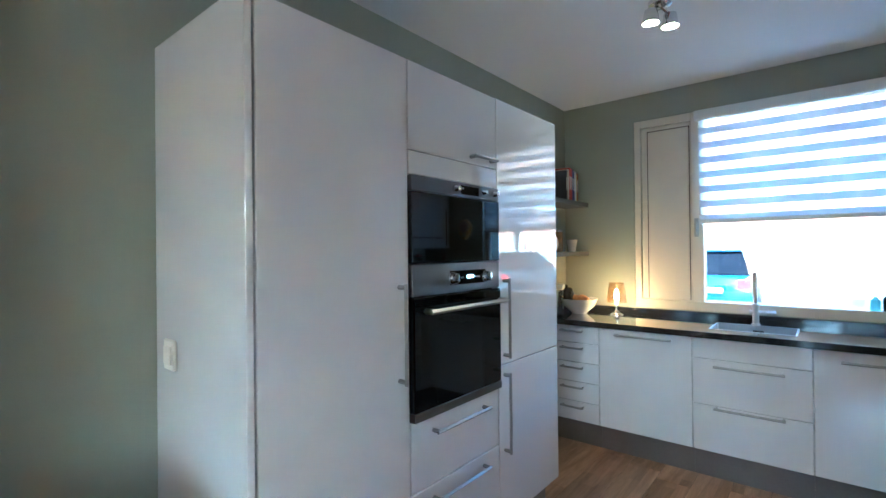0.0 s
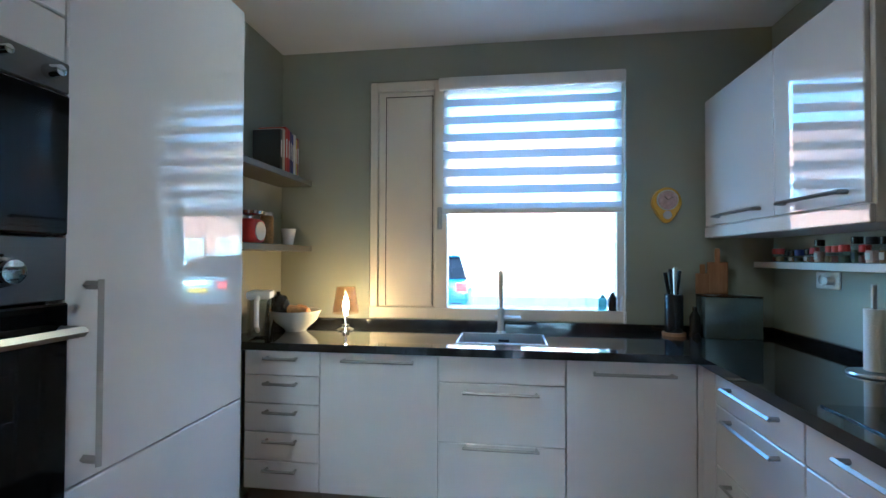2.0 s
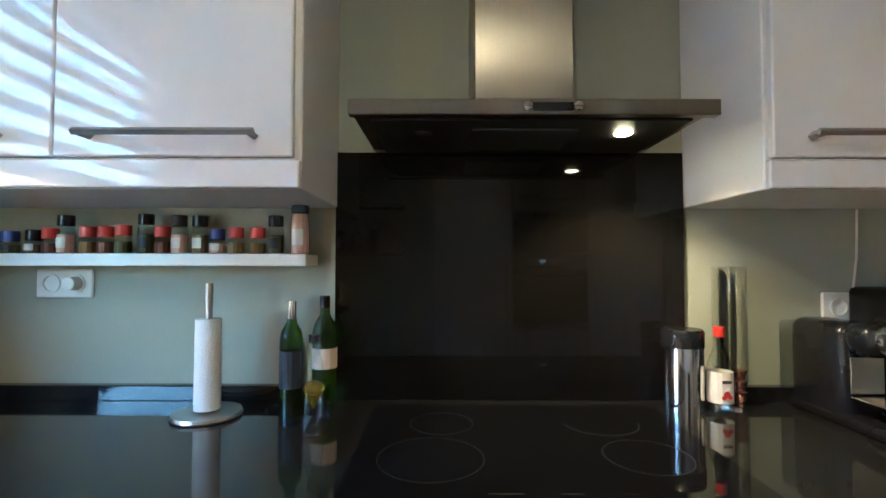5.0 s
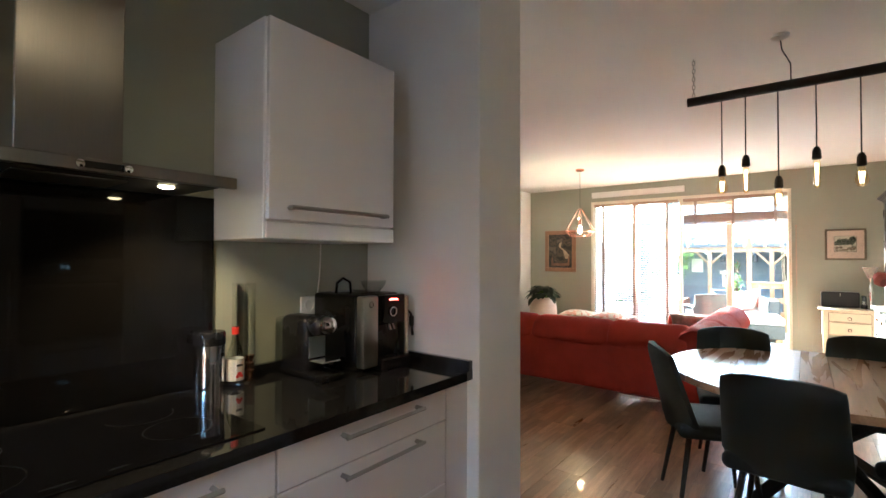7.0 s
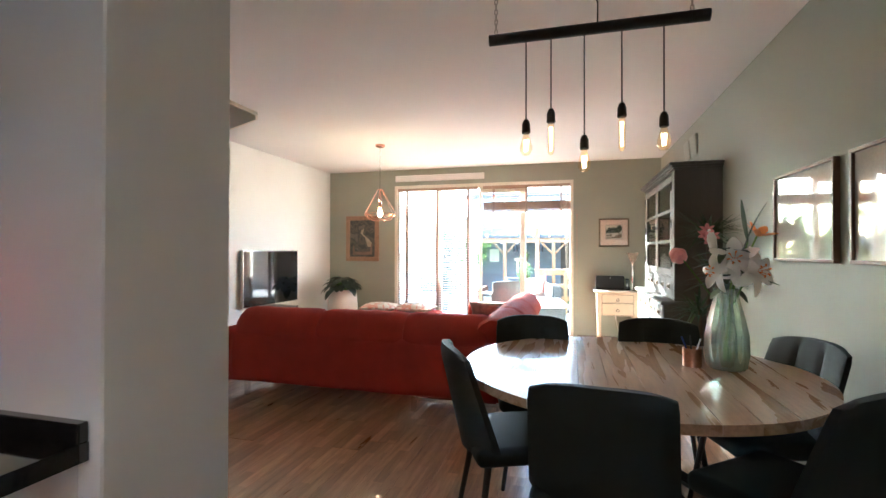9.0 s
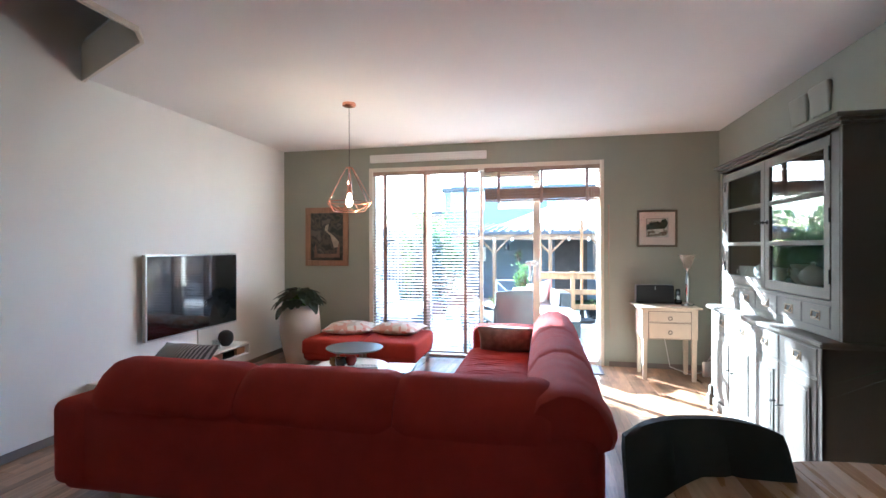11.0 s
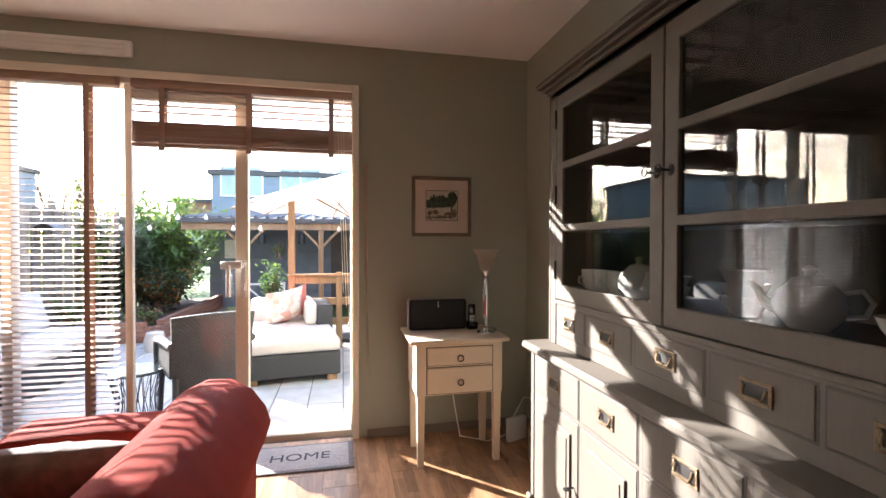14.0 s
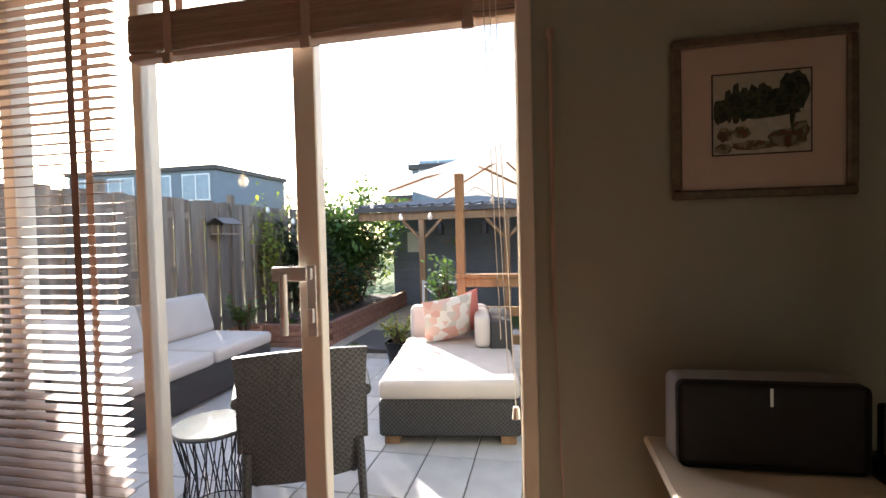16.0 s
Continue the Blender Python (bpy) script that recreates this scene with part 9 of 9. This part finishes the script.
for k in range(n * 2):
    a = 2 * math.pi * k / (n * 2) + 0.2
    sag = 0.0 if k % 2 == 0 else 0.05
    rr = R if k % 2 == 0 else R * 0.955
    rim_.append(bm.verts.new((rr * math.cos(a), rr * math.sin(a), z0 - 0.0 + sag)))
    mid_.append(bm.verts.new((0.5 * rr * math.cos(a), 0.5 * rr * math.sin(a), (z0 + z1) / 2 + 0.03 - sag * 0.3)))
for k in range(n * 2):
    j = (k + 1) % (n * 2)
    bm.faces.new((top_, mid_[k], mid_[j]))
    bm.faces.new((mid_[k], rim_[k], rim_[j], mid_[j]))
part("canopy", bm, M["umbrella"], um, "pale cloth canopy")
for k in range(n):
    a = 2 * math.pi * k / n + 0.2
    bm = bmesh.new()
    tube(bm, [(0, 0, z1 - 0.03), (R * math.cos(a), R * math.sin(a), z0 - 0.012)], 0.011, 5)
    tube(bm, [(0.03 * math.cos(a), 0.03 * math.sin(a), 1.75), (0.75 * math.cos(a), 0.75 * math.sin(a), z0 + 0.27)], 0.009, 5)
    part("rib", bm, M["pine"], um, "wooden rib")
bm = bmesh.new()
lathe(bm, [(0, 0), (0.25, 0), (0.25, 0.05), (0.05, 0.08), (0.04, 0.25), (0, 0.25)], 20)
part("foot", bm, M["dark_metal"], um, "", True)

# shed with a veranda
sd_ = thing("garden_shed", (0, 0, TZ), 0, "blue-grey boarded garden shed with a tiled veranda roof", "shed")
bx("wall", sd_, M["shed"], -2.6, 2.35, -15.5, -13.2, 0, 1.88, bevel=0.004)
y = 0.10
while y < 1.75:
    bx("board", sd_, M["shed"], -2.6, 2.35, -13.2, -13.185, y - 0.085, y + 0.075, bevel=0.003)
    y += 0.17
bm = bmesh.new()
v = [(-2.7, -11.5, 1.75), (2.45, -11.5, 1.75), (2.45, -15.6, 2.12), (-2.7, -15.6, 2.12)]
lo = [bm.verts.new(p) for p in v]
hi = [bm.verts.new((p[0], p[1], p[2] + 0.08)) for p in v]
bm.faces.new(lo[::-1]), bm.faces.new(hi)
for k in range(4):
    bm.faces.new((lo[k], lo[(k + 1) % 4], hi[(k + 1) % 4], hi[k]))
rf = part("roof", bm, M["roof"], sd_)
for k in range(26):
    x = -2.65 + 0.2 * k
    bm = bmesh.new()
    tube(bm, [(x, -11.52, 1.84), (x, -15.55, 2.21)], 0.035, 6)
    part("roof_ridge", bm, M["roof"], rf)
bx("beam", sd_, M["pine"], -2.6, 2.4, -11.66, -11.56, 1.62, 1.75)
for x in (1.35, 0.0, -1.3):
    bx("post", sd_, M["pine"], x - 0.045, x + 0.045, -11.66, -11.57, 0, 1.62)
    for s in (-1, 1):
        bm = bmesh.new()
        tube(bm, [(x, -11.61, 1.28), (x + s * 0.32, -11.61, 1.62)], 0.03, 4)
        part("brace", bm, M["pine"], sd_)
bx("window", sd_, M["white_paint"], 1.75, 2.05, -13.18, -13.16, 1.05, 1.45)
bx("door", sd_, M["roof"], -1.0, -0.15, -13.18, -13.15, 0.0, 1.9)
# railing in front of the veranda
ra = thing("veranda_rail", (0, -8.85, TZ), 0, "stained pine railing with a tall corner post", "railing")
for x, h in ((0.25, 1.95), (-1.0, 1.95), (-0.35, 1.0)):
    bx("post", ra, M["pine"], x - 0.04, x + 0.04, -0.04, 0.04, 0, h)
for z in (0.35, 0.62, 0.90):
    bx("rail", ra, M["pine"], -1.0, 0.25, -0.02, 0.02, z - 0.045, z + 0.045)
bx("top_rail", ra, M["pine"], -1.05, 0.30, -0.07, 0.07, 0.95, 0.98)
xg = thing("planter_rack", (0.95, -11.3, TZ), 0, "white crossed planter rack by the shed", "planter")
bm = bmesh.new()
for a, b in (((-0.3, 0, 0.05), (0.3, 0, 0.6)), ((-0.3, 0, 0.6), (0.3, 0, 0.05)), ((-0.32, 0, 0.0), (-0.32, 0, 0.68)), ((0.32, 0, 0.0), (0.32, 0, 0.68)), ((-0.34, 0, 0.65), (0.34, 0, 0.65))):
    tube(bm, [a, b], 0.022, 4)
part("frame", bm, M["white_paint"], xg)
bush("hanging_basket", (0.75, -11.55, 1.05), 0.2, 0.2, 0.3, 200, 0.05, M["leaf2"], "hanging basket with red flowers under the veranda", 31, M["red"])
for x in (0.35, 1.05):
    ln = thing("lantern", (x, -11.62, 1.32), 0, "small black garden lantern hanging on the veranda", "lantern", "veranda lanterns")
    bm = bmesh.new()
    lathe(bm, [(0.05, 0), (0.06, 0.0), (0.06, 0.14), (0.03, 0.19), (0, 0.2)], 6)
    tube(bm, [(0, 0, 0.2), (0, 0, 0.30)], 0.004, 5)
    part("body", bm, M["dark_metal"], ln)
# string of bulbs
sl = thing("string_lights", (0, 0, 0), 0, "string of white garden bulbs over the terrace", "string lights")
bm = bmesh.new()
pts = []
for k in range(25):
    u = k / 24
    pts.append((3.3 - 4.6 * u, -10.1 + 0.3 * u, 1.88 - 0.30 * math.sin(math.pi * ((u * 3) % 1.0))))
tube(bm, pts, 0.004, 5)
part("cable", bm, M["ink"], sl)
for k in range(1, 24, 2):
    bm = bmesh.new()
    lathe(bm, [(0, 0), (0.012, -0.02), (0.03, -0.06), (0.02, -0.09), (0, -0.095)], 10, pts[k])
    part("bulb", bm, M["ceramic"], sl, "", True)
fp_ = thing("bird_feeder", (FXG - 0.16, -9.3, 1.38), 0, "small dark wooden bird feeder with a pitched roof on the fence", "bird feeder")
bx("tray", fp_, M["fence"], -0.10, 0.10, -0.13, 0.13, 0.0, 0.02)
for x, y in ((-0.08, -0.11), (-0.08, 0.11), (0.08, -0.11), (0.08, 0.11)):
    bx("post", fp_, M["fence"], x - 0.009, x + 0.009, y - 0.009, y + 0.009, 0.02, 0.13, bevel=0.001)
for sx in (-1, 1):
    bm = bmesh.new()
    box(bm, 0.0, 0.15, -0.17, 0.17, 0.0, 0.012, 0.002)
    bmesh.ops.transform(bm, matrix=pose(0, 0, 0.20, 0, 32, 0) if sx > 0 else pose(0, 0, 0.20, 0, 32, 180), verts=bm.verts)
    part("roof_board", bm, M["roof"], fp_)
bx("bracket", fp_, M["fence"], 0.08, 0.155, -0.012, 0.012, 0.0, 0.02)

# ---- houses, trees and street beyond ----
def house(name, x0, x1, y0, y1, h, front, wallm, cols, rows, label, roof=None, side=1):
    """A house block whose windows face +y (side 1) or -y (side -1)."""
    o = thing(name, ((x0 + x1) / 2, (y0 + y1) / 2, -0.12), 0, label, "house", "houses beyond")
    w, d = (x1 - x0) / 2, (y1 - y0) / 2
    bx("wall", o, wallm, -w, w, -d, d, 0, h, bevel=0.02)
    yf = d if side > 0 else -d
    for r_ in range(rows):
        for c in range(cols):
            cx = -w + (c + 0.5) * 2 * w / cols
            z0 = 0.9 + r_ * 2.8
            ww = 0.36 * 2 * w / cols
            fr_ = bx("window", o, M["white_paint"], cx - ww, cx + ww, min(yf, yf + side * 0.06), max(yf, yf + side * 0.06), z0, z0 + 1.5, bevel=0.01)
            bx("pane", fr_, M["far_sky_pane"], cx - ww + 0.08, cx - 0.04, min(yf + side * 0.061, yf + side * 0.07), max(yf + side * 0.061, yf + side * 0.07), z0 + 0.08, z0 + 1.42, bevel=0)
            bx("pane", fr_, M["far_sky_pane"], cx + 0.04, cx + ww - 0.08, min(yf + side * 0.061, yf + side * 0.07), max(yf + side * 0.061, yf + side * 0.07), z0 + 0.08, z0 + 1.42, bevel=0)
    if roof == 'flat':
        bx("roof", o, M["roof"], -w - 0.15, w + 0.15, -d - 0.15, d + 0.15, h, h + 0.25)
    else:
        bm = bmesh.new()
        a = [bm.verts.new(p) for p in ((-w - 0.2, -d - 0.3, h), (w + 0.2, -d - 0.3, h), (w + 0.2, 0, h + 2.6), (-w - 0.2, 0, h + 2.6), (-w - 0.2, d + 0.3, h), (w + 0.2, d + 0.3, h))]
        bm.faces.new((a[0], a[1], a[2], a[3]))
        bm.faces.new((a[3], a[2], a[5], a[4]))
        bm.faces.new((a[0], a[3], a[4]))
        bm.faces.new((a[1], a[5], a[2]))
        bm.faces.new((a[0], a[4], a[5], a[1]))
        part("roof", bm, M["terracotta"], o)
    bx("door", o, M["roof"], -0.5, 0.5, min(yf, yf + side * 0.05), max(yf, yf + side * 0.05), 0, 2.1)
    return o


house("row_house", -8, 5.8, -34, -27, 4.75, 1, M["facade_dark"], 5, 2, "blue-grey boarded house with window bands behind the garden", 'flat')
house("row_house", 17, 27, -34, -27, 5.4, 1, M["facade_dark"], 4, 2, "blue-grey flat-roofed house far behind the fence", 'flat')
house("row_house", 6.2, 10, -40, -35, 4.0, 1, M["brick"], 2, 1, "brick house far behind the garden", 'flat')
for x0 in (-26, -17.5, -9, -0.5, 8, 16.5):
    house("row_house", x0, x0 + 8.5 - 0.003, 24, 31, 5.6, -1, M["brick"], 3, 2, "red brick terraced house across the street", None, -1)
struct("pavement_street", M["paving"], [(-60, 60, 4.2, 9.0, -0.2, -0.06), (-60, 60, 18.5, 23.8, -0.2, -0.06)], "brick-paved pavement in front of the house", "pavement")
struct("road", M["asphalt"], [(-60, 60, 9.0, 18.5, -0.2, -0.10)], "grey street with parking bays", "road")


def car(at, turn, paint, label):
    c = thing("parked_car", at, turn, label, "car", "parked cars")
    bm = bmesh.new()
    secs = [(-2.1, 0.70, 0.35, 0.80), (-2.0, 0.82, 0.28, 0.92), (-1.3, 0.86, 0.25, 0.98), (0.6, 0.87, 0.25, 0.96), (1.5, 0.84, 0.26, 0.86), (2.05, 0.72, 0.32, 0.70)]
    rings = []
    for y, w, z0, z1 in secs:
        rings.append([bm.verts.new(p) for p in ((-w * 0.9, y, z0), (w * 0.9, y, z0), (w, y, z0 + 0.12), (w, y, (z0 + z1) / 2), (w * 0.93, y, z1), (-w * 0.93, y, z1), (-w, y, (z0 + z1) / 2), (-w, y, z0 + 0.12))])
    for a, b in zip(rings, rings[1:]):
        for k in range(8):
            bm.faces.new((a[k], a[(k + 1) % 8], b[(k + 1) % 8], b[k]))
    bm.faces.new(rings[0][::-1])
    bm.faces.new(rings[-1])
    part("body", bm, paint, c, "", True)
    bm = bmesh.new()
    secs = [(-1.95, 0.74, 0.95), (-1.55, 0.62, 1.40), (-0.2, 0.64, 1.48), (0.35, 0.62, 1.42), (1.05, 0.76, 0.95)]
    rings = [[bm.verts.new(p) for p in ((-0.80, y, 0.90), (0.80, y, 0.90), (w, y, z), (-w, y, z))] for y, w, z in secs]
    for a, b in zip(rings, rings[1:]):
        for k in range(4):
            bm.faces.new((a[k], a[(k + 1) % 4], b[(k + 1) % 4], b[k]))
    bm.faces.new(rings[0][::-1])
    bm.faces.new(rings[-1])
    part("cabin", bm, M["black_glass"], c, "dark car windows", True)
    bx("roof", c, paint, -0.60, 0.60, -1.5, 0.3, 1.44, 1.50, bevel=0.02, seg=2)
    for x in (-0.66, 0.66):
        bx("tail_light", c, M["lens_red"], x - 0.13, x + 0.13, -2.12, -2.04, 0.62, 0.82, bevel=0.01)
        bx("headlight", c, M["white_paint"], x - 0.13, x + 0.13, 1.98, 2.06, 0.52, 0.66, bevel=0.01)
    bx("number_plate", c, M["yellow"], -0.26, 0.26, -2.13, -2.10, 0.52, 0.63)
    for x in (-0.80, 0.80):
        for y in (-1.3, 1.3):
            bm = bmesh.new()
            lathe(bm, [(0.20, -0.10), (0.32, -0.10), (0.33, -0.06), (0.33, 0.06), (0.32, 0.10), (0.20, 0.10)], 24)
            bmesh.ops.transform(bm, matrix=pose(x, y, 0.33, 0, 90, 0), verts=bm.verts)
            wh = part("wheel", bm, M["tyre"], c, "", True)
            bm = bmesh.new()
            lathe(bm, [(0, -0.07), (0.20, -0.09), (0.20, 0.09), (0, 0.07)], 16)
            bmesh.ops.transform(bm, matrix=pose(x, y, 0.33, 0, 90, 0), verts=bm.verts)
            part("rim", bm, M["steel"], wh)
    return c


car((-2.25, 14.2, -0.10), 4, M["car_blue"], "blue hatchback parked across the street")
car((-4.9, 14.0, -0.10), 0, M["car_white"], "white car parked beside the blue one")
car((5.8, 14.1, -0.10), 0, M["grey_tin"], "grey car parked across the street")


def tree(at, h, n, seed, label, bare=False):
    t = thing("tree", at, 0, label, "tree", "trees beyond")
    r = random.Random(seed)
    bm = bmesh.new()
    tube(bm, [(0, 0, 0), (0.1, 0.05, h * 0.35), (0.0, 0.1, h * 0.6)], 0.16, 8, 0.08)
    tips = []
    for k in range(22):
        a = r.uniform(0, 6.28)
        z0 = h * r.uniform(0.3, 0.6)
        tip = Vector((math.cos(a) * h * r.uniform(0.12, 0.3), math.sin(a) * h * r.uniform(0.12, 0.3), h * r.uniform(0.6, 1.0)))
        tube(bm, [(0, 0.05, z0), tip * 0.6 + Vector((0, 0, z0 * 0.3)), tip], 0.05, 5, 0.01)
        tips.append(tip)
        for q in range(4):
            d = tip + Vector((r.gauss(0, 0.09), r.gauss(0, 0.09), r.uniform(0, 0.12))) * h
            tube(bm, [tip * 0.75, (tip * 0.75 + d) / 2, d], 0.016, 4, 0.004)
            tips.append(d)
    part("trunk", bm, M["bark"], t)
    cr = bmesh.new()
    for k in range(n):
        p = r.choice(tips) + Vector((r.gauss(0, 0.05), r.gauss(0, 0.05), r.gauss(0, 0.04))) * h
        leaf_card(cr, p, (r.gauss(0, 1), r.gauss(0, 1), r.gauss(0, 0.7)), r.uniform(0.12, 0.26), r.uniform(0.08, 0.16), 0.2)
    part("crown", cr, M["leaf3"], t)


tree((13.5, -33, -0.12), 5.6, 700, 1, "thin-leaved tree beyond the garden fence")
tree((17, -36, -0.12), 6.0, 500, 2, "nearly bare tree beyond the garden fence")
tree((9, -30, -0.12), 4.4, 900, 3, "light green tree beyond the garden fence")
tree((10, 21, -0.12), 6, 1200, 4, "street tree in front of the brick houses")
hg = thing("hedge", (8.5, -18, -0.12), 0, "light green hedge behind the garden fence", "hedge")
bm = bmesh.new()
r = random.Random(6)
for k in range(4200):
    leaf_card(bm, (r.uniform(-4.6, 5), r.gauss(0, 0.4), r.uniform(0.2, 2.1) + 0.25 * math.sin(k * 0.7)), (r.gauss(0, 1), r.gauss(0, 1), r.gauss(0.2, 0.6)), r.uniform(0.12, 0.24), r.uniform(0.08, 0.14), 0.2)
part("foliage", bm, M["leaf3"], hg)

# terrace tiles
bm = bmesh.new()
TX_, TY_ = 0.30, 0.485
box(bm, -TX_ / 2 + 0.004, TX_ / 2 - 0.004, -TY_ / 2 + 0.004, TY_ / 2 - 0.004, -0.03, 0.0, 0.004)
tm = bpy.data.meshes.new("tile")
bm.to_mesh(tm)
bm.free()
tm.materials.append(M["tile"])
cnt = 0
for j in range(10):
    for i in range(20):
        x, y = 0.35 + TX_ * (i - 9) + (0 if j % 2 == 0 else 0.0), -6.18 - TY_ * (j + 0.5) + 0.0
        if -2.3 < x < 3.2 and cnt < 300:
            o = new("tile", tm)
            o.parent = ter
            o.location = (x, y, TZ + rnd.uniform(-0.002, 0.002))
            cnt += 1

# ---- floor planks, last ----
floor = bpy.data.objects["floor"]
PW, PL = 0.193, 1.38
bm = bmesh.new()
box(bm, -PW / 2 + 0.0008, PW / 2 - 0.0008, -PL / 2 + 0.0008, PL / 2 - 0.0008, -0.0035, 0.0, 0.0012)
plank_mesh = bpy.data.meshes.new("plank")
bm.to_mesh(plank_mesh)
bm.free()
plank_mesh.materials.append(M["plank"])
rnd = random.Random(11)
x = XWK + PW / 2
while x < XE + PW / 2:
    y = YG - 0.05 - rnd.uniform(0, PL)
    while y < YK:
        if y + PL > YG and (y < 0.9 or x < XC + 0.1):
            p = new("plank", plank_mesh)
            p.parent = floor
            a, b = max(y, YG - 0.03), min(y + PL, YK)
            p.location = (x, (a + b) / 2, 0)
            p.scale.y = (b - a) / PL
        y += PL
    x += PW
